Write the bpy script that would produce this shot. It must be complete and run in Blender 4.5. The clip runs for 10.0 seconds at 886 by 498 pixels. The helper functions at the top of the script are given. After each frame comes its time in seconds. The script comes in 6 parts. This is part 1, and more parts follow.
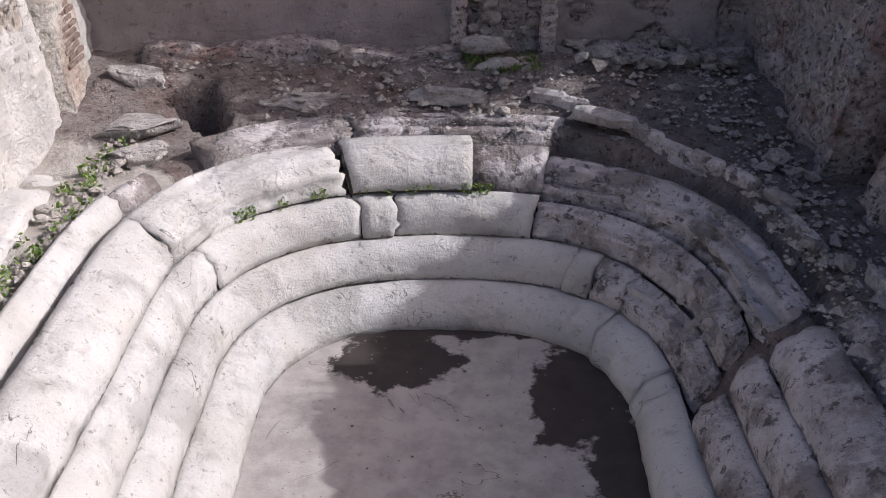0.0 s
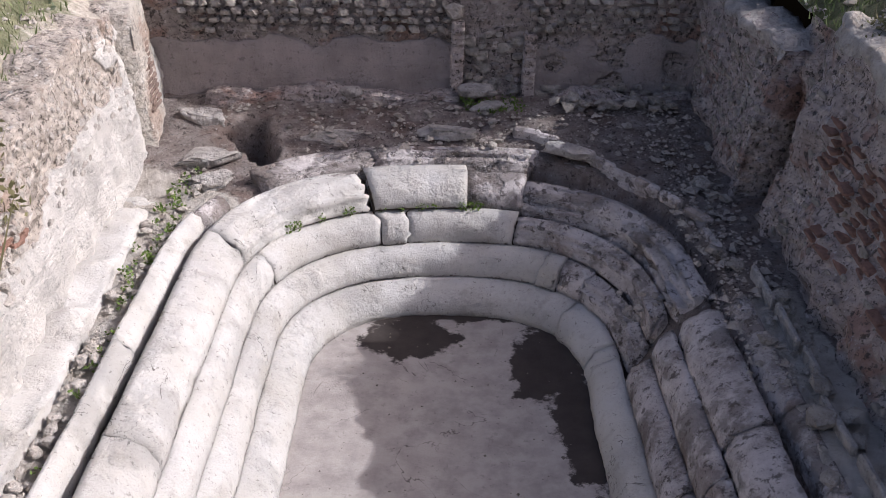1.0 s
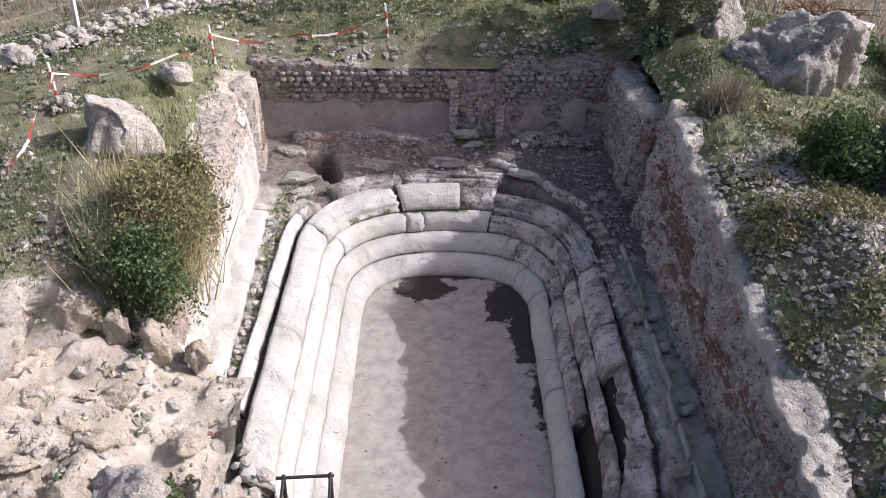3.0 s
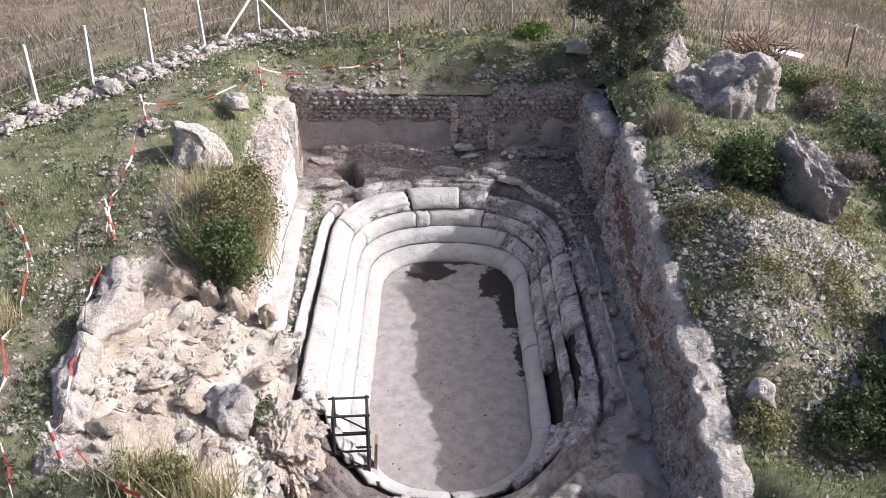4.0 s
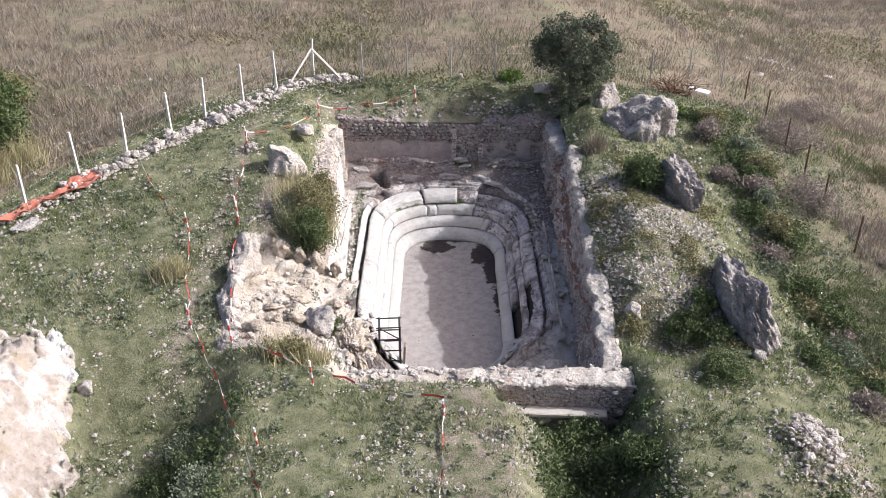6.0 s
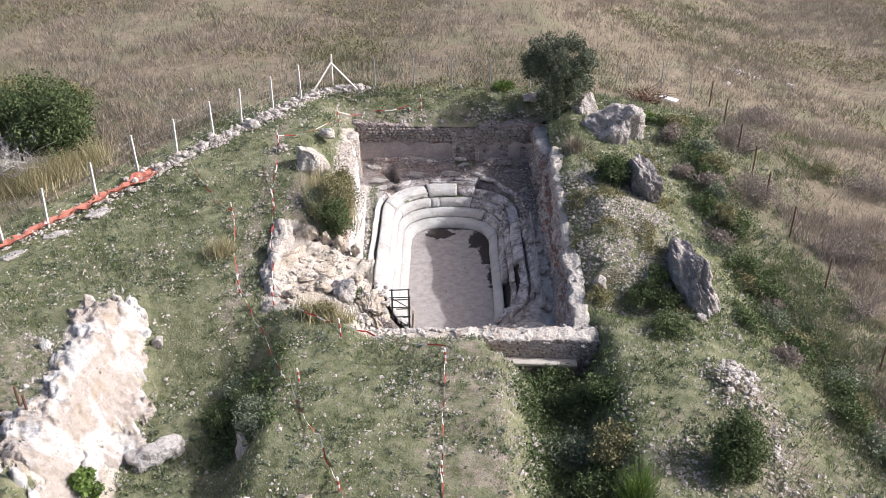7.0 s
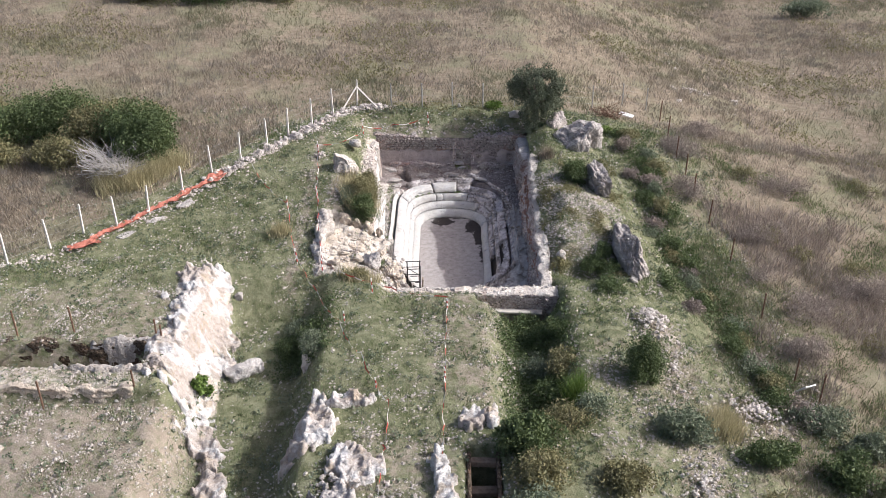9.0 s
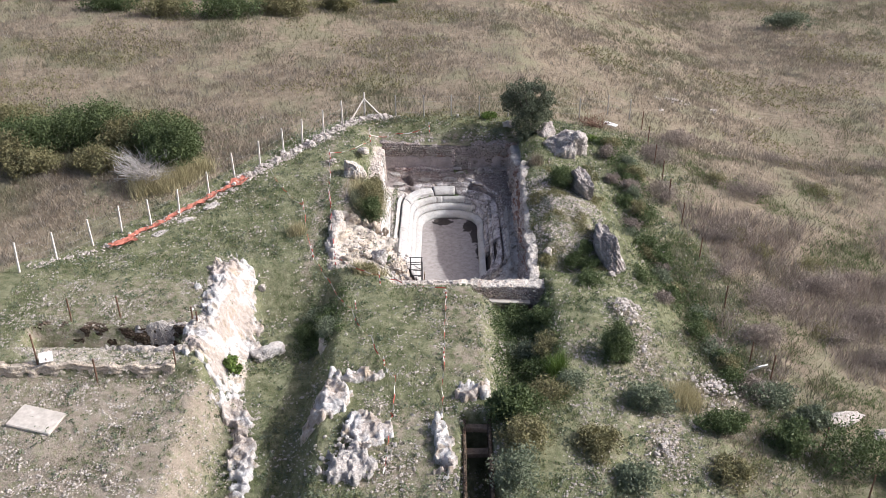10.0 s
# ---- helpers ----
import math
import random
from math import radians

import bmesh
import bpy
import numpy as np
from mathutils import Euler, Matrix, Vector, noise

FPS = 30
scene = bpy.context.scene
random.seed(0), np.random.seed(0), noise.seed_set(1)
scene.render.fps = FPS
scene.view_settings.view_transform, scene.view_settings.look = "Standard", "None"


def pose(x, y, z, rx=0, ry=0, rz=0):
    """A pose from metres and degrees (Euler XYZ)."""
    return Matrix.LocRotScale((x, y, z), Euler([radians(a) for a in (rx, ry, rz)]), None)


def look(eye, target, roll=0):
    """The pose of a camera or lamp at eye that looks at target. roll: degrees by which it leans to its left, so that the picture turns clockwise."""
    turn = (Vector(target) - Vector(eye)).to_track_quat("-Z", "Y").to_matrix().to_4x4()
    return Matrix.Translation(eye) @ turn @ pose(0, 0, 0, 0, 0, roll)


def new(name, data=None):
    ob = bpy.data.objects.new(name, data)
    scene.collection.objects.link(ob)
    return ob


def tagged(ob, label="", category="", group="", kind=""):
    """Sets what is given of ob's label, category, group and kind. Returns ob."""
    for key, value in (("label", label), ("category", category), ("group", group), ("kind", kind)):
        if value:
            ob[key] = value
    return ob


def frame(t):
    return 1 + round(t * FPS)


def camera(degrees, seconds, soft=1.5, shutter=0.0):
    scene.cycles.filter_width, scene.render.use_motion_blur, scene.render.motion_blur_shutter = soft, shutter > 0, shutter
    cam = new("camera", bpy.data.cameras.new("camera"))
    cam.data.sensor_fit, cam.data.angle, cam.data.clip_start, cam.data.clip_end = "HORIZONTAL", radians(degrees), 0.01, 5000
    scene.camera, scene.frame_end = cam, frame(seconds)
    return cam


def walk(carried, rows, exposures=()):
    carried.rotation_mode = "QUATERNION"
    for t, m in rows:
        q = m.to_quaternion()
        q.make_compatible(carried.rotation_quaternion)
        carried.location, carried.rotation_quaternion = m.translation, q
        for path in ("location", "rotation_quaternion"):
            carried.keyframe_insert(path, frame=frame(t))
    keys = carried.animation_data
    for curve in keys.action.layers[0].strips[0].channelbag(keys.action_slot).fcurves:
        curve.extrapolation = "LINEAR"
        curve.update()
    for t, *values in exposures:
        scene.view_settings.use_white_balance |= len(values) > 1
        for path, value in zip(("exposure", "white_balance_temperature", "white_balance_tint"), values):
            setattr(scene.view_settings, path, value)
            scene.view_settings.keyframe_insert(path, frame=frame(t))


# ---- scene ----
cam = camera(51.2, 10.0, soft=0.8)
METRES, EYE, TILT, LEAN, TURN = 40.0, 4.38, -29.3, 0.0, 0.0
ROWS = [
    (0.0, 0.0000, 0.0000, 0.0000, 0.00, 0.00, 0.00),
    (0.5, -0.0002, -0.0251, 0.0006, 0.02, -0.04, -0.02),
    (1.0, -0.0004, -0.0576, 0.0012, -0.00, -0.02, -0.02),
    (1.5, -0.0005, -0.0902, 0.0000, 0.02, -0.08, -0.03),
    (2.0, -0.0012, -0.1290, -0.0017, -0.03, -0.19, -0.04),
    (2.5, -0.0011, -0.1694, -0.0023, -0.04, -0.19, -0.02),
    (4.0, -0.0032, -0.3157, -0.0083, -0.09, -0.18, -0.00),
    (4.5, -0.0036, -0.3674, -0.0104, -0.10, -0.17, 0.01),
    (5.0, -0.0039, -0.4247, -0.0128, -0.06, -0.21, -0.03),
    (5.5, -0.0040, -0.4784, -0.0158, -0.00, -0.25, -0.07),
    (7.0, -0.0042, -0.6552, -0.0311, 0.15, -0.33, -0.17),
    (7.5, -0.0043, -0.7123, -0.0367, 0.16, -0.30, -0.19),
    (8.0, -0.0045, -0.7736, -0.0421, 0.19, -0.29, -0.22),
    (8.5, -0.0049, -0.8289, -0.0454, 0.21, -0.29, -0.25),
    (9.0, -0.0048, -0.8879, -0.0478, 0.22, -0.32, -0.27),
    (9.5, -0.0041, -0.9408, -0.0490, 0.24, -0.33, -0.29),
    (10.0, -0.0034, -0.9970, -0.0498, 0.25, -0.34, -0.33),
]
walk(cam, [(t, pose(0, 0, EYE, TILT, LEAN, TURN) @ pose(METRES * x, METRES * y, METRES * z, 90 + pitch, roll, yaw)) for t, x, y, z, yaw, pitch, roll in ROWS],
     exposures=[(0.0, 0.13, 5950, 22), (2.5, 0.21, 5950, 22), (4.5, 0.41, 5950, 20), (10.0, 0.32, 5950, 18)])

# ---- light ----
world = bpy.data.worlds.new("sky")
scene.world = world
world.use_nodes = True
wn = world.node_tree.nodes
sky = wn.new("ShaderNodeTexSky")
sky.sky_type, sky.sun_disc = "NISHITA", False
SUN = Vector((1.30, 0.06, 1.0)).normalized()
sky.sun_elevation, sky.sun_rotation = math.asin(SUN.z), math.atan2(SUN.x, SUN.y)
sky.dust_density, sky.ozone_density = 6.0, 0.0
wn["Background"].inputs["Strength"].default_value = 0.125
world.node_tree.links.new(sky.outputs["Color"], wn["Background"].inputs["Color"])
sun = new("sun", bpy.data.lights.new("sun", "SUN"))
sun.data.energy, sun.data.angle, sun.data.color = 3.7, radians(0.5), (1.0, 1.0, 0.90)
sun.matrix_world = look((40, 40, 40), Vector((40, 40, 40)) - SUN)


# ---- materials ----
class Nodes:
    """Small wrapper to write node materials briefly."""

    def __init__(self, name, rough=0.9, spec=0.2):
        self.m = bpy.data.materials.new(name)
        self.m.use_nodes = True
        self.t = self.m.node_tree
        self.bsdf = self.t.nodes["Principled BSDF"]
        self.bsdf.inputs["Roughness"].default_value = rough
        self.bsdf.inputs["Specular IOR Level"].default_value = spec
        self.co = self.t.nodes.new("ShaderNodeNewGeometry").outputs["Position"]

    def node(self, kind, **kw):
        n = self.t.nodes.new(kind)
        for k, v in kw.items():
            if k in n.inputs:
                self.put(n.inputs[k], v)
        return n

    def put(self, socket, v):
        if isinstance(v, bpy.types.NodeSocket):
            self.t.links.new(v, socket)
        else:
            socket.default_value = v

    def noise(self, scale, detail=6, rough=0.6, stretch=None, distortion=0.0):
        co = self.co
        if stretch:
            mp = self.node("ShaderNodeMapping", Vector=co, Scale=stretch)
            co = mp.outputs[0]
        return self.node("ShaderNodeTexNoise", Vector=co, Scale=scale, Detail=detail, Roughness=rough, Distortion=distortion).outputs["Fac"]

    def cells(self, scale, feature="F1", out="Distance", stretch=None):
        co = self.node("ShaderNodeMapping", Vector=self.co, Scale=stretch).outputs[0] if stretch else self.co
        n = self.t.nodes.new("ShaderNodeTexVoronoi")
        n.feature = feature
        self.put(n.inputs["Vector"], co)
        n.inputs["Scale"].default_value = scale
        return n.outputs[out]

    def ramp(self, fac, a, b):
        n = self.node("ShaderNodeMapRange", Value=fac)
        n.inputs["From Min"].default_value, n.inputs["From Max"].default_value = a, b
        return n.outputs[0]

    def mix(self, fac, a, b, mode="MIX"):
        n = self.t.nodes.new("ShaderNodeMix")
        n.data_type, n.blend_type = "RGBA", mode
        self.put(n.inputs[0], fac)
        for s, v in ((n.inputs[6], a), (n.inputs[7], b)):
            self.put(s, v if isinstance(v, bpy.types.NodeSocket) else (*v, 1))
        return n.outputs[2]

    def math(self, op, a, b=0.0):
        n = self.t.nodes.new("ShaderNodeMath")
        n.operation = op
        self.put(n.inputs[0], a)
        self.put(n.inputs[1], b)
        return n.outputs[0]

    def flecks(self, c, scale, low, high, amount, colour):
        """Sharp-edged specks of another colour."""
        return self.mix(self.math("MULTIPLY", self.ramp(self.noise(scale, 6, 0.75), low, high), amount), c, colour)

    def random(self):
        return self.t.nodes.new("ShaderNodeObjectInfo").outputs["Random"]

    def island(self):
        return self.t.nodes.new("ShaderNodeNewGeometry").outputs["Random Per Island"]

    def attr(self, name):
        n = self.t.nodes.new("ShaderNodeAttribute")
        n.attribute_name = name
        return n

    def done(self, colour, bump=None, strength=0.5, distance=0.02):
        self.put(self.bsdf.inputs["Base Color"], colour if isinstance(colour, bpy.types.NodeSocket) else (*colour, 1))
        if bump is not None:
            b = self.node("ShaderNodeBump", Height=bump, Strength=strength, Distance=distance)
            self.put(self.bsdf.inputs["Normal"], b.outputs[0])
        return self.m


def plaster_material(name, base, dirt_shade, amount=0.55):
    n = Nodes(name, 0.85)
    big, mid, fine = n.noise(1.3, 5), n.noise(7, 7, 0.65), n.noise(55, 5, 0.7)
    c = n.mix(n.ramp(big, 0.42, 0.68), base, [v * k for v, k in zip(base, (0.86, 0.84, 0.8))])
    c = n.mix(n.math("MULTIPLY", n.ramp(mid, 0.55, 0.75), amount), c, dirt_shade)
    c = n.mix(n.math("MULTIPLY", n.ramp(n.noise(22, 6, 0.7), 0.6, 0.72), 0.5 * amount), c, [v * 0.5 for v in dirt_shade])
    crack = n.math("SUBTRACT", 1.0, n.ramp(n.math("ABSOLUTE", n.math("SUBTRACT", n.noise(1.6, 5, 0.6, None, 0.8), 0.5)), 0.0, 0.006))
    c = n.mix(n.math("MULTIPLY", crack, n.ramp(n.noise(1.9, 3), 0.57, 0.62)), c, [v * 0.3 for v in dirt_shade])
    c = n.mix(n.math("MULTIPLY", n.ramp(n.noise(2.4, 6, 0.7), 0.52, 0.68), 0.4), c, [v * k for v, k in zip(base, (0.70, 0.70, 0.72))])
    # dirt in the joints, with crease shade painted into the same brown
    worn = n.math("ADD", n.attr("dirt_shade").outputs["Fac"], n.math("MULTIPLY", n.math("SUBTRACT", n.noise(8, 6, 0.7), 0.5), 1.5))
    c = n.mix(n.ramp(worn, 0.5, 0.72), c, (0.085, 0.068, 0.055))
    c = n.flecks(c, 19, 0.60, 0.63, 0.55, [v * 0.45 for v in dirt_shade])
    c = n.flecks(c, 31, 0.65, 0.68, 0.5, [v * 0.3 for v in dirt_shade])
    pits = n.math("MULTIPLY", n.ramp(n.noise(2.0, 4), 0.5, 0.6), n.noise(30, 6, 0.8))
    return n.done(c, n.math("ADD", n.math("ADD", mid, n.math("MULTIPLY", fine, 0.35)), n.math("MULTIPLY", pits, 1.1)), 0.9, 0.028)


def stone_material(name, light, dark, lichen_shade=(0.12, 0.11, 0.10), spots=0.7, scale=1.0, per_island=False, relief=0.075):
    n = Nodes(name, 0.92)
    big, mid, fine = n.noise(1.1 * scale, 4), n.noise(6 * scale, 8, 0.68), n.noise(38 * scale, 6, 0.7)
    c = n.mix(n.ramp(mid, 0.35, 0.68), dark, light)
    c = n.mix(n.math("MULTIPLY", n.ramp(big, 0.45, 0.7), 0.5), c, [v * 0.6 for v in light])
    c = n.mix(n.math("MULTIPLY", n.ramp(n.noise(13 * scale, 7, 0.75), 0.56, 0.66), spots), c, lichen_shade)
    rnd = n.island() if per_island else n.random()
    c = n.mix(0.5, c, n.mix(rnd, (0.72, 0.69, 0.66), (1.0, 0.98, 0.95)), "MULTIPLY")
    # knobs and pits of weathered limestone; the pits' shade is also painted in
    knob = n.math("SUBTRACT", 1.0, n.cells(11 * scale))
    pit = n.ramp(n.cells(23 * scale), 0.0, 0.35)
    c = n.mix(n.math("MULTIPLY", n.math("SUBTRACT", 1.0, pit), 0.35), c, lichen_shade)
    fold = n.math("ABSOLUTE", n.math("SUBTRACT", n.noise(2.2 * scale, 6, 0.65), 0.5))
    c = n.mix(n.math("MULTIPLY", n.math("SUBTRACT", 1.0, n.ramp(fold, 0.0, 0.012)), 0.25), c, [v * 0.5 for v in lichen_shade])
    h = n.math("ADD", n.math("ADD", mid, n.math("MULTIPLY", fine, 0.45)), n.math("ADD", n.math("MULTIPLY", knob, 0.45), n.math("MULTIPLY", pit, 0.25)))
    return n.done(c, h, 1.0, relief)


def masonry_material(name, light, dark, red, stony=0.45, coat=None):
    """Old core masonry: mortar with courses of small stones, brick-red patches and streaks."""
    n = Nodes(name, 0.95)
    mid, fine = n.noise(5, 8, 0.7), n.noise(30, 6, 0.7)
    c = n.mix(n.ramp(mid, 0.38, 0.66), dark, light)
    bed = n.noise(3.0, 6, 0.6, (1.0, 1.0, 6.0))
    c = n.mix(n.math("MULTIPLY", n.ramp(bed, 0.53, 0.68), 0.35 + 0.5 * stony), c, [v * 0.5 for v in dark])
    c = n.mix(n.math("MULTIPLY", n.ramp(n.noise(1.6, 4, 0.6), 0.56, 0.64), 0.7), c, red)
    pit = n.ramp(n.cells(9, "F1", "Distance", (1, 1, 1.5)), 0.15, 0.6)
    c = n.mix(n.math("MULTIPLY", pit, 0.5 * stony), c, [v * 0.45 for v in dark])
    rub = n.ramp(n.cells(8, "F1", "Distance", (1, 1, 1.25)), 0.05, 0.6)
    c = n.mix(stony, c, n.mix(n.cells(8, "F1", "Color", (1, 1, 1.25)), (0.72, 0.7, 0.68), (1.1, 1.08, 1.05)), "MULTIPLY")
    c = n.flecks(c, 13, 0.56, 0.60, 0.45 + stony, [v * 0.18 for v in dark])
    c = n.flecks(c, 27, 0.57, 0.60, 0.3 + stony, [v * 0.25 for v in dark])
    c = n.flecks(c, 9, 0.60, 0.64, 0.5, [min(0.85, v * 1.3) for v in light])
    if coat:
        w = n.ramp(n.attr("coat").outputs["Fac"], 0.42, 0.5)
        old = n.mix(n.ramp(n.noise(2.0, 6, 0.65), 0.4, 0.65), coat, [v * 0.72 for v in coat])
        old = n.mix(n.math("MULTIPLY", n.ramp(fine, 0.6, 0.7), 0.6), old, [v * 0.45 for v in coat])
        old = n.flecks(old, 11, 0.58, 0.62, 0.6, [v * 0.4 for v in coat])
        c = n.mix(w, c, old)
        rub = n.math("MULTIPLY", rub, n.math("SUBTRACT", 1.0, w))
    return n.done(c, n.math("SUBTRACT", n.math("ADD", n.math("ADD", mid, n.math("MULTIPLY", bed, 0.5)), n.math("MULTIPLY", fine, 0.6)), n.math("MULTIPLY", rub, 2.0 * stony)), 1.0, 0.09)


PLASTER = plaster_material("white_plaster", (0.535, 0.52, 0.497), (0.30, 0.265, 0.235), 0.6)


def worn_material():
    """Broken steps: remains of pale plaster on a brown core."""
    n = Nodes("worn_plaster", 0.93)
    mid, fine, big = n.noise(6, 8, 0.72), n.noise(34, 6, 0.75), n.noise(2.2, 6, 0.65)
    core = n.mix(n.ramp(mid, 0.35, 0.66), (0.25, 0.21, 0.195), (0.43, 0.385, 0.365))
    skin = n.mix(n.ramp(mid, 0.38, 0.62), (0.50, 0.455, 0.44), (0.68, 0.635, 0.62))
    c = n.mix(n.ramp(big, 0.38, 0.47), core, skin)
    c = n.mix(n.math("MULTIPLY", n.ramp(fine, 0.6, 0.7), 0.5), c, (0.10, 0.085, 0.075))
    c = n.flecks(c, 9, 0.56, 0.60, 0.75, (0.075, 0.06, 0.052))
    c = n.flecks(c, 12, 0.60, 0.64, 0.6, (0.56, 0.53, 0.51))
    c = n.flecks(c, 29, 0.60, 0.63, 0.6, (0.06, 0.048, 0.042))
    gone = n.ramp(n.noise(1.7, 7, 0.68), 0.50, 0.56)
    c = n.mix(n.math("MULTIPLY", gone, 0.6), c, (0.15, 0.125, 0.11))
    return n.done(c, n.math("ADD", n.math("ADD", mid, n.math("MULTIPLY", fine, 0.6)), n.ramp(big, 0.42, 0.50)), 1.0, 0.04)


BENCH_WORN = worn_material()
LIMESTONE = stone_material("limestone", (0.70, 0.67, 0.64), (0.44, 0.41, 0.385), (0.16, 0.15, 0.14), 0.6)
GREY_ROCK = stone_material("lichened_rock", (0.68, 0.64, 0.61), (0.38, 0.345, 0.325), (0.15, 0.135, 0.125), 0.5, 0.8, False, 0.13)
BANK_EARTH = stone_material("bank_earth", (0.74, 0.665, 0.565), (0.54, 0.455, 0.36), (0.33, 0.25, 0.18), 0.35)
WHITE_ROCK = stone_material("white_rock", (0.70, 0.67, 0.63), (0.48, 0.425, 0.365), (0.30, 0.245, 0.195), 0.55)


def crag_material():
    n = Nodes("crag_rock", 0.93)
    mid, fine, big = n.noise(4.5, 8, 0.7), n.noise(30, 6, 0.72), n.noise(0.75, 6, 0.62, None, 0.7)
    c = n.mix(n.ramp(mid, 0.36, 0.66), (0.38, 0.325, 0.275), (0.52, 0.465, 0.42))
    c = n.mix(n.ramp(big, 0.44, 0.54), c, n.mix(n.ramp(mid, 0.4, 0.6), (0.56, 0.545, 0.525), (0.68, 0.665, 0.645)))
    c = n.mix(n.math("MULTIPLY", n.ramp(n.noise(1.6, 5, 0.6), 0.57, 0.64), 0.75), c, (0.42, 0.345, 0.255))
    c = n.mix(n.math("MULTIPLY", n.ramp(n.noise(3.0, 6, 0.7, (2.0, 2.0, 0.5)), 0.58, 0.66), 0.5), c, (0.36, 0.315, 0.275))
    c = n.flecks(c, 14, 0.58, 0.62, 0.6, (0.24, 0.20, 0.165))
    knob = n.math("SUBTRACT", 1.0, n.cells(7))
    return n.done(c, n.math("ADD", n.math("ADD", mid, n.math("MULTIPLY", fine, 0.4)), n.math("MULTIPLY", knob, 0.4)), 1.0, 0.09)


CRAG_ROCK = crag_material()
RUBBLE = stone_material("rubble_stone", (0.60, 0.56, 0.51), (0.38, 0.345, 0.31), (0.14, 0.12, 0.105), 0.5)
PALE_RUBBLE = stone_material("pale_rubble", (0.72, 0.68, 0.64), (0.54, 0.495, 0.45), (0.26, 0.22, 0.19), 0.35)
GRAVEL = stone_material("loose_stones", (0.68, 0.635, 0.585), (0.48, 0.435, 0.39), (0.27, 0.235, 0.2), 0.35, 1.0, True)
RUBBLE_BITS = stone_material("rubble_bits", (0.66, 0.62, 0.575), (0.40, 0.365, 0.33), (0.2, 0.175, 0.155), 0.4, 1.0, True)
MASONRY = masonry_material("core_masonry", (0.80, 0.73, 0.70), (0.52, 0.44, 0.41), (0.42, 0.23, 0.175))
PALE_MASONRY = masonry_material("pale_masonry", (0.80, 0.755, 0.69), (0.62, 0.555, 0.48), (0.52, 0.38, 0.30), 0.12)
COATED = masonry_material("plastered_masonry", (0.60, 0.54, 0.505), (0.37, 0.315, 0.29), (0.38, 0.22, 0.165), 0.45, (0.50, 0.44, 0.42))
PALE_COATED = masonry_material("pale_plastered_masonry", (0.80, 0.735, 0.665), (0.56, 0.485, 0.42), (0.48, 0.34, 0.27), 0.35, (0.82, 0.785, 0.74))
OLD_BRICK = stone_material("old_brick", (0.40, 0.30, 0.255), (0.29, 0.215, 0.18), (0.17, 0.13, 0.11), 0.45)
BRICK = stone_material("brick", (0.47, 0.285, 0.225), (0.33, 0.195, 0.15), (0.16, 0.12, 0.10), 0.4)


def floor_material():
    n = Nodes("basin_floor", 0.8)
    big, mid, fine = n.noise(0.9, 5), n.noise(4.5, 7, 0.65), n.noise(45, 5, 0.7)
    c = n.mix(n.ramp(mid, 0.4, 0.65), (0.40, 0.364, 0.340), (0.29, 0.259, 0.241))
    c = n.mix(n.math("MULTIPLY", n.ramp(big, 0.5, 0.65), 0.5), c, (0.41, 0.37, 0.34))
    spots = n.ramp(n.noise(17, 3, 0.5), 0.68, 0.73)
    c = n.mix(n.math("MULTIPLY", spots, 0.35), c, (0.12, 0.10, 0.09))
    c = n.flecks(c, 8, 0.60, 0.63, 0.4, (0.20, 0.175, 0.16))
    # near-black patches in the rounded head of the basin and along the east edge
    dark_patch = n.attr("dark_patch").outputs["Fac"]
    edge = n.math("ADD", dark_patch, n.math("MULTIPLY", n.math("SUBTRACT", n.noise(2.6, 8, 0.66), 0.5), 1.5))
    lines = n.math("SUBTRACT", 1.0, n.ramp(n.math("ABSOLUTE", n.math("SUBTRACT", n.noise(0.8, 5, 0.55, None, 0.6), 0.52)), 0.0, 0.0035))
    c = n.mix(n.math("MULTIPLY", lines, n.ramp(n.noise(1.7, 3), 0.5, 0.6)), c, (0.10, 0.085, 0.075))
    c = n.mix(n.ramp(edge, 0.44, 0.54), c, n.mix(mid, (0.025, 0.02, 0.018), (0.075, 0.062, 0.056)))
    return n.done(c, n.math("ADD", n.math("MULTIPLY", mid, 0.5), n.math("MULTIPLY", fine, 0.5)), 0.7, 0.014)


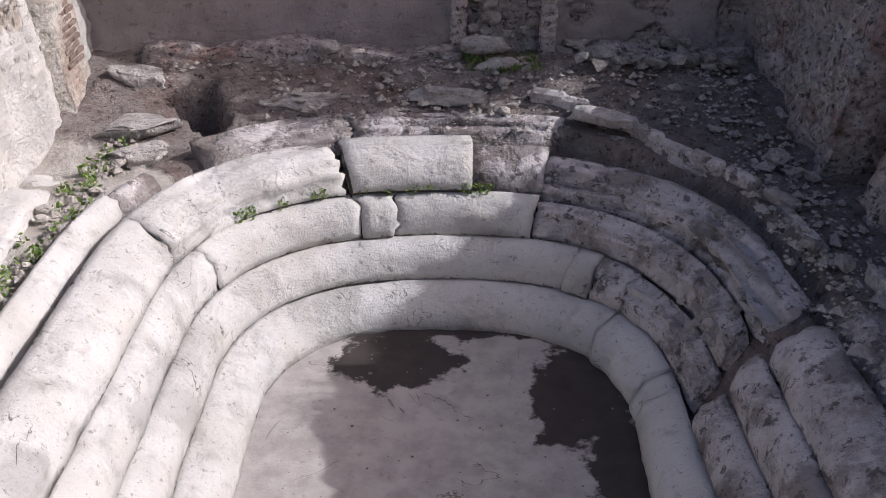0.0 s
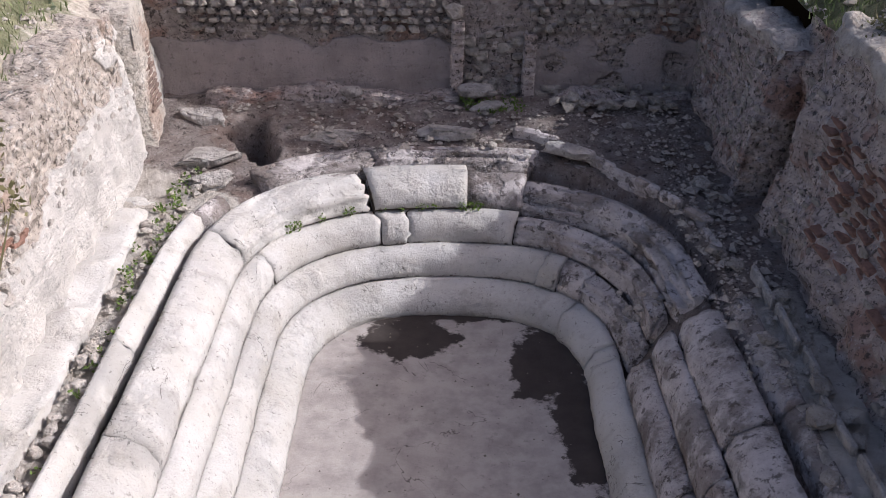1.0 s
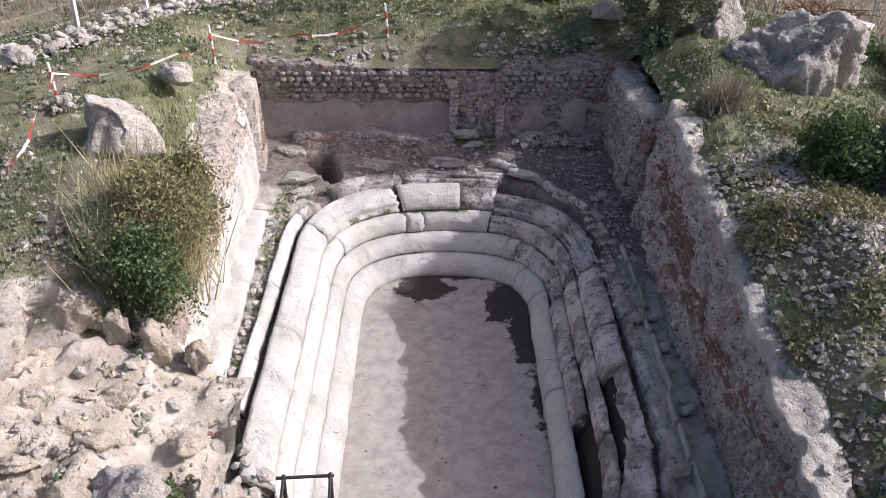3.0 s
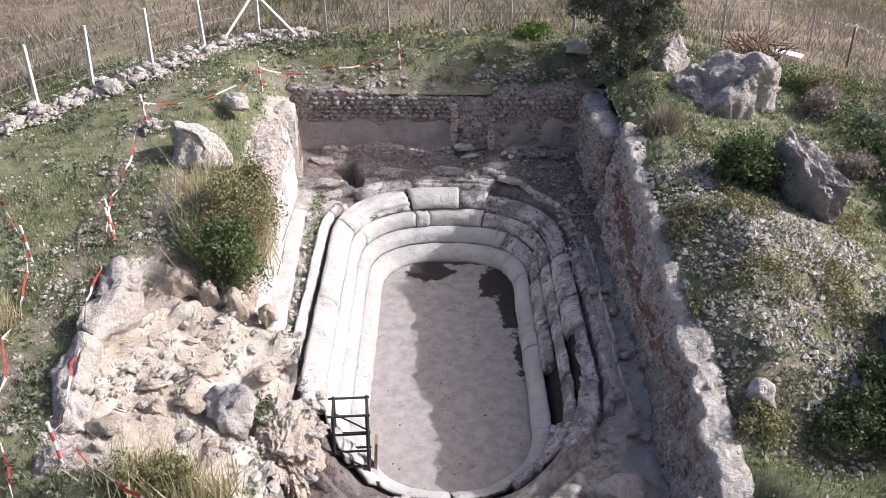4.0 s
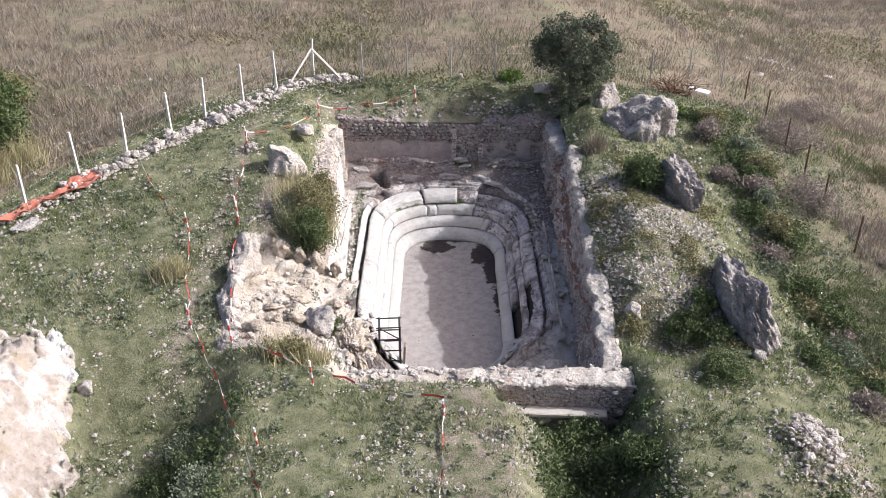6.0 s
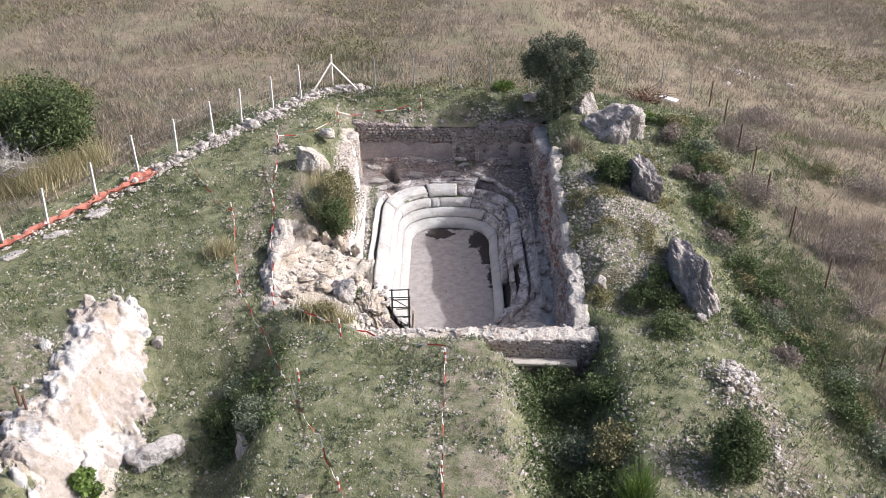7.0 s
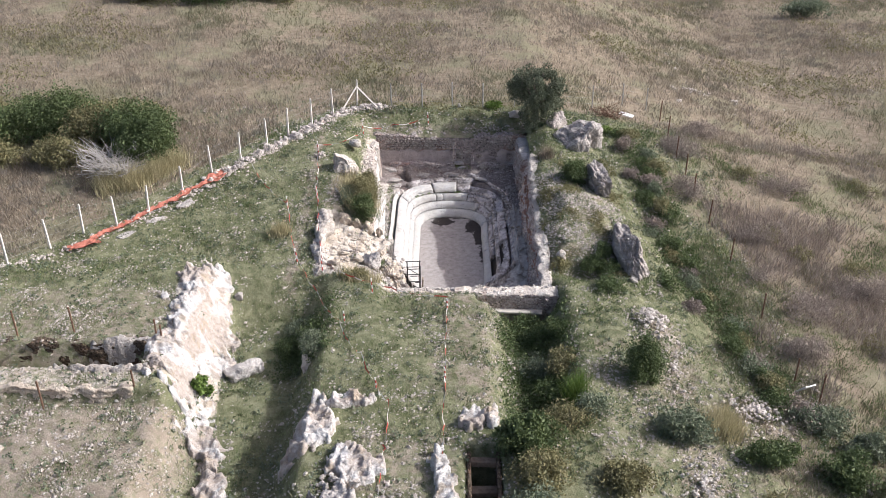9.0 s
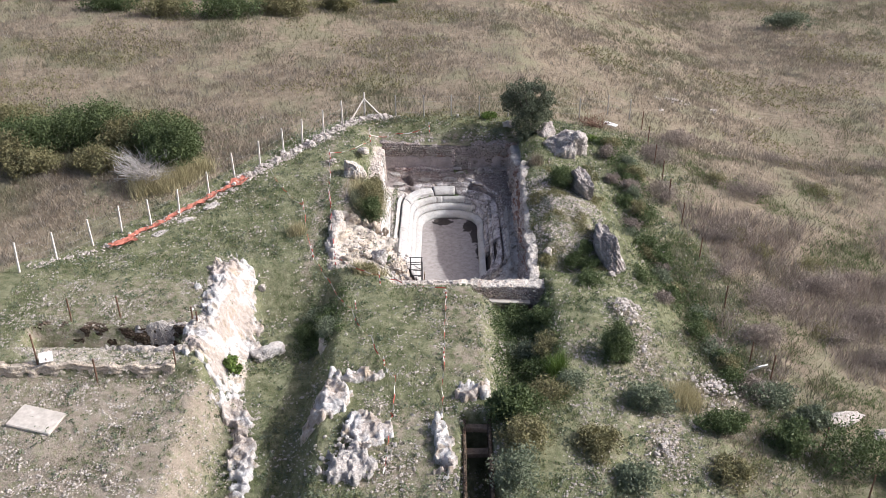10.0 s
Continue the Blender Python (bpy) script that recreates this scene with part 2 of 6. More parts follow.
def ground_material():
    n = Nodes("ground", 0.97, 0.1)
    cover = n.attr("cover").outputs["Color"]
    sep = n.t.nodes.new("ShaderNodeSeparateColor")
    n.put(sep.inputs[0], cover)
    bare, dry, pale = sep.outputs[0], sep.outputs[1], sep.outputs[2]
    mid, fine, big = n.noise(2.3, 8, 0.7), n.noise(24, 7, 0.75), n.noise(0.35, 5, 0.6)
    green = n.mix(n.ramp(mid, 0.38, 0.66), (0.11, 0.122, 0.06), (0.28, 0.28, 0.175))
    green = n.mix(n.math("MULTIPLY", n.ramp(fine, 0.56, 0.68), 0.6), green, (0.33, 0.31, 0.23))
    straw = n.mix(n.ramp(mid, 0.35, 0.68), (0.17, 0.14, 0.10), (0.32, 0.265, 0.195))
    straw = n.mix(n.math("MULTIPLY", n.ramp(big, 0.48, 0.6), 0.6), straw, (0.21, 0.21, 0.13))
    soil = n.mix(n.ramp(mid, 0.36, 0.66), (0.225, 0.188, 0.145), (0.36, 0.31, 0.25))
    soil = n.mix(n.math("MULTIPLY", n.ramp(fine, 0.52, 0.66), 0.65), soil, (0.50, 0.445, 0.385))
    chalk = n.mix(n.ramp(mid, 0.40, 0.60), (0.46, 0.40, 0.325), (0.72, 0.67, 0.60))
    chalk = n.mix(n.math("MULTIPLY", n.ramp(n.noise(1.1, 6, 0.65), 0.5, 0.6), 0.7), chalk, (0.47, 0.40, 0.32))
    chalk = n.mix(n.math("MULTIPLY", n.ramp(fine, 0.55, 0.64), 0.6), chalk, (0.27, 0.215, 0.165))
    jit = n.math("MULTIPLY", n.math("SUBTRACT", n.noise(3.4, 8, 0.7), 0.5), 1.4)
    c = n.mix(n.ramp(n.math("ADD", dry, jit), 0.35, 0.65), green, straw)
    c = n.mix(n.ramp(n.math("ADD", bare, jit), 0.4, 0.65), c, soil)
    c = n.mix(n.ramp(n.math("ADD", pale, n.math("MULTIPLY", jit, 0.7)), 0.4, 0.6), c, chalk)
    return n.done(c, n.math("ADD", mid, n.math("MULTIPLY", fine, 0.6)), 0.9, 0.08)


def leaf_material(name, a, b, c3=None, rough=0.6):
    n = Nodes(name, rough, 0.25)
    c = n.mix(n.island(), a, b)
    if c3:
        c = n.mix(n.ramp(n.noise(1.4, 3), 0.5, 0.66), c, c3)
        c = n.mix(n.math("MULTIPLY", n.ramp(n.noise(0.09, 5), 0.49, 0.58), 0.85), c, n.mix(0.75, c, (0.5, 0.64, 0.42), "MULTIPLY"))
    n.bsdf.inputs["Transmission Weight"].default_value = 0.0
    m = n.done(c)
    tr = n.node("ShaderNodeBsdfTranslucent", Color=c)
    mx = n.t.nodes.new("ShaderNodeMixShader")
    mx.inputs[0].default_value = 0.25
    out = n.t.nodes["Material Output"]
    n.t.links.new(n.bsdf.outputs[0], mx.inputs[1])
    n.t.links.new(tr.outputs[0], mx.inputs[2])
    n.t.links.new(mx.outputs[0], out.inputs[0])
    return m


def plain_material(name, a, b, scale=12, rough=0.7, metal=0.0, bump=0.3):
    n = Nodes(name, rough, 0.3)
    n.bsdf.inputs["Metallic"].default_value = metal
    f = n.noise(scale, 6, 0.65)
    return n.done(n.mix(n.ramp(f, 0.35, 0.65), a, b), f, bump, 0.01)


FLOOR = floor_material()
GROUND = ground_material()


def core_material():
    n = Nodes("terrace_core", 0.95)
    pale = n.attr("pale").outputs["Fac"]
    mid, fine, big = n.noise(5, 8, 0.72), n.noise(28, 7, 0.75), n.noise(1.4, 4)
    c = n.mix(n.ramp(mid, 0.36, 0.66), (0.21, 0.17, 0.155), (0.41, 0.362, 0.336))
    c = n.mix(n.math("MULTIPLY", n.ramp(big, 0.52, 0.64), 0.6), c, (0.24, 0.165, 0.135))
    c = n.mix(n.math("MULTIPLY", n.ramp(fine, 0.58, 0.68), 0.6), c, (0.48, 0.445, 0.41))
    c = n.flecks(c, 12, 0.57, 0.61, 0.8, (0.06, 0.05, 0.045))
    c = n.flecks(c, 16, 0.61, 0.64, 0.7, (0.58, 0.55, 0.52))
    c = n.flecks(c, 27, 0.58, 0.62, 0.7, (0.05, 0.04, 0.036))
    c = n.flecks(c, 33, 0.62, 0.65, 0.7, (0.6, 0.56, 0.53))
    w = n.mix(n.ramp(mid, 0.36, 0.66), (0.50, 0.45, 0.39), (0.72, 0.68, 0.63))
    w = n.mix(n.math("MULTIPLY", n.ramp(n.noise(9, 6, 0.7), 0.58, 0.66), 0.35), w, (0.24, 0.205, 0.165))
    c = n.mix(n.ramp(n.math("ADD", pale, n.math("MULTIPLY", n.math("SUBTRACT", mid, 0.5), 0.9)), 0.4, 0.6), c, w)
    # broken gaps between the east steps are coloured near-black
    gap_dark = n.math("ADD", n.attr("dark_patch").outputs["Fac"], n.math("MULTIPLY", n.math("SUBTRACT", n.noise(3.5, 7, 0.66), 0.5), 0.9))
    c = n.mix(n.ramp(gap_dark, 0.5, 0.58), c, (0.07, 0.058, 0.052))
    return n.done(c, n.math("ADD", mid, n.math("MULTIPLY", fine, 0.7)), 1.0, 0.10)


CORE = core_material()
GRASS = leaf_material("grass", (0.115, 0.15, 0.06), (0.285, 0.325, 0.165), (0.375, 0.36, 0.255))
STRAW = leaf_material("dry_grass", (0.19, 0.16, 0.122), (0.42, 0.36, 0.28), (0.25, 0.23, 0.198))
TUSSOCK = leaf_material("tussock", (0.28, 0.26, 0.14), (0.60, 0.54, 0.35))
OLIVE = leaf_material("olive_leaf", (0.065, 0.085, 0.05), (0.17, 0.19, 0.13))
SHRUB = leaf_material("shrub_leaf", (0.055, 0.085, 0.032), (0.15, 0.19, 0.08))
SHRUB_PALE = leaf_material("shrub_pale", (0.12, 0.155, 0.095), (0.24, 0.27, 0.185))
SHRUB_DRY = leaf_material("shrub_dry", (0.15, 0.15, 0.07), (0.28, 0.255, 0.135))
WEED = leaf_material("weed", (0.10, 0.17, 0.035), (0.19, 0.26, 0.07))
HEATH = leaf_material("heath", (0.19, 0.155, 0.13), (0.40, 0.345, 0.30))
BARK = plain_material("bark", (0.10, 0.085, 0.07), (0.2, 0.175, 0.15), 20, 0.95)
DEADWOOD = plain_material("dead_wood", (0.36, 0.34, 0.32), (0.55, 0.53, 0.5), 20, 0.95)
CONCRETE = plain_material("concrete_post", (0.55, 0.52, 0.48), (0.70, 0.67, 0.62), 9, 0.9)
RUST = plain_material("rusty_iron", (0.12, 0.07, 0.05), (0.24, 0.15, 0.10), 25, 0.85, 0.2)
WIRE = plain_material("galvanised_wire", (0.35, 0.35, 0.34), (0.48, 0.48, 0.47), 30, 0.6, 0.6)
BLACKSTEEL = plain_material("black_painted_steel", (0.025, 0.025, 0.027), (0.05, 0.048, 0.045), 30, 0.55)
RED = plain_material("red_paint", (0.46, 0.07, 0.055), (0.56, 0.12, 0.09), 14, 0.55)
WHITE = plain_material("white_paint", (0.72, 0.70, 0.68), (0.84, 0.82, 0.80), 14, 0.55)
ORANGE = plain_material("orange_mesh", (0.34, 0.11, 0.075), (0.46, 0.18, 0.125), 6, 0.7)
TIMBER = plain_material("weathered_timber", (0.20, 0.145, 0.10), (0.33, 0.26, 0.19), 8, 0.85)
SHEET = plain_material("white_sheet", (0.74, 0.73, 0.71), (0.86, 0.85, 0.83), 5, 0.6)
SLAB = plain_material("concrete_slab", (0.42, 0.38, 0.33), (0.58, 0.54, 0.48), 4, 0.9)
EARTHWALL = masonry_material("cut_earth", (0.24, 0.185, 0.135), (0.11, 0.082, 0.06), (0.15, 0.085, 0.055))


# ---- building helpers ----
def fn(x, y, z, octaves=4):
    return noise.fractal(Vector((x, y, z)), 1.0, 2.0, octaves)


def ss(t):
    t = np.clip(t, 0.0, 1.0) if isinstance(t, np.ndarray) else min(1.0, max(0.0, t))
    return t * t * (3 - 2 * t)


def fna(x, y, z, octaves=3):
    """fn over arrays of x and y."""
    z = np.broadcast_to(np.asarray(z, float), x.shape)
    return np.array([noise.fractal(p, 1.0, 2.0, octaves) for p in zip(x.ravel().tolist(), y.ravel().tolist(), z.ravel().tolist())]).reshape(x.shape)


def box(v, a, b, soft):
    return ss((v - a) / soft + 0.5) * ss((b - v) / soft + 0.5)


def bump(x, y, cx, cy, rx, ry, h):
    return h * np.exp(-(((x - cx) / rx) ** 2) - ((y - cy) / ry) ** 2)


def mesh_of(name, verts, faces, mat, smooth=True):
    me = bpy.data.meshes.new(name)
    me.from_pydata([tuple(v) for v in verts], [], [tuple(f) for f in faces])
    me.materials.append(mat)
    if smooth:
        me.polygons.foreach_set("use_smooth", [True] * len(me.polygons))
    return me


def child(name, me, parent, m=None, label=""):
    ob = new(name, me)
    ob.parent = parent
    if m is not None:
        ob.matrix_basis = m
    return tagged(ob, label) if label else ob


def part(name, bm, material, parent, label="", smooth=False):
    me = bpy.data.meshes.new(name)
    bm.to_mesh(me)
    bm.free()
    me.materials.append(material)
    if smooth:
        me.polygons.foreach_set("use_smooth", [True] * len(me.polygons))
    return child(name, me, parent, None, label)


def group_at(name, m, label, category, group=""):
    return tagged_pose(new(name), m, label, category, group)


def tagged_pose(ob, m, label, category, group=""):
    ob.matrix_basis = m
    return tagged(ob, label, category, group)


def tube(bm, pts, radii, sides=6):
    """A tapered tube along points, closed at both ends."""
    rings = []
    for k, p in enumerate(pts):
        p = Vector(p)
        ahead = (Vector(pts[min(k + 1, len(pts) - 1)]) - Vector(pts[max(k - 1, 0)])).normalized()
        side = ahead.cross(Vector((0.31, 0.17, 0.93)) if abs(ahead.z) < 0.9 else Vector((1, 0.1, 0))).normalized()
        up = side.cross(ahead)
        r = radii[k] if isinstance(radii, (list, tuple)) else radii
        rings.append([bm.verts.new(p + r * (math.cos(a) * side + math.sin(a) * up)) for a in (2 * math.pi * i / sides for i in range(sides))])
    for a, b in zip(rings, rings[1:]):
        for i in range(sides):
            bm.faces.new((a[i], a[(i + 1) % sides], b[(i + 1) % sides], b[i]))
    bm.faces.new(rings[0][::-1])
    bm.faces.new(rings[-1])
    return bm


def slab_bm(sx, sy, sz, bevel=0.01, z0=0.0):
    bm = bmesh.new()
    bmesh.ops.create_cube(bm, size=1.0, matrix=Matrix.Translation((0, 0, z0 + sz / 2)) @ Matrix.Diagonal((sx, sy, sz, 1)))
    if bevel:
        bmesh.ops.bevel(bm, geom=bm.edges[:], offset=bevel, segments=1, affect="EDGES")
    return bm


def rock_mesh(name, seed, mat, level=2, rough=0.35, block=0.0, fine=0.0, smooth=True):
    """A boulder about one unit across: a ball pressed to facets, then weathered."""
    bm = bmesh.new()
    bmesh.ops.create_icosphere(bm, subdivisions=level, radius=0.5)
    rnd = random.Random(seed)
    cuts = []
    for _ in range(9 if level < 3 else 19):
        d = Vector((rnd.gauss(0, 1), rnd.gauss(0, 1), rnd.gauss(0, 1))).normalized()
        cuts.append((d, rnd.uniform(0.27, 0.42)))
    for v in bm.verts:
        p = v.co.copy()
        if block:
            p = p.lerp(Vector([math.copysign(abs(c / 0.5) ** 0.45, c) * 0.42 for c in p]), block)
        for d, k in cuts:
            over = p.dot(d) - k
            if over > 0:
                p -= d * over * 0.93
        n = v.co.normalized()
        p += n * rough * 0.3 * fn(v.co.x * 2.2 + seed, v.co.y * 2.2, v.co.z * 2.2, 3)
        if fine:
            q = v.co * 3.2 + Vector((seed * 1.7, 0.3 * seed, 0))
            seam = abs(noise.noise(q * 0.8)) + 0.6 * abs(noise.noise(q * 2.1))
            p -= n * fine * 0.55 * max(0.0, 0.16 - seam) / 0.16
            p += n * (0.012 + 0.15 * fine) * (abs(noise.noise(q * 2.9)) + 0.6 * abs(noise.noise(q * 6.1)) - 0.4)
            p += n * fine * (0.2 * (noise.ridged_multi_fractal(q * 0.8, 0.9, 2.2, 6, 1.0, 2.0) - 0.9) + 0.42 * noise.fractal(q * 2.6, 0.5, 2.1, 6))
        v.co = p
    me = bpy.data.meshes.new(name)
    bm.to_mesh(me)
    bm.free()
    me.materials.append(mat)
    if smooth:
        me.polygons.foreach_set("use_smooth", [True] * len(me.polygons))
    return me


RUBBLE_SET = [rock_mesh("stone", 20 + k, RUBBLE, 1, 0.4, 0.5, 0, False) for k in range(8)]
PALE_SET = [rock_mesh("stone", 40 + k, PALE_RUBBLE, 1, 0.4, 0.45, 0, False) for k in range(8)]
COURSE_SET = [rock_mesh("stone", 60 + k, RUBBLE, 1, 0.25, 0.85, 0, False) for k in range(6)]


def stone_at(parent, meshes, p, size, rnd, flat=(0.7, 0.9), turn=None, name="stone"):
    s = (size * rnd.uniform(0.8, 1.3), size * rnd.uniform(0.75, 1.1), size * rnd.uniform(*flat))
    r = turn if turn is not None else (rnd.uniform(-25, 25), rnd.uniform(-25, 25), rnd.uniform(0, 360))
    return child(name, rnd.choice(meshes), parent, pose(*p, *r) @ Matrix.Diagonal((*s, 1)))


def boulder(name, p, size, seed, mat, label, category="rock", turn=(0, 0, 0), level=4, rough=0.5, fine=0.05, block=0.2, group=""):
    ob = new(name, rock_mesh(name, seed, mat, level, rough, block, fine))
    ob.matrix_basis = pose(*p, *turn) @ Matrix.Diagonal((*size, 1))
    return tagged(ob, label, category, group)


def rock_sheet(name, cx, cy, rx, ry, turn, high, seed, mat, label, rough=0.16, group="", cell=0.06, bed=0.16):
    """Bedrock breaking through the ground: a ragged patch that follows the land, with ledges and clefts."""
    a = np.linspace(-1.3, 1.3, int(2.6 * rx / cell))
    b = np.linspace(-1.3, 1.3, int(2.6 * ry / cell))
    ga, gb = (v.ravel() for v in np.meshgrid(a, b))
    c, s = math.cos(radians(turn)), math.sin(radians(turn))
    x, y = cx + ga * rx * c - gb * ry * s, cy + ga * rx * s + gb * ry * c
    m = 1 - np.hypot(ga, gb) + 0.5 * fna(x * 1.1 + seed, y * 1.1, seed, 4) + 0.34 * fna(x * 3.3, y * 3.3, seed, 4) - 0.06
    body = ss(m / 0.22)
    up = high * (0.55 + 0.6 * fna(x * 0.9, y * 0.9, seed + 5.0, 3)) + rough * (0.9 - 2.2 * abs(fna(x * 1.7, y * 1.7, seed + 9.0, 5)))
    q = up / bed + 0.35 * fna(x * 2.5, y * 2.5, seed, 3)
    up = 0.55 * up + 0.45 * bed * (np.floor(q) + ss((q - np.floor(q) - 0.55) / 0.4))
    up = up + rough * (0.45 * fna(x * 6, y * 6, seed, 5) + 0.5 * (0.35 - abs(fna(x * 4.1, y * 4.1, seed + 2.0, 5))))
    z = land_at(x, y) + body * (0.08 + np.maximum(up, -0.04)) - (1 - body) * 0.25
    k = 0.05 * body
    x2, y2 = x + k * fna(x * 3 + 7, y * 3, z * 4, 3), y + k * fna(x * 3, y * 3 + 9, z * 4, 3)
    n = len(a)
    verts = np.stack([x2, y2, z], 1)
    on = body.reshape(len(b), n) > 0.02
    faces = [(j * n + i, j * n + i + 1, (j + 1) * n + i + 1, (j + 1) * n + i) for j in range(len(b) - 1) for i in range(n - 1) if on[j:j + 2, i:i + 2].any()]
    me = mesh_of(name, verts, faces, mat)
    ob = new(name, me)
    return tagged(ob, label, "rock", group)


def soup(name, tris, mat, label="", category="", kind="stuff"):
    """One object from an array of triangles (n, 3, 3)."""
    tris = np.asarray(tris, np.float32)
    n = len(tris)
    me = bpy.data.meshes.new(name)
    me.vertices.add(3 * n)
    me.vertices.foreach_set("co", tris.reshape(-1))
    me.loops.add(3 * n)
    me.loops.foreach_set("vertex_index", np.arange(3 * n, dtype=np.int32))
    me.polygons.add(n)
    me.polygons.foreach_set("loop_start", np.arange(0, 3 * n, 3, dtype=np.int32))
    me.polygons.foreach_set("loop_total", np.full(n, 3, np.int32))
    me.update(calc_edges=True)
    me.materials.append(mat)
    ob = new(name, me)
    return tagged(ob, label, category, "", kind) if kind else ob


def blades(points, rng, height, width, lean=0.5, count=3, spread=0.05):
    """Blades of grass: one thin triangle each, count at every point."""
    p = np.repeat(np.asarray(points, float), count, axis=0)
    n = len(p)
    a, b = rng.uniform(0, 2 * np.pi, n), rng.uniform(0, 2 * np.pi, n)
    h = height * rng.uniform(0.5, 1.25, n)
    p[:, :2] += rng.normal(0, spread, (n, 2))
    side = np.stack([np.cos(a), np.sin(a), 0 * a], 1) * (width * rng.uniform(0.6, 1.3, n))[:, None]
    tip = np.stack([np.cos(b), np.sin(b), 0 * b], 1) * (h * lean * rng.uniform(0.1, 1, n))[:, None]
    tip[:, 2] = h
    base = p - np.array([0, 0, 0.02])
    return np.stack([base - side, base + side, p + tip], 1)


def leaf_cloud(rng, clumps, per, size, spread, aspect=0.45):
    """Leaves (two triangles each) strewn round clump centres, facing every way."""
    c = np.repeat(np.asarray(clumps, float), per, axis=0)
    n = len(c)
    d = rng.normal(0, 1, (n, 3))
    d /= np.linalg.norm(d, axis=1)[:, None]
    c = c + d * (spread * rng.uniform(0.2, 1, n) ** 0.5)[:, None]
    u = rng.normal(0, 1, (n, 3))
    u /= np.linalg.norm(u, axis=1)[:, None]
    w = np.cross(u, rng.normal(0, 1, (n, 3)))
    w /= np.linalg.norm(w, axis=1)[:, None]
    s = (size * rng.uniform(0.6, 1.4, n))[:, None]
    a, b, l, r = c - u * s, c + u * s, c - w * s * aspect, c + w * s * aspect
    return np.stack([np.stack([a, l, b], 1), np.stack([a, b, r], 1)], 1).reshape(-1, 3, 3)


def mesh_soup(name, tris, mat, parent, label=""):
    ob = soup(name, tris, mat, kind="")
    ob.parent = parent
    return tagged(ob, label) if label else ob


# ---- the lie of the land ----
PIT_W, PIT_E, PIT_S, PIT_N = -3.6, 3.3, -3.1, 9.1


def outside_pit(x, y):
    return np.hypot(np.maximum(np.maximum(PIT_W - x, x - PIT_E), 0), np.maximum(np.maximum(PIT_S - y, y - PIT_N), 0))


def bank(x, y):
    """How much the collapsed bank west of the basin takes the place of the meadow."""
    return box(x, -5.15, 0, 0.5) * box(y, -2.75, 1.85, 0.4)


def in_hole(x, y):
    if not (PIT_W < x < PIT_E + 0.3 and PIT_S < y < PIT_N):
        return False
    return not (x < -2.35 and y < 1.5) and not (x < 0.25 and y < -2.8)


def land_at(x, y):
    """The ground's height, for arrays."""
    most, least = np.maximum, np.minimum
    z = 2.45 + 1.25 * ss((y + 3) / 12) - 0.06 * most(0, least(-12 - y, 14))
    z = z - 0.17 * most(0, least(x - 4.5, 16)) * (1 + 0.4 * ss((y - 9) / 6))
    z = z - 0.04 * most(0, least(y - 11, 40)) * ss((x + 16) / 12)
    # platform on the west with its cut, the lower terrace, and the green ditch below them
    z = z + 0.5 * ss((-8.2 - x) / 0.8) * ss((-1.2 - y) / 2.6) * ss((y + 10.35) / 0.3)
    z = z - 1.25 * box(x, -15.2, -9.75, 0.3) * box(y, -9.12, -7.95, 0.16)
    z = z - 1.35 * box(x, -8.15, -4.7, 1.3) * box(y, -19, -3.6, 2.6)
    # mound on the east with the hollow before it, ditches and banks
    z = z + bump(x, y, 4.9, 1.2, 2.0, 2.0, 0.7) - bump(x, y, 4.8, -1.95, 1.3, 0.75, 0.75)
    z = z - 1.15 * box(x, 1.7, 3.6, 1.3) * box(y, -10.6, -3.4, 2.0)
    z = z + bump(x, y, 6.4, -6.0, 1.6, 2.2, 0.35)
    z = z - bump(x - (8.9 - 0.24 * y), y, 0, -3, 0.9, 6.5, 0.4)
    # the lawn falls to the edge of the digging
    z = z - 0.65 * box(x, -2.5, 1.3, 0.6) * ss((y + 4.4) / 1.6) * ss((-1.0 - y) / 0.5)
    z = z - 1.0 * box(x, 1.0, 3.8, 0.5) * box(y, -4.4, -2.9, 0.5)
    # the second, small digging in front
    z = z - 1.5 * box(x, 0.42, 1.3, 0.12) * box(y, -18, -12.2, 0.25)
    d = outside_pit(x, y)
    rim = np.where(x > 2.6, np.where(y < 6.3, 2.95, 3.0), np.where(x < -2.6, 2.95 - 0.115 * most(0, least(8.2 - y, 6)), 2.9)) - np.where(x < -2.6, 0.0, 0.35 * ss((3.5 - y) / 3)) - np.where(x > 2.6, 0.75 * ss((0.2 - y) / 1.6), 0.0)
    z = np.where(d < 3, least(z, rim + 0.62 * d), z)
    k = bank(x, y)
    low = 1.55 + most(0.0, -2.45 - x) * 0.36 + 0.25 * ss((-1.2 - y) / 1.6)
    some = k > 0
    if some.any():
        low[some] += 0.30 * fna(x[some] * 1.5, y[some] * 1.5, 3.1, 6) + 0.09 * fna(x[some] * 5.0, y[some] * 5.0, 6.1, 4)
    return z * (1 - k) + least(z, low) * k


def land(x, y):
    return float(land_at(np.array([float(x)]), np.array([float(y)]))[0])


def rough_land(x, y):
    near = np.where((abs(x) < 30) & (y > -25) & (y < 40), 1.0, 0.4)
    z = land_at(x, y) + near * (0.07 * fna(x * 0.7, y * 0.7, 0.5, 3) + 0.024 * fna(x * 4.1, y * 4.1, 7.7, 3)) * np.where(outside_pit(x, y) > 0.12, 1, 0.2)
    return z + 0.6 * fna(x * 0.03, y * 0.03, 2.0, 2) * ss((np.hypot(x, y) - 25) / 60)


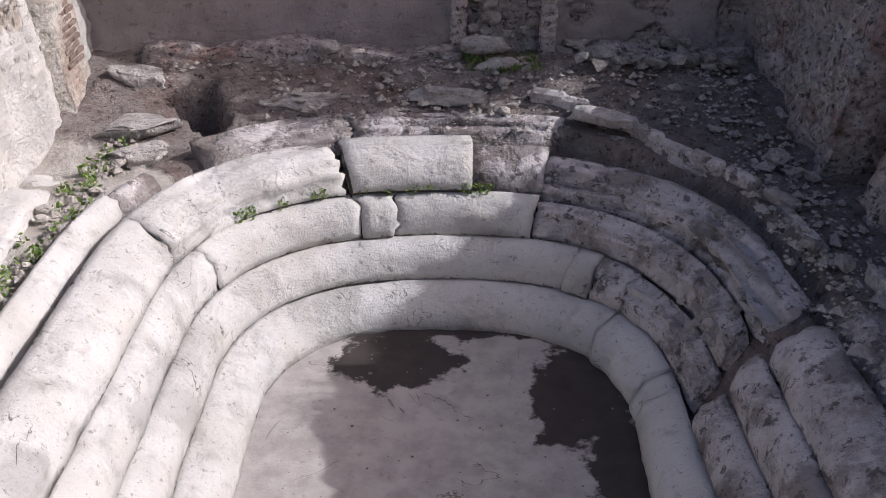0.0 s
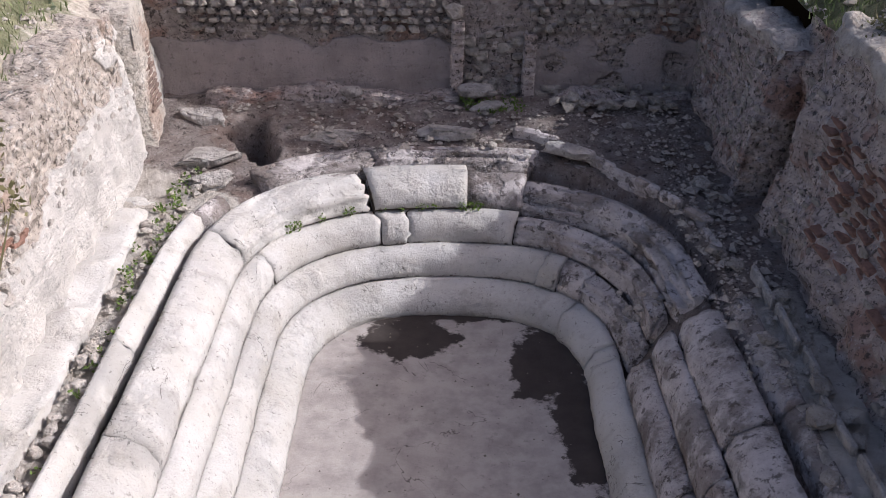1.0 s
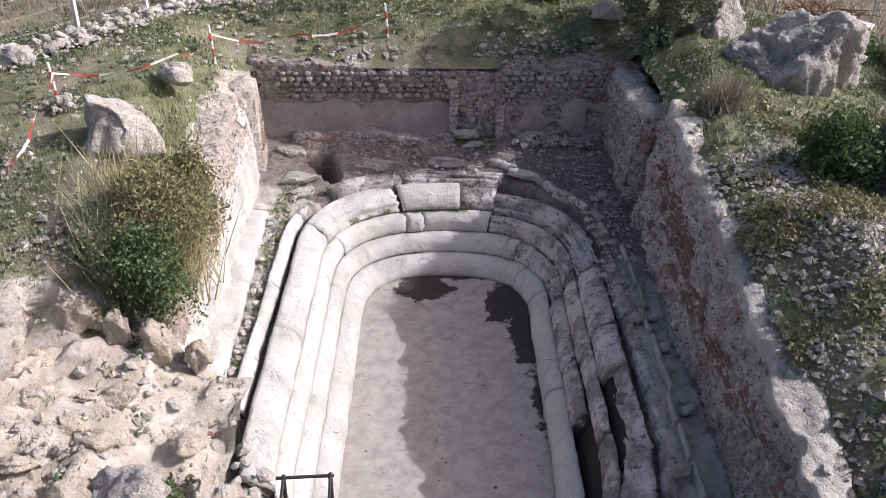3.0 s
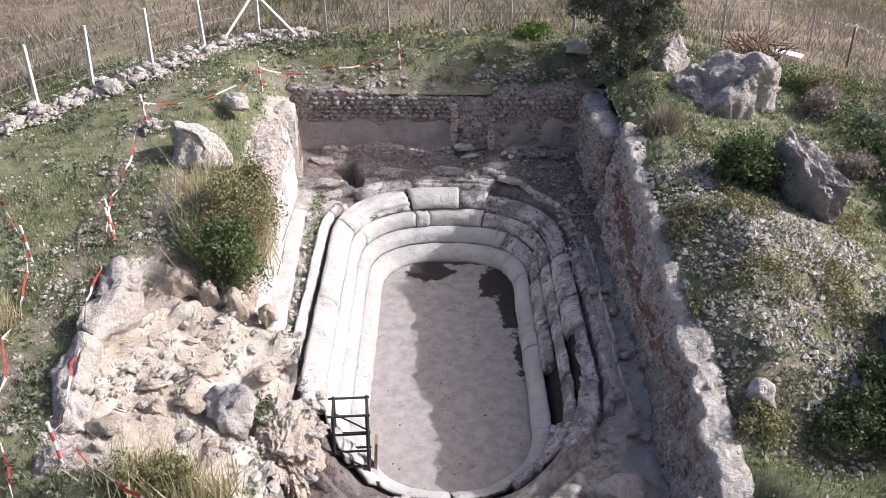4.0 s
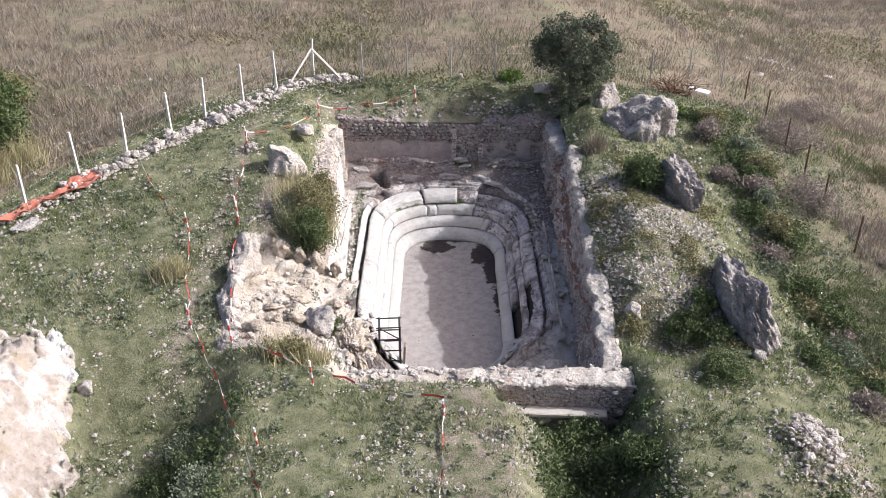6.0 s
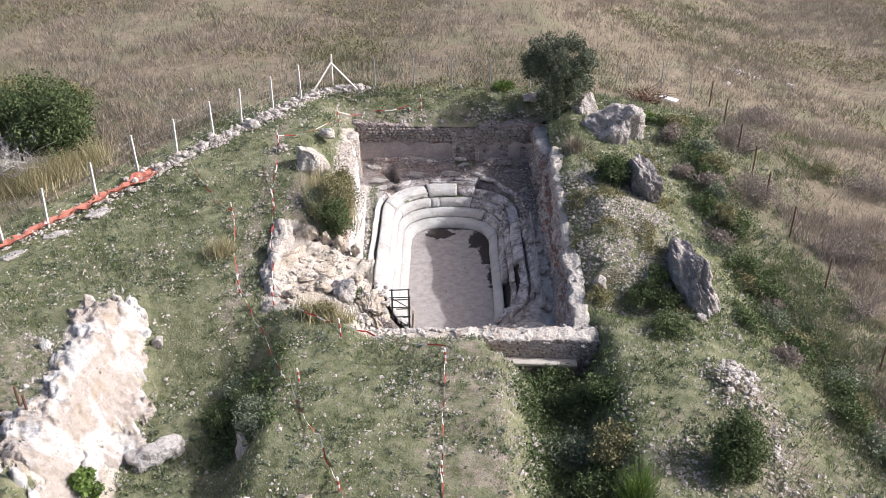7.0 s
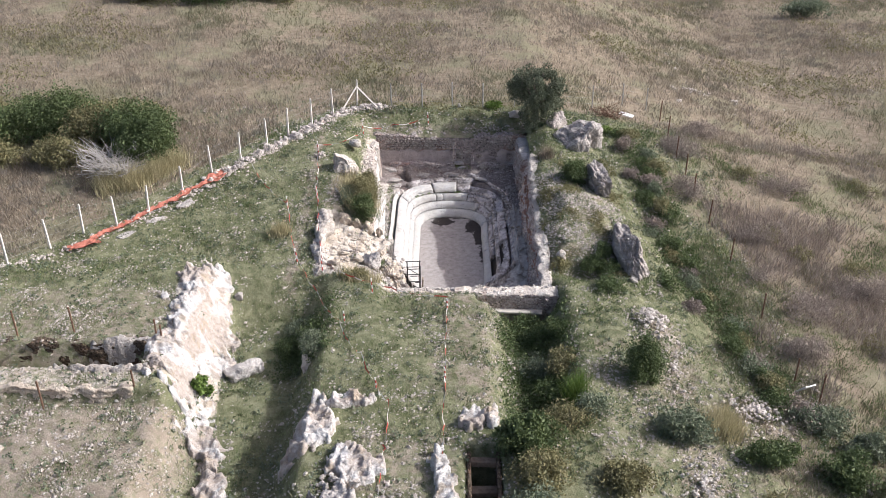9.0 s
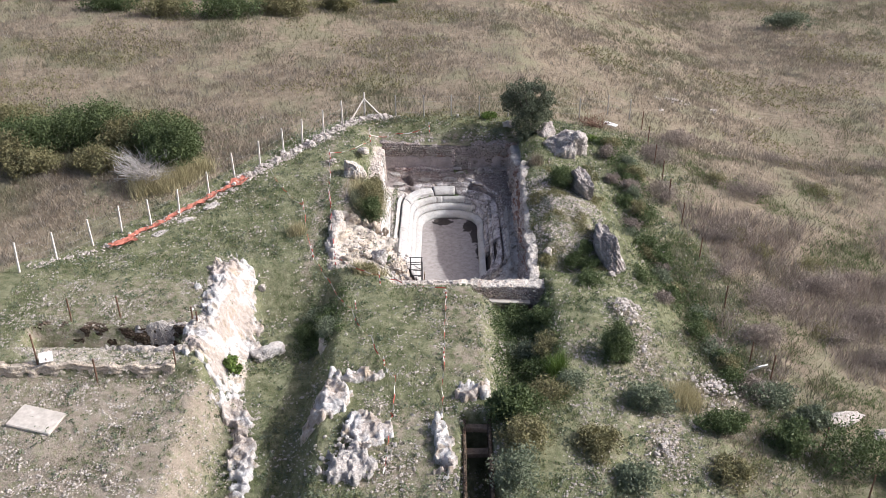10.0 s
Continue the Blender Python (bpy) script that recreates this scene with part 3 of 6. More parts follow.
def cover(x, y):
    """Bare soil, dry field, white chalk: each 0 to 1, for arrays."""
    fence = np.where(y < 11.2, -17.6 + (y + 4.2) * 0.845, -4.6)
    east = x - (10.6 - 0.18 * np.minimum(y, 0))
    dry = np.maximum.reduce([ss((y - 10.6) / 1.2), ss((fence - 0.2 - x) / 1.0), 0.72 * ss(east / 1.4), 0.5 * ss((x - 7.6) / 2)])
    bare = np.maximum.reduce([
        bump(x, y, -4.7, 3.1, 0.55, 1.7, 0.9),
        0.40 * box(x, -1.6, 2.0, 1.6) * box(y, -10.5, -3.0, 1.4) + 0.10 * box(x, -0.1, 1.4, 1.6) * box(y, -13.5, -3.6, 1.6),
        0.62 * box(x, -21, -7.2, 2.4) * box(y, -24, -10.1, 0.8) * ss((y + 25) / 8), 0.5 * box(x, -16, -8.2, 2) * box(y, -10.3, -4.2, 2),
        0.6 * box(x, -6.3, -5.6, 0.9) * box(y, -4.0, 9, 2.0), 0.5 * box(x, 3.5, 6.6, 1.2) * box(y, -1.9, 3.4, 1.6),
        0.42 * box(x, 3.6, 13, 2) * box(y, -18, -6.2, 2), 0.5 * box(y, 8.8, 9.9, 0.7) * box(x, -5, 4, 1), 0.5 * box(x, -3.0, 0.3, 1) * box(y, -19, -11.2, 1.5), 0.56 * box(x, 6.0, 8.0, 1.2) * box(y, -14, -5.0, 1.5)])
    pale = np.maximum.reduce([bank(x, y) * 1.05, 0.9 * box(x + 8.6 + 0.1 * (y + 5.5), -0.9, 0.8, 0.5) * box(y, -9.4, -2.9, 0.6), 0.5 * box(x, -15, -9.2, 0.8) * box(y, -10.3, -9.0, 0.4), 0.62 * box(x, -4.1, -3.0, 0.5) * box(y, 1.0, 8.8, 0.6), 0.7 * box(x, -2.7, 0.4, 0.4) * box(y, -3.5, -2.5, 0.5)])
    return bare, dry, pale


def ground_sheet():
    def axis(a, b, step, far):
        v = list(np.arange(a, b + step / 2, step))
        s = step
        while v[-1] < far:
            s *= 1.16
            v.append(v[-1] + s)
        s = step
        while v[0] > -far:
            s *= 1.16
            v.insert(0, v[0] - s)
        return v

    xs, ys = axis(-16, 13, 0.11, 1600), axis(-17, 12, 0.11, 1600)
    nx, ny = len(xs), len(ys)
    gx, gy = np.meshgrid(np.array(xs), np.array(ys))
    gx, gy = gx.ravel(), gy.ravel()
    verts = np.stack([gx, gy, rough_land(gx, gy)], 1)
    tint = np.stack([*cover(gx, gy), np.ones_like(gx)], 1)
    faces = []
    for j in range(ny - 1):
        for i in range(nx - 1):
            if not in_hole((xs[i] + xs[i + 1]) / 2, (ys[j] + ys[j + 1]) / 2):
                a = j * nx + i
                faces.append((a, a + 1, a + nx + 1, a + nx))
    me = mesh_of("ground", verts, faces, GROUND)
    col = me.color_attributes.new("cover", "FLOAT_COLOR", "POINT")
    col.data.foreach_set("color", np.array(tint, np.float32).reshape(-1))
    return tagged(new("ground", me), "rough hillside meadow with bare earth paths and chalky banks", "ground", "", "structure")


ground_sheet()

# ---- the sunken basin ----
HALF, SOUTH, NORTH = 1.37, 0.95, 5.2


def loop(u, d):
    """The basin's outline, d metres out from the floor's edge; u runs 0..4: west side, head, east side, foot."""
    w, n = HALF + d, 2.5
    if u < 1:
        return -w, SOUTH + (NORTH - SOUTH) * u
    if u < 2:
        a = math.pi * (2 - u)
        c, s = math.cos(a), math.sin(a)
        return w * math.copysign(abs(c) ** (2 / n), c), NORTH + (1.22 + d * 1.05) * abs(s) ** (2 / n)
    if u < 3:
        return w, NORTH - (NORTH - SOUTH) * (u - 2)
    a = math.pi * (u - 3)
    c, s = math.cos(a), math.sin(a)
    return w * math.copysign(abs(c) ** (2 / n), c), SOUTH - (1.6 + d * 0.8) * abs(s) ** (2 / n)


def arc_steps(u0, u1, step=0.06):
    """Values of u about step metres apart."""
    out, u = [u0], u0
    while u < u1 - 1e-6:
        rate = 4.3 if (u % 4) < 1 or 2 <= (u % 4) < 3 else 4.6
        u = min(u1, u + step / rate)
        out.append(u)
    return out


def basin_floor():
    verts, faces, dark_patch = [], [], []
    us, rows = arc_steps(0, 4, 0.07)[:-1], 22
    for r in range(rows):
        k = r / (rows - 1)
        for u in us:
            x, y = loop(u, 0.03)
            cx, cy = 0.0, min(max(y, 1.6), 4.6)
            px, py = cx + (x - cx) * k, cy + (y - cy) * k
            verts.append((px, py, 0.012 * fn(px, py, 1, 3) - 0.02 * (1 - k)))
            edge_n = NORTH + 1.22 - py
            dark_patch.append(float(max(0.9 - edge_n / 0.3, 1.0 * bump(px, py, -0.38, 6.0, 0.55, 0.45, 1.0), 1.05 * bump(px, py, 1.05, 5.5, 0.5, 0.75, 1.0), 0.95 * bump(px, py, 1.3, 4.5, 0.34, 1.0, 1.0), 0.7 * bump(px, py, 1.38, 3.0, 0.2, 1.2, 1.0))))
    n = len(us)
    for r in range(rows - 1):
        for i in range(n):
            a, b = r * n + i, r * n + (i + 1) % n
            faces.append((a, b, b + n, a + n))
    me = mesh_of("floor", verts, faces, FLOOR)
    at = me.attributes.new("dark_patch", "FLOAT", "POINT")
    at.data.foreach_set("value", np.array(dark_patch, np.float32))
    return tagged(new("floor", me), "worn pale mortar floor of the basin with dark patches", "floor", "", "structure")


basin_floor()

# joints of the stepped rim: (distance out, height) from the floor up
STEPS = ((0.0, -0.03), (0.27, 0.31), (0.46, 0.62), (0.63, 0.95), (0.97, 1.29))
RIM = ((1.09, 1.10), (1.22, 1.37))


def bench_block(level, u0, u1, parent, mat, seed, drop=0.0, wear=0.012, shrink=0.0, label="", wide=0.0):
    """A length of one rounded step, between two joints."""
    (d0, z0), (d1, z1) = (STEPS[level], STEPS[level + 1]) if level < 4 else RIM
    if wide:
        d1 += wide
    d0, d1 = d0 + shrink, d1 + 0.03
    us = arc_steps(u0 + 0.0012, u1 - 0.0012, 0.06)
    prof = [(d0 + 0.06, z0 - 0.05), (d0 + 0.012, z0 + 0.015)]
    fine = 16 if wear > 0.028 else 10
    for k in range(fine + 1):
        a = math.pi / 2 * k / fine
        bulge = 0.012 * math.sin(2 * a)
        q = 0.1 * k / fine
        prof.append((d0 + (d1 - d0) * (0.9 * (1 - math.cos(a)) + q) - bulge, z0 + 0.02 + (z1 - z0 - 0.01) * (0.9 * math.sin(a) ** 0.8 + q)))
    prof.append((d1 + 0.02, z1 - 0.1))
    verts, faces, m = [], [], len(prof)
    for i, u in enumerate(us):
        end = min(i, len(us) - 1 - i)
        for j, (d, z) in enumerate(prof):
            # the foot of the basin lies broken down almost to the floor
            z *= 1 - 0.62 * box(u % 4, 3.36, 3.74, 0.22)
            # joints break along an uneven line that both neighbours share
            near = max(0.0, 1 - (u - u0) / 0.05)
            far = max(0.0, 1 - (u1 - u) / 0.05)
            v = u + 0.009 * (near * fn(u0 * 31, (d + z) * 9, 1.7, 4) + far * fn(u1 * 31, (d + z) * 9, 1.7, 4))
            x, y = loop(v % 4, d)
            k = 1 if 1 < j < m - 1 else 0.2
            o = wear * k * (fn(x * 2.1 + seed, y * 2.1, z * 2.1, 4) + 0.6 * fn(x * 9 + seed, y * 9, z * 9, 3))
            if wear > 0.03:
                o += k * wear * (0.9 * min(0.0, fn(x * 1.3 + seed, y * 1.3, z + 4, 2) + 0.1) + 1.1 * fn(u * 5 + seed, (d + z) * 14, seed, 3) + 0.3 * fn(x * 7, y * 7, z * 7 + seed, 4))
            if end == 0:
                o -= 0.008
            x, y = loop(v % 4, d - o)
            verts.append((x, y, z + o * 0.7 - drop))
    for i in range(len(us) - 1):
        for j in range(m - 1):
            a = i * m + j
            faces.append((a, a + 1, a + m + 1, a + m))
    faces.append(tuple(range(m))[::-1])
    faces.append(tuple(range((len(us) - 1) * m, len(us) * m)))
    me = mesh_of("block", verts, faces, mat)
    # dirt and painted crease shade at each step's lower and back edge
    dirt_shade = [max(0.0, 1 - abs(j - 1) / 2.2, 1 - (m - 1 - j) / 2.0) for _ in us for j in range(m)]
    me.attributes.new("dirt_shade", "FLOAT", "POINT").data.foreach_set("value", np.array(dirt_shade, np.float32))
    return child("block", me, parent, None, label)


def benches():
    names = ("lowest white plastered step round the basin floor", "second rounded plaster step, cracked and worn", "third rounded step of fitted stone blocks, partly broken",
             "upper rounded step of stone blocks, broken on the shaded side", "thin broken stone rim behind a dark gap")
    # (end, out of line, wear, lowered); None leaves a break
    cuts = (((1.80, 0, 0.012, 0), (1.965, 0.0, 0.016, 0), (2.0, 0.02, 0.03, 0.02), (2.55, 0, 0.014, 0), (3.05, 0.01, 0.016, 0), (3.5, 0.0, 0.02, 0.0)),
            ((0.45, 0, 0.014, 0), (1.68, 0, 0.012, 0), (1.73, -0.012, 0.012, 0), (1.80, 0.03, 0.04, 0.02), (2.03, 0.05, 0.05, 0.05), (2.09, None, 0, 0), (2.48, 0.02, 0.03, 0.03), (2.76, 0.03, 0.034, 0.05), (3.06, None, 0, 0), (3.34, 0.03, 0.05, 0.08)),
            ((1.13, 0, 0.014, 0), (1.405, 0, 0.014, 0), (1.455, -0.012, 0.02, 0), (1.60, 0.01, 0.014, 0), (2.02, 0.06, 0.055, 0.06), (2.09, None, 0, 0), (2.52, 0.03, 0.03, 0.05), (2.93, 0.06, 0.036, 0.06), (3.3, 0.05, 0.05, 0.1)),
            ((0.47, 0, 0.012, 0), (1.08, 0, 0.013, 0), (1.395, 0, 0.03, 0), (1.405, None, 0, 0), (1.52, -0.02, 0.022, -0.02), (1.60, 0.09, 0.04, 0.05), (2.05, 0.09, 0.09, 0.14), (2.11, None, 0, 0), (2.46, 0.04, 0.034, 0.1), (2.7, 0.05, 0.04, 0.12), (3.02, 0.17, 0.05, 0.12), (3.24, 0.05, 0.06, 0.16)),
            ((0.30, 0, 0.02, 0), (0.72, 0.01, 0.022, 0.01), (1.10, 0, 0.02, 0), (1.17, 0.03, 0.02, 0.03), (1.24, None, 0, 0), (1.42, -0.09, 0.045, -0.04), (1.60, -0.09, 0.05, -0.03), (1.80, 0.1, 0.05, 0.06), (1.98, 0.14, 0.05, 0.06), (2.1, None, 0, 0), (2.44, -0.03, 0.032, 0.1), (2.83, 0.0, 0.034, 0.12), (2.86, None, 0, 0), (3.12, 0.0, 0.04, 0.14)))
    for level, text in enumerate(names):
        thing = group_at("basin_step", Matrix(), text, "stone step", "steps of the basin")
        u = (-0.5, -0.3, -0.24, -0.1, 0.06)[level]
        for k, (cut, shift, wear, low) in enumerate(cuts[level]):
            if shift is not None:
                worn = wear > 0.028 and cut > 1.55
                wide = (0.06 if 1.2 < cut < 1.62 else 0.0) if level == 4 else 0.0
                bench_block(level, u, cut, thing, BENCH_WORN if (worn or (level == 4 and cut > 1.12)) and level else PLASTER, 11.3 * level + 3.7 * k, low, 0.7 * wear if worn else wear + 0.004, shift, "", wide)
            u = cut


benches()


def terrace():
    """Rough core under the steps and the flat ground between them and the walls."""
    us = arc_steps(0, 4, 0.036)[:-1]
    rows = [("s", d, z) for d, z in ((0.1, -0.12), (0.36, 0.16), (0.42, 0.30), (0.55, 0.50), (0.60, 0.60), (0.72, 0.82), (0.76, 0.92), (0.97, 1.12), (1.01, 0.98), (1.08, 0.98), (1.14, 1.14))] + [("t", k / 55, 0) for k in range(56)]
    verts, faces, n = [], [], len(us)
    for kind, a, z in rows:
        for u in us:
            if kind == "s":
                x, y = loop(u, a)
                o = 0.03 * fn(x * 3, y * 3, a * 5, 4)
                low = 1 - 0.62 * box(u, 3.33, 3.77, 0.22)
                verts.append((x, y, z * low + o))
                continue
            x, y = loop(u, 1.2)
            s = min(((PIT_E + 0.1 - x) if x > 0 else (x - PIT_W + 0.1)) / max(abs(x), 1e-3), ((PIT_N + 0.1 - y) if y > 3 else (y - PIT_S + 0.1)) / max(abs(y - 3.0), 1e-3))
            px, py = x + x * s * a, y + (y - 3.0) * s * a
            h = 1.24 + 0.06 * a + 0.3 * ss((py - 6.9) / 1.9) - 0.28 * ss((0.3 - py) / 1.5) - 0.5 * ss((0.3 - py) / 0.9) * ss((0.2 - px) / 1.2)
            foot = box(px, -1.7, 1.5, 0.7) * ss((0.2 - py) / 0.6)
            h += (min(h, 0.30 + 0.62 * max(0.0, -0.95 - py)) - h) * foot
            h += 0.035 * fn(px * 2.4, py * 2.4, 5, 4) + 0.02 * fn(px * 9, py * 9, 2, 3)
            hx, hy = (px + 2.14) * 0.49 - (py - 7.8) * 0.87, (px + 2.14) * 0.87 + (py - 7.8) * 0.49
            hy += 0.07 * fn(px * 4, py * 4, 3, 3)
            h -= 1.9 * math.exp(-((hx / 0.5) ** 6) - (hy / max(0.05, 0.15 - 0.2 * hx)) ** 10)
            h += 0.05 * fn(px * 1.1, py * 5.0, 8, 4) * ss((py - 7.4) / 0.5)
            # broken plaster rings at the foot of the shaded side
            h += box(px, 0.5, 2.9, 0.4) * box(py, -2.6, 0.3, 0.4) * (0.07 * fn(px * 3.1, py * 3.1, 12, 4) + 0.05 * math.sin(9.5 * math.hypot(px - 0.2, py - 0.9)))
            verts.append((px, py, h))
    for r in range(len(rows) - 1):
        for i in range(n):
            a, b = r * n + i, r * n + (i + 1) % n
            faces.append((a, b, b + n, a + n))
    me = mesh_of("terrace", verts, faces, CORE)
    # pale stone strips; the oval on the north ledge paints its sunlit patch
    pale = [ss((-1.9 - v[0]) / 0.4) * ss((7.6 - v[1] - 0.5 * (v[0] + 2.9)) / 0.8) + 0.4 * bump(v[0], v[1], -0.1, 7.95, 1.0, 0.35, 1.0) + max(0.66 * box(v[0], 2.45, 3.1, 0.2) * box(v[1], -2.4, 5.0, 0.8), 0.55 * box(v[0], 0.6, 2.9, 0.4) * box(v[1], -2.6, 0.4, 0.4)) for v in verts]
    dark_patch = [box(v[0], 1.6, 2.36, 0.1) * box(v[1], 0.3, 2.4, 0.5) for v in verts]
    me.attributes.new("dark_patch", "FLOAT", "POINT").data.foreach_set("value", np.array(dark_patch, np.float32))
    me.attributes.new("pale", "FLOAT", "POINT").data.foreach_set("value", np.array(pale, np.float32))
    return tagged(new("terrace", me), "rough stony ledge between the basin steps and the walls", "ledge", "", "structure")


terrace()


def ruin_wall(name, p0, p1, foot, top, thick, mat, label, lean=0.0, wear=0.07, seed=0, cell=0.09, category="wall", ends=0.06, crest=None):
    """A standing piece of old wall from p0 to p1 (plan); its face lies to the left of that way. foot and top: functions of metres along it."""
    (x0, y0), (x1, y1) = p0, p1
    long = math.hypot(x1 - x0, y1 - y0)
    ux, uy = (x1 - x0) / long, (y1 - y0) / long
    nx, ny = -uy, ux
    nu, nv, nt = max(4, int(long / cell)), 30, 8
    verts, faces = [], []
    section = nv + 1 + nt + nv
    for i in range(nu + 1):
        s = long * i / nu
        a, b = foot(s), top(s)
        b += 0.10 * fn(s * 1.9 + seed, 3.3, seed, 4)
        for j in range(section):
            if j <= nv:
                k, out = j / nv, 0.0
            elif j < nv + nt:
                k, out = 1.0, (j - nv) / nt
            else:
                k, out = 1 - (j - nv - nt) / nv, 1.0
            z = a + (b - a) * k
            off = -lean * k - out * thick
            px, py = x0 + ux * s + nx * off, y0 + uy * s + ny * off
            o = wear * (fn(px * 1.4 + seed, py * 1.4, z * 1.4, 4) + 0.5 * fn(px * 5 + seed, py * 5, z * 8, 5))
            if out == 1:
                o *= -0.4
            if 0 < out < 1:
                z += 0.07 * fn(px * 2.5 + seed, py * 2.5, 9, 4) + 0.03 * math.sin(math.pi * out)
                o *= 0.3
            e = ends * fn(z * 2.3 + seed, i, 1.7, 3) if i in (0, nu) else 0.0
            verts.append((px + nx * o + ux * e, py + ny * o + uy * e, z))
    for i in range(nu):
        for j in range(section - 1):
            a = i * section + j
            faces.append((a, a + 1, a + section + 1, a + section))
    faces.append(tuple(range(section))[::-1])
    faces.append(tuple(range(nu * section, (nu + 1) * section)))
    ob = new(name, mesh_of(name, verts, faces, mat))
    # a paler strip puts the sunlit top of the wall into the colour
    if crest:
        a0, a1 = nv - 2, nv + nt + 2
        w = a1 - a0
        top_v = [Vector(verts[i * section + j]) + Vector((0, 0, 0.015 + 0.03 * fn(i * 0.22, j * 0.5, seed, 4))) - Vector((nx, ny, 0)) * 0.012 * ((j == a0) - (j == a1 - 1)) + Vector((nx, ny, 0)) * (0.015 if j < nv else 0) for i in range(nu + 1) for j in range(a0, a1)]
        top_f = [(i * w + j, i * w + j + 1, (i + 1) * w + j + 1, (i + 1) * w + j) for i in range(nu) for j in range(w - 1)]
        child("crest", mesh_of("crest", top_v, top_f, crest), ob, None, "bleached wall crest, whitened for the sun on its top")
    return tagged(ob, label, category, "", "structure")


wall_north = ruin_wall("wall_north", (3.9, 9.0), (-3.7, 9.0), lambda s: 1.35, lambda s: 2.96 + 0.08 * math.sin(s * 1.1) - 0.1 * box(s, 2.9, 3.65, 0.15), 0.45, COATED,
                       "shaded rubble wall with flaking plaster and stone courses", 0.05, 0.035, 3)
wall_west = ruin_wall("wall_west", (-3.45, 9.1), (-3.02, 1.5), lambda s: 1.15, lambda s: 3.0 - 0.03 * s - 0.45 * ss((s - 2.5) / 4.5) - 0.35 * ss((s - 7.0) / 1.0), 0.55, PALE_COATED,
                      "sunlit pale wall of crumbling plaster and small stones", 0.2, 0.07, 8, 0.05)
wall_east = ruin_wall("wall_east", (2.98, -3.15), (3.12, 6.15), lambda s: 1.05, lambda s: 2.08 + 0.62 * ss((s - 1.2) / 2.4) + 0.38 * ss((s - 4.4) / 1.8) + 0.22 * ss((s - 7.2) / 1.4) + 0.07 * fn(s * 1.5, 4.4, 1.0, 3), 0.42, MASONRY,
                      "leaning core wall with brick patches and a bleached crest, whitened for sunlight", 0.34, 0.15, 14, 0.06, crest=WHITE_ROCK)
wall_corner = ruin_wall("wall_corner", (3.05, 6.7), (3.02, 9.2), lambda s: 1.25, lambda s: 2.86 + 0.06 * math.sin(2 * s) + 0.1 * ss((s - 1.5) / 0.6), 0.5, MASONRY,
                        "stump of masonry in the shaded corner", 0.12, 0.12, 21, 0.06, crest=LIMESTONE)
wall_south = ruin_wall("wall_south", (0.15, -2.85), (3.9, -3.0), lambda s: 0.7, lambda s: 1.98 + 0.12 * ss((s - 0.6) / 1.0), 0.6, MASONRY,
                       "low rubble wall across the front of the digging", 0.08, 0.12, 33, 0.07, crest=PALE_MASONRY)
pier_west = ruin_wall("wall_pier", (-3.3, 8.45), (-3.27, 7.75), lambda s: 1.3, lambda s: 2.95, 0.4, PALE_MASONRY, "pale plastered pier standing out from the wall", 0.1, 0.04, 41)
face_east = ruin_wall("wall_gap", (3.5, 5.8), (3.5, 7.1), lambda s: 1.1, lambda s: 3.15, 0.3, MASONRY, "earth and rubble face between two wall stumps", 0.1, 0.14, 47, 0.06)

def coat(wall, shape):
    """Plaster left on a wall: shape(x, y, z) 0 to 1; the coat stands a little proud."""
    me = wall.data
    n = len(me.vertices)
    co = np.empty(3 * n)
    me.vertices.foreach_get("co", co)
    co = co.reshape(-1, 3)
    w = shape(co[:, 0], co[:, 1], co[:, 2]) + 0.55 * fna(co[:, 0] * 2.2, co[:, 1] * 2.2, co[:, 2] * 2.2, 4)
    if wall is wall_north:
        co[:, 1] -= 0.03 * ss((w - 0.45) / 0.12) * (co[:, 1] < 9.08)
    else:
        co[:, 0] += 0.03 * ss((w - 0.45) / 0.12) * (co[:, 0] > -3.6)
    me.vertices.foreach_set("co", co.reshape(-1))
    me.attributes.new("coat", "FLOAT", "POINT").data.foreach_set("value", w.astype(np.float32))


def shape_west(x, y, z):
    return 1.0 * box(z, 0.9, 2.0 + 0.25 * ss((y - 4) / 2), 0.4) + 0.3 * (y > 7.0)


coat(wall_west, shape_west)
coat(wall_north, lambda x, y, z: 0.95 * box(z, 1.4, 2.28, 0.3) * (1 - box(x, 0.15, 1.0, 0.1)) * (1 - 0.35 * ss((x - 0.9) / 0.2)))


# ---- masonry on the walls ----
# courses of rough stones in the upper part of the north wall
rnd = random.Random(5)
for row in range(5):
    x = -3.2 + rnd.uniform(0, 0.1)
    while x < 3.0:
        w = rnd.uniform(0.10, 0.19)
        z = 2.42 + row * 0.105 + rnd.uniform(-0.015, 0.015)
        if not (0.05 < x < 1.05) and z < 2.86 and rnd.random() < 0.85:
            stone_at(wall_north, COURSE_SET, (x, 8.955 + 0.05 * (z - 1.4) / 1.4, z), w * 0.98, rnd, (0.55, 0.75), (rnd.uniform(-8, 8), rnd.uniform(-8, 8), rnd.uniform(-10, 10)))
        x += w * 0.98
# rubble fill of the niche between the pilasters, and a low course at the foot on the east
for _ in range(36):
    stone_at(wall_north, RUBBLE_SET, (rnd.uniform(0.24, 0.95), 9.02, rnd.uniform(1.62, 2.35)), rnd.uniform(0.1, 0.22), rnd, (0.6, 0.9), (rnd.uniform(-8, 8), rnd.uniform(-8, 8), rnd.uniform(-12, 12)))
for _ in range(34):
    stone_at(wall_north, COURSE_SET, (rnd.uniform(1.2, 3.0), 8.96, rnd.uniform(1.55, 1.72)), rnd.uniform(0.12, 0.2), rnd, (0.5, 0.7), (rnd.uniform(-6, 6), rnd.uniform(-6, 6), rnd.uniform(-8, 8)))


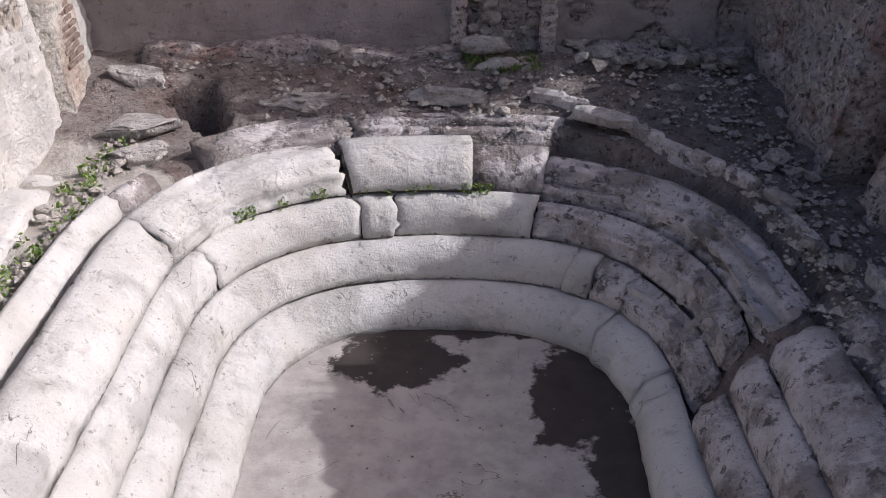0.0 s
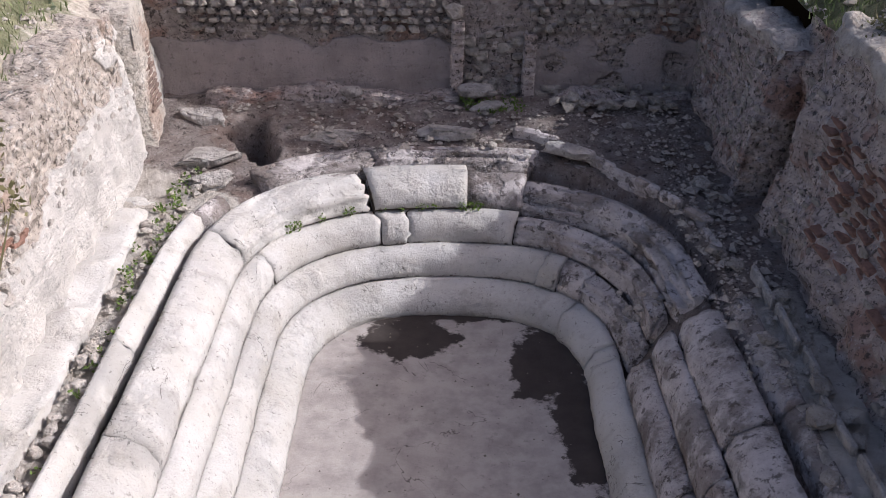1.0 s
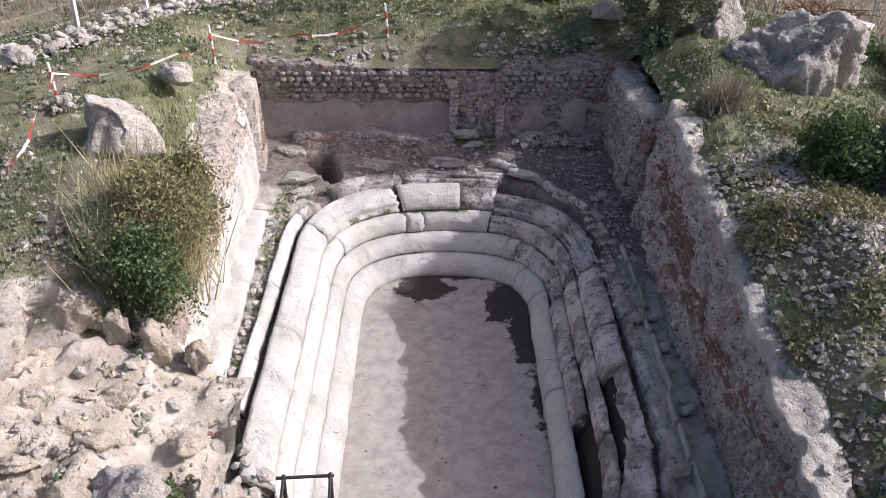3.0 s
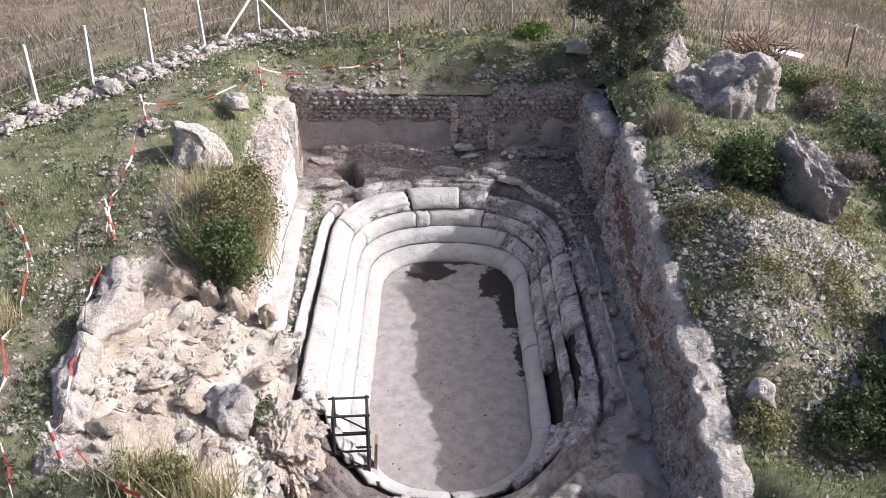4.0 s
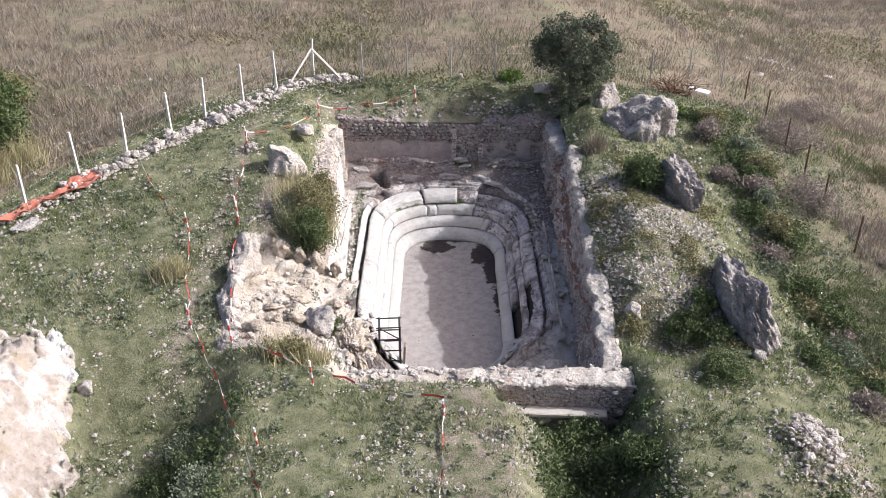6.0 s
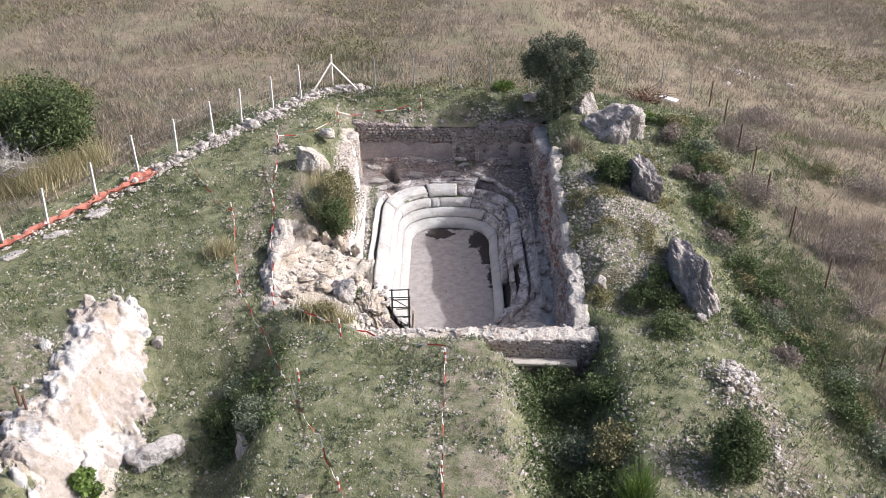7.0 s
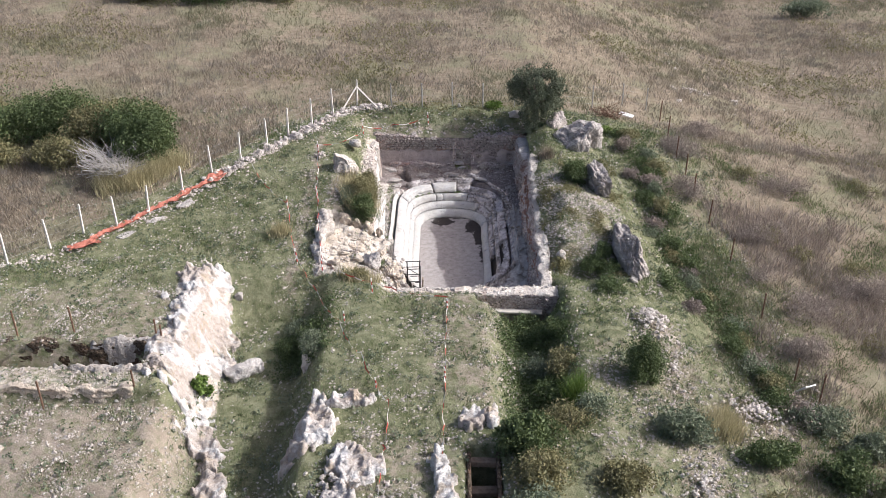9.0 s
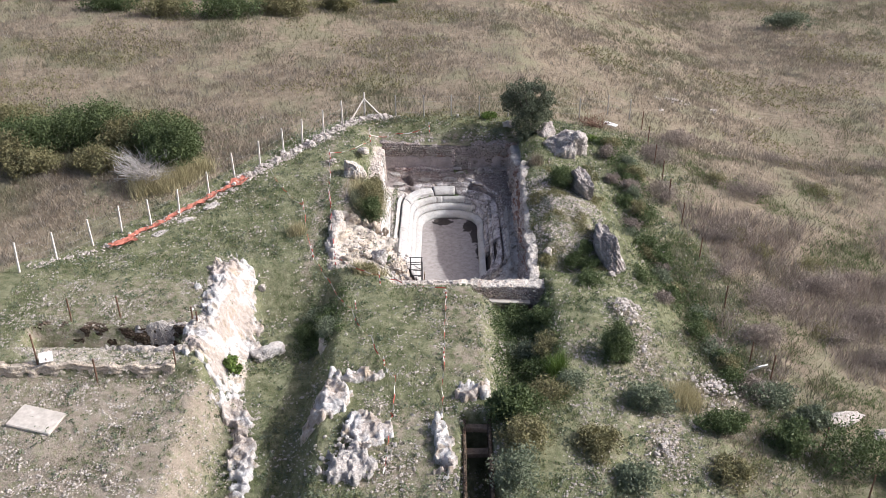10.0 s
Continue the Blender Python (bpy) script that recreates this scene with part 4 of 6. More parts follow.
def slab_part(parent, name, p, size, mat, turn=(0, 0, 0), bevel=0.02, label=""):
    ob = part(name, slab_bm(*size, bevel), mat, parent, label)
    ob.matrix_basis = pose(*p, *turn)
    return ob


for x, label in ((0.14, "upright plastered pilaster strip with a round stone on top"), (1.02, "upright worn pilaster strip in the wall")):
    slab_part(wall_north, "pilaster", (x, 8.97, 1.5), (0.16, 0.16, 1.02 if x < 0.5 else 0.86), MASONRY, (0, 1.5, 0), 0.025, label)
stone_at(wall_north, RUBBLE_SET, (0.12, 8.98, 2.62), 0.27, rnd, (0.8, 0.9), (5, 0, 20))
# plain plaster band and the step at the foot of the north wall
plinth = ruin_wall("wall_plinth", (0.2, 8.72), (-2.9, 8.68), lambda s: 1.3, lambda s: 1.66, 0.35, MASONRY, "low worn plinth at the foot of the shaded wall", 0.05, 0.03, 52, 0.08)
ruin_wall("wall_plinth_east", (3.0, 8.75), (1.15, 8.78), lambda s: 1.3, lambda s: 1.62, 0.3, MASONRY, "low stone plinth with loose stones on it", 0.03, 0.03, 57, 0.08)

# west wall: small stones showing through the plaster; kerb along its foot
for k in range(15):
    for j in range(2):
        slab_part(pier_west, "brick", (-3.325 - 0.0075 * k + rnd.uniform(-0.008, 0.008), 8.2 - 0.19 * j + 0.05 * (k % 2), 1.75 + 0.062 * k), (0.06, 0.175, 0.045), OLD_BRICK, (rnd.uniform(-2, 2), 5, rnd.uniform(-3, 3)), 0.006)
kerb = ruin_wall("kerb_west", (-3.02, 7.0), (-2.68, -0.2), lambda s: 1.1, lambda s: 1.35 + 0.02 * math.sin(s * 2) - 0.2 * ss((0.9 - s) / 0.9) - 0.3 * ss((s - 6.2) / 1.0), 0.5, PLASTER, "white plaster kerb along the foot of the sunlit wall", 0.02, 0.02, 62, 0.07)

# east wall: patch of squared stones, brick courses, bleached crest whitened for sunlight
rnd = random.Random(9)


def surface(wall, s, k, nv=30, section=69):
    """A point of a wall's face: s and k from 0 to 1 along it and up it."""
    n = len(wall.data.vertices) // section - 1
    return wall.data.vertices[int(s * n) * section + int(k * nv)].co.copy()


def facing(wall, meshes, count, seed, size, turn, where, deep=0.3, flat=(0.55, 0.8)):
    """Stones lying in the face of a wall."""
    r = random.Random(seed)
    for _ in range(count):
        s, k = where(r)
        p = surface(wall, s, k)
        w = r.uniform(*size)
        ob = stone_at(wall, meshes, p, w, r, flat, (r.uniform(-10, 10), r.uniform(-10, 10), turn + r.uniform(-14, 14)))
        ob.matrix_basis = ob.matrix_basis @ Matrix.Diagonal((1, deep + 0.25 * r.random(), 1, 1))


def east_s(y):
    return min(0.999, max(0.0, (y + 3.15) / 9.3))


facing(wall_east, RUBBLE_SET, 200, 19, (0.08, 0.18), 90, lambda r: (r.uniform(0.1, 0.99), r.uniform(0.12, 0.93)))
for row in range(9):
    for k in range(11):
        y, z = -0.9 + k * 0.15 + (row % 2) * 0.07, 0.30 + row * 0.052
        if rnd.random() < 0.85:
            p = surface(wall_east, east_s(y), z)
            stone_at(wall_east, COURSE_SET, p, 0.125, rnd, (0.65, 0.8), (rnd.uniform(-6, 6), -9 + rnd.uniform(-6, 6), 90 + rnd.uniform(-8, 8)))
facing(wall_east, COURSE_SET, 60, 29, (0.1, 0.15), 90, lambda r: (east_s(r.uniform(1.8, 3.3)), r.uniform(0.15, 0.42)), 0.6)
# small stones and a broken hollow in the sunlit wall
facing(wall_west, PALE_SET, 200, 12, (0.06, 0.15), 90, lambda r: (r.uniform(0.05, 0.98), r.uniform(0.5, 0.99)))
facing(wall_west, PALE_SET, 26, 13, (0.09, 0.16), 90, lambda r: (r.uniform(0.63, 0.72), r.uniform(0.6, 0.85)), 0.9)
for k in range(9):
    p = surface(wall_west, 0.62 + 0.014 * k, 0.66 + 0.015 * k)
    slab_part(wall_west, "brick", (p.x - 0.02, p.y, p.z), (0.1, 0.16, 0.04), BRICK, (rnd.uniform(-12, 12), 6, rnd.uniform(-8, 8)), 0.008)
# bands of red brick, falling towards the front
for y0, y1, k0, k1, rows in ((5.4, 3.2, 0.72, 0.70, 6), (5.0, 2.4, 0.50, 0.52, 6), (2.4, 0.4, 0.58, 0.56, 4), (0.4, -1.2, 0.76, 0.72, 4)):
    for row in range(rows):
        y = y0 - rnd.uniform(0, 0.1)
        while y > y1:
            if rnd.random() < 0.8:
                k = k0 + (k1 - k0) * (y0 - y) / (y0 - y1) - row * 0.031
                p = surface(wall_east, east_s(y), k)
                slab_part(wall_east, "brick", (p.x + 0.012, p.y, p.z), (0.09, rnd.uniform(0.15, 0.22), 0.036), BRICK, (rnd.uniform(-3, 3) + 5, -9, rnd.uniform(-8, 8)), 0.008)
            y -= 0.235
for k in range(26):
    y = rnd.uniform(-2.6, 6.0)
    s = y + 3.15
    z = 2.08 + 0.62 * ss((s - 1.2) / 2.4) + 0.38 * ss((s - 4.4) / 1.8) + 0.22 * ss((s - 7.2) / 1.4) + 0.05
    stone_at(wall_east, PALE_SET, (3.5 + 0.14 * (y + 3.6) / 9.75 + rnd.uniform(-0.12, 0.12), y, z + rnd.uniform(-0.05, 0.02)), rnd.uniform(0.08, 0.17), rnd, (0.5, 0.8))
facing(wall_corner, RUBBLE_SET, 190, 15, (0.07, 0.17), 90, lambda r: (r.random(), r.uniform(0.2, 0.97)))
facing(face_east, RUBBLE_SET, 30, 23, (0.1, 0.24), 90, lambda r: (r.random(), r.uniform(0.3, 0.97)))
for k in range(7):
    stone_at(wall_corner, PALE_SET, (3.3 + rnd.uniform(-0.1, 0.2), 6.9 + rnd.uniform(0, 1.2), 2.92), rnd.uniform(0.08, 0.16), rnd)

# south wall: heap of stones over its length
rnd = random.Random(17)
for k in range(298):
    x = rnd.uniform(0.2, 3.9)
    high = 1.98 + 0.12 * ss((x - 0.1) / 1.0)
    side = rnd.choice((0, 1, 1))
    p = (x, -3.2 + rnd.uniform(-0.3, 0.3), high + 0.0 + rnd.uniform(-0.05, 0.03)) if side == 0 else (x, -3.47 - 0.04 * x + rnd.uniform(-0.05, 0.05), rnd.uniform(high - 0.75, high))
    stone_at(wall_south, PALE_SET, p, rnd.uniform(0.05, 0.12) if k % 5 else rnd.uniform(0.13, 0.22), rnd, (0.5, 0.85))
lintel = tagged_pose(new("concrete_lintel", None), Matrix(), "long grey stone lintel lying below the rubble wall", "lintel")
slab_part(lintel, "beam", (2.15, -3.72, 1.42), (2.3, 0.28, 0.1), SLAB, (0, 1.5, -1), 0.02)


# ---- loose rock and stones in the digging ----
def terrace_z(x, y):
    return 1.29 + 0.3 * ss((y - 6.9) / 1.9) - 0.28 * ss((0.3 - y) / 1.5)


boulder("flat_rock", (-2.66, 7.55, 1.36), (0.85, 0.65, 0.26), 71, LIMESTONE, "flat grey rock slab beside the open drain", "rock", (4, -6, -25), 4, 0.4, 0.03, 0.95)
boulder("flat_rock", (-2.85, 8.35, 1.55), (0.75, 0.4, 0.28), 72, LIMESTONE, "flat grey rock slab below the wall corner", "rock", (0, 4, -8), 4, 0.4, 0.03, 0.95)
boulder("flat_rock", (-2.5, 7.08, 1.32), (0.6, 0.4, 0.18), 73, LIMESTONE, "broken stone at the lip of the drain", "rock", (0, -8, 28), 4, 0.4, 0.03, 0.95)
boulder("oval_stone", (-1.15, 8.78, 1.72), (0.36, 0.24, 0.16), 74, LIMESTONE, "smooth oval stone lying on the ledge", "stone", (0, 0, 5), 3, 0.1, 0.0, 0.0)
boulder("fallen_block", (0.42, 8.72, 1.74), (0.6, 0.36, 0.22), 75, LIMESTONE, "fallen pale block lying on rubble", "stone block", (8, 4, -12), 3, 0.3, 0.03, 0.8)
boulder("fallen_block", (0.5, 8.52, 1.6), (0.5, 0.3, 0.16), 76, LIMESTONE, "flat pale stone under a fallen block", "stone block", (0, -4, 10), 3, 0.3, 0.03, 0.8)
boulder("flat_rock", (0.05, 8.0, 1.5), (0.95, 0.4, 0.16), 77, LIMESTONE, "flat sunlit rock slab on the ledge", "rock", (0, 0, -6), 4, 0.4, 0.03, 0.95)
boulder("flat_rock", (1.35, 7.55, 1.46), (0.8, 0.34, 0.2), 78, LIMESTONE, "long flat stone of the broken outer rim", "rock", (0, 2, -32), 3, 0.3, 0.03, 0.6)
boulder("flat_rock", (-0.9, 8.2, 1.4), (1.6, 0.6, 0.14), 79, LIMESTONE, "low rock shelf in the shade of the wall", "rock", (0, 1, 6), 4, 0.4, 0.03, 0.95)
boulder("rock", (2.35, -1.75, 1.12), (0.85, 0.75, 0.5), 80, LIMESTONE, "rounded dark rock in the shaded corner", "rock", (0, 0, 30), 3)
# outer rim on the shaded side: two long thin kerb stones in a curve
rim = group_at("rim_kerb", Matrix(), "curved run of thin upright stones on the shaded ledge", "kerb")
for k in range(9):
    a = k / 8
    x, y = 0.95 + 1.6 * a, 7.95 - 0.55 * a - 1.15 * a * a
    ang = math.degrees(math.atan2(-0.55 - 2.3 * a, 1.6))
    slab_part(rim, "stone", (x, y, terrace_z(x, y) - 0.05), (0.33, 0.1, 0.15 - 0.015 * (k % 3)), BENCH_WORN, (3, 2, ang + rnd.uniform(-2, 2)), 0.03)
# long plate kerb at the foot of the east wall
kerb_e = group_at("thin_kerb", Matrix(), "row of thin upright plates at the foot of the east wall", "kerb")
for k in range(9):
    slab_part(kerb_e, "plate", (2.78 + 0.02 * (k % 3) - 0.01 * k, 4.9 - 0.62 * k, 1.2), (0.05, 0.56, 0.17), LIMESTONE, (0, rnd.uniform(-8, 8), rnd.uniform(-3, 3)), 0.012)


def loose(n, seed, where, size, mats, label, group, name="loose_stone"):
    r = random.Random(seed)
    for _ in range(n):
        x, y, z = where(r)
        ob = new(name, r.choice(mats))
        s = r.uniform(*size)
        ob.matrix_basis = pose(x, y, z + s * 0.18, r.uniform(-25, 25), r.uniform(-25, 25), r.uniform(0, 360)) @ Matrix.Diagonal((s * 1.2, s, s * r.uniform(0.5, 0.8), 1))
        tagged(ob, label, "stone", group)


def on_terrace(x, y):
    return x, y, terrace_z(x, y)


loose(26, 81, lambda r: (r.uniform(1.25, 2.0) if r.random() < 0.6 else r.uniform(2.0, 2.7), r.uniform(8.45, 8.62), 1.62 + r.uniform(-0.05, 0.05)), (0.1, 0.22), RUBBLE_SET, "grey rubble stone on the shaded ledge", "stones below the north wall")
loose(60, 82, lambda r: (lambda y: on_terrace(r.uniform(-2.70 - 0.042 * max(0.0, y), -2.63), y))(r.uniform(0.6, 7.0)), (0.05, 0.15), PALE_SET, "pale broken stone in the strip beside the rim", "stones beside the west rim")
loose(24, 83, lambda r: on_terrace(r.uniform(2.45, 2.95), r.uniform(-0.8, 7.6)), (0.08, 0.26), RUBBLE_SET, "grey broken stone at the foot of the east wall", "stones below the east wall")
loose(24, 84, lambda r: on_terrace(r.uniform(-1.9, 0.9), r.uniform(7.75, 8.6)), (0.05, 0.14), RUBBLE_SET, "small grey stone on the shaded ledge", "stones on the ledge")
loose(22, 85, lambda r: (r.uniform(1.6, 2.3), r.uniform(5.0, 5.5), 0.75 + r.uniform(0.0, 0.25)), (0.05, 0.13), RUBBLE_SET, "small stone in a break of the steps", "stones in the break")

loose(80, 87, lambda r: (lambda x, y: (x, y, land(x, y)))(r.uniform(-3.3, 3.0), 9.2 + abs(r.gauss(0, 0.3))), (0.06, 0.2), RUBBLE_SET, "grey rubble stone on the head of the wall", "stones on the north wall", "rubble_stone")
# ---- the collapsed bank on the west ----
for k, (x, y, z, sx, sy, sz, turn) in enumerate(((-5.12, 1.0, 2.62, 0.65, 0.95, 0.75, 10), (-5.08, 0.1, 2.5, 0.62, 1.15, 0.85, -6), (-5.1, -0.95, 2.32, 0.6, 1.0, 0.8, 4), (-4.95, -1.75, 2.3, 0.5, 0.7, 0.6, 20), (-4.85, -2.45, 2.25, 0.42, 0.55, 0.5, -12))):
    boulder("pale_rock", (x, y, z + 0.1), (sx * 1.3, sy * 1.3, sz * 1.35), 90 + k, WHITE_ROCK, "bleached pale rock on the edge of the collapsed bank", "rock", (0, 6, turn), 4, 0.5, 0.11, 0.2, "rocks along the bank")
for k, (x, y, z, sx, sy, sz) in enumerate(((-4.35, 1.5, 2.5, 0.6, 0.5, 0.6), (-3.85, 1.35, 2.3, 0.42, 0.4, 0.75), (-3.4, 1.3, 2.12, 0.5, 0.45, 0.85), (-2.95, 1.3, 2.0, 0.42, 0.4, 0.6))):
    boulder("earth_block", (x, y, z), (sx, sy, sz), 100 + k, BANK_EARTH, "crumbling pale block under the bushes", "rock", (0, 0, 15 * k), 4, 0.5, 0.12, 0.6, "blocks under the bushes")
boulder("round_boulder", (-3.02, -1.05, 2.0), (0.95, 0.9, 0.95), 110, LIMESTONE, "rounded grey boulder in the collapsed bank", "boulder", (0, 0, 40), 4, 0.3, 0.1, 0.1)
boulder("earth_mound", (-2.3, -1.35, 1.5), (1.0, 1.8, 0.75), 111, BANK_EARTH, "pale heap of earth and mortar beside the scaffold", "mound", (0, 18, 12), 6, 0.55, 0.2)
boulder("earth_mound", (-1.75, -2.45, 1.15), (1.7, 0.8, 0.8), 112, BANK_EARTH, "pale crumbled heap inside the front edge", "mound", (-14, 0, 5), 4, 0.4, 0.12)
boulder("earth_mound", (-4.1, -1.9, 2.05), (1.3, 1.1, 0.6), 113, BANK_EARTH, "low pale mound of earth on the bank", "mound", (0, 0, 60), 4, 0.4, 0.12)
boulder("brick_lump", (-2.62, 0.5, 1.5), (0.34, 0.2, 0.16), 114, BRICK, "lump of broken red brickwork", "brickwork", (0, 0, 20), 3, 0.3, 0.03, 0.6)
loose(70, 115, lambda r: (lambda x, y: (x, y, land(x, y) if x < -2.35 else 1.35))(r.uniform(-4.9, -2.1), r.uniform(-2.6, 1.2)), (0.06, 0.24), PALE_SET, "pale stone strewn on the collapsed bank", "stones on the bank")
loose(60, 116, lambda r: (r.uniform(-2.7, -1.8), r.uniform(-2.6, -0.3), 1.5 + r.uniform(-0.15, 0.25)), (0.1, 0.25), PALE_SET, "pale broken stone beside the scaffold", "stones beside the scaffold")


loose(90, 117, lambda r: (lambda x, y: (x, y, land(x, y) if y < -2.8 else land(x, -2.82) - 0.5 * (y + 2.8)))(r.uniform(-2.5, 0.3), r.gauss(-2.8, 0.13)), (0.06, 0.22), PALE_SET, "pale broken stone along the lip of the lawn", "stones along the lip", "edge_stone")
r = random.Random(118)
for k in range(18):
    x, y = r.uniform(-4.9, -2.45), r.uniform(-2.5, 1.25)
    s = r.uniform(0.22, 0.55)
    boulder("earth_lump", (x, y, land(x, y) + 0.04), (s * r.uniform(0.9, 1.5), s, s * r.uniform(0.35, 0.6)), 800 + k, BANK_EARTH, "crumbling pale lump of earth and mortar", "rock", (r.uniform(-15, 15), r.uniform(-15, 15), r.uniform(0, 360)), 3, 0.6, 0.13, 0.3, "lumps on the bank")


def scaffold():
    """Small black ladder frame of tubes standing in the basin."""
    thing = group_at("scaffold", pose(-1.5, -0.3, 0.05, 0, 0, 4), "small black tube scaffold standing on the basin steps", "scaffold")
    legs = ((-0.25, 0.16, 0.3), (0.25, 0.16, 0.2), (-0.25, -0.26, 0.15), (0.25, -0.26, -0.02))
    posts = []
    for x, y, z in legs:
        posts.append(part("leg", tube(bmesh.new(), [(x, y, z), (x, y, 1.42)], 0.024, 8), BLACKSTEEL, thing))
    for z in (0.42, 0.72, 1.05, 1.4):
        for y in (0.16, -0.26):
            part("rung", tube(bmesh.new(), [(-0.33, y, z), (0.29, y, z)], 0.019, 8), BLACKSTEEL, thing)
        for x in (-0.25, 0.25):
            part("rung", tube(bmesh.new(), [(x, 0.2, z), (x, -0.3, z)], 0.017, 8), BLACKSTEEL, thing)
        for leg, x in zip(posts, (-0.25, 0.25)):
            bm = bmesh.new()
            bmesh.ops.create_uvsphere(bm, u_segments=8, v_segments=6, radius=0.034)
            part("coupler", bm, BLACKSTEEL, leg).matrix_basis = pose(x, 0.16, z)
    for a, b in (((-0.25, 0.17, 1.1), (0.25, 0.17, 0.75)), ((-0.25, -0.27, 0.72), (0.25, -0.27, 0.36))):
        part("brace", tube(bmesh.new(), [a, b], 0.015, 6), BLACKSTEEL, thing)


scaffold()
plank = tagged(new("plank"), "weathered plank standing against the scaffold", "plank")
plank.matrix_basis = pose(-1.17, -0.2, 0.0, 0, 3, 3)
part("board", slab_bm(0.05, 0.24, 0.7, 0.006), TIMBER, plank)

# ---- the mound and boulders on the east ----
boulder("large_boulder", (5.6, 7.45, 3.25), (3.0, 2.6, 2.6), 121, GREY_ROCK, "large grey lichened boulder beside the tree", "boulder", (-10, -4, -14), 6, 0.35, 0.06, 0.5)
boulder("large_boulder", (4.95, 8.95, 3.55), (1.15, 0.9, 1.6), 122, GREY_ROCK, "upright grey boulder leaning on a larger one", "boulder", (-14, 6, 20), 5, 0.45, 0.06, 0.35)
boulder("standing_stone", (6.13, 3.4, 3.2), (1.05, 2.7, 2.6), 323, GREY_ROCK, "tall leaning slab of grey rock, lit along its edge", "boulder", (12, -12, 14), 6, 0.3, 0.07, 0.15)
boulder("standing_stone", (6.85, -1.1, 2.3), (1.3, 2.8, 2.75), 324, GREY_ROCK, "tall leaning slab of pale grey rock", "boulder", (6, -15, 4), 6, 0.3, 0.07, 0.15)
boulder("small_slab", (6.0, -1.45, 2.1), (0.22, 0.5, 0.8), 125, GREY_ROCK, "small dark slab leaning beside a tall rock", "rock", (10, -14, 10), 3)
boulder("pale_rock", (4.2, -1.3, land(4.2, -1.3) + 0.08), (0.42, 0.5, 0.4), 126, WHITE_ROCK, "pale rock among weeds on the mound", "rock", (0, 0, 30), 3)
boulder("pale_rock", (3.5, -3.15, 1.85), (0.8, 0.6, 0.8), 132, WHITE_ROCK, "rough pale rock ending the leaning wall", "rock", (0, 0, 35), 4)
boulder("pale_rock", (3.85, -3.1, 1.85), (0.5, 0.35, 0.28), 127, WHITE_ROCK, "pale rock at the end of the rubble wall", "rock", (0, 0, -20), 3)
boulder("rock", (6.79, -2.59, 2.1), (0.4, 0.35, 0.35), 129, GREY_ROCK, "small rock at the foot of the tall slab", "rock", (0, 0, 0), 3)
boulder("rock", (3.1, 10, 3.75), (0.9, 0.6, 0.45), 130, LIMESTONE, "low rubble heap beside the tree", "rock", (0, 0, 0), 4)
boulder("pale_rock", (2.06, -3.71, 1.32), (0.32, 0.22, 0.26), 131, WHITE_ROCK, "white rock under the stone lintel", "rock", (0, 0, 15), 3)

# ---- rocks on the west and in front ----
boulder("pale_rock", (-4.62, 4.6, 3.4), (1.3, 1.1, 1.4), 141, WHITE_ROCK, "large pale rock above the bushes", "rock", (170, 0, 20), 5)
boulder("pale_rock", (-4.35, 6.7, 3.62), (0.7, 0.55, 0.5), 142, WHITE_ROCK, "pale rock lying in the meadow", "rock", (0, 0, 0), 4)
boulder("grey_rock", (-6.97, 7.16, 3.75), (0.6, 0.45, 0.5), 143, LIMESTONE, "grey rock at the dry stone wall", "rock", (0, 0, 30), 4)
boulder("pale_rock", (-7.75, -3.55, 1.96), (0.4, 0.35, 0.35), 144, LIMESTONE, "small grey rock in the grass", "rock", (0, 0, 30), 3)
CRAG = "bleached white rock face at the edge of the platform"
rock_sheet("white_crag", -8.6, -5.5, 1.2, 3.2, 6, 0.10, 3, CRAG_ROCK, CRAG, 0.15, "white crags", 0.05, 0.26)
rock_sheet("white_crag", -8.75, -8.3, 1.0, 1.8, 14, 0.08, 4, CRAG_ROCK, CRAG, 0.12, "white crags", 0.05)
for k, (x, y, rx, ry, turn) in enumerate(((-7.45, -10.7, 0.75, 1.2, 30), (-6.85, -12.9, 0.55, 1.3, 8), (-6.75, -15.6, 0.6, 1.5, -4))):
    rock_sheet("white_ledge", x, y, rx, ry, turn, 0.08, 11 + k, CRAG_ROCK, "low bleached rock ledge beside the green ditch", 0.16, "white ledges")
boulder("flat_rock", (-6.97, -7.1, 1.2), (1.4, 1.0, 0.75), 171, LIMESTONE, "flat pale rock lying in the green ditch", "rock", (0, -6, 25), 4)
boulder("earth_bank", (-4.75, -7.35, 1.6), (0.55, 0.9, 0.9), 172, WHITE_ROCK, "small bank of bare earth and rock", "rock", (0, 0, 20), 4)
for k, (x, y, rx, ry, turn, high, text) in enumerate(((-4.0, -11.4, 0.75, 1.35, -14, 0.26, "white rock outcrop with grass growing on it"), (-2.6, -12.9, 0.85, 0.8, 10, 0.22, "low outcrop of broken white rock"),
        (-3.1, -10.15, 0.95, 0.4, 12, 0.12, "low outcrop of broken white rock"), (-3.1, -14.4, 0.9, 0.9, 30, 0.3, "grey broken rock outcrop"),
        (0.6, -11.0, 0.5, 0.55, 0, 0.2, "white rock breaking through the path"), (1.15, -10.9, 0.22, 0.55, 0, 0.2, "white rock breaking through the path"), (-0.25, -13.6, 0.42, 1.5, 3, 0.25, "white jagged rock beside the small trench"))):
    rock_sheet("outcrop", x, y, rx, ry, turn, high, 21 + k, CRAG_ROCK if k != 3 else LIMESTONE, text, 0.15, "outcrops", 0.045)
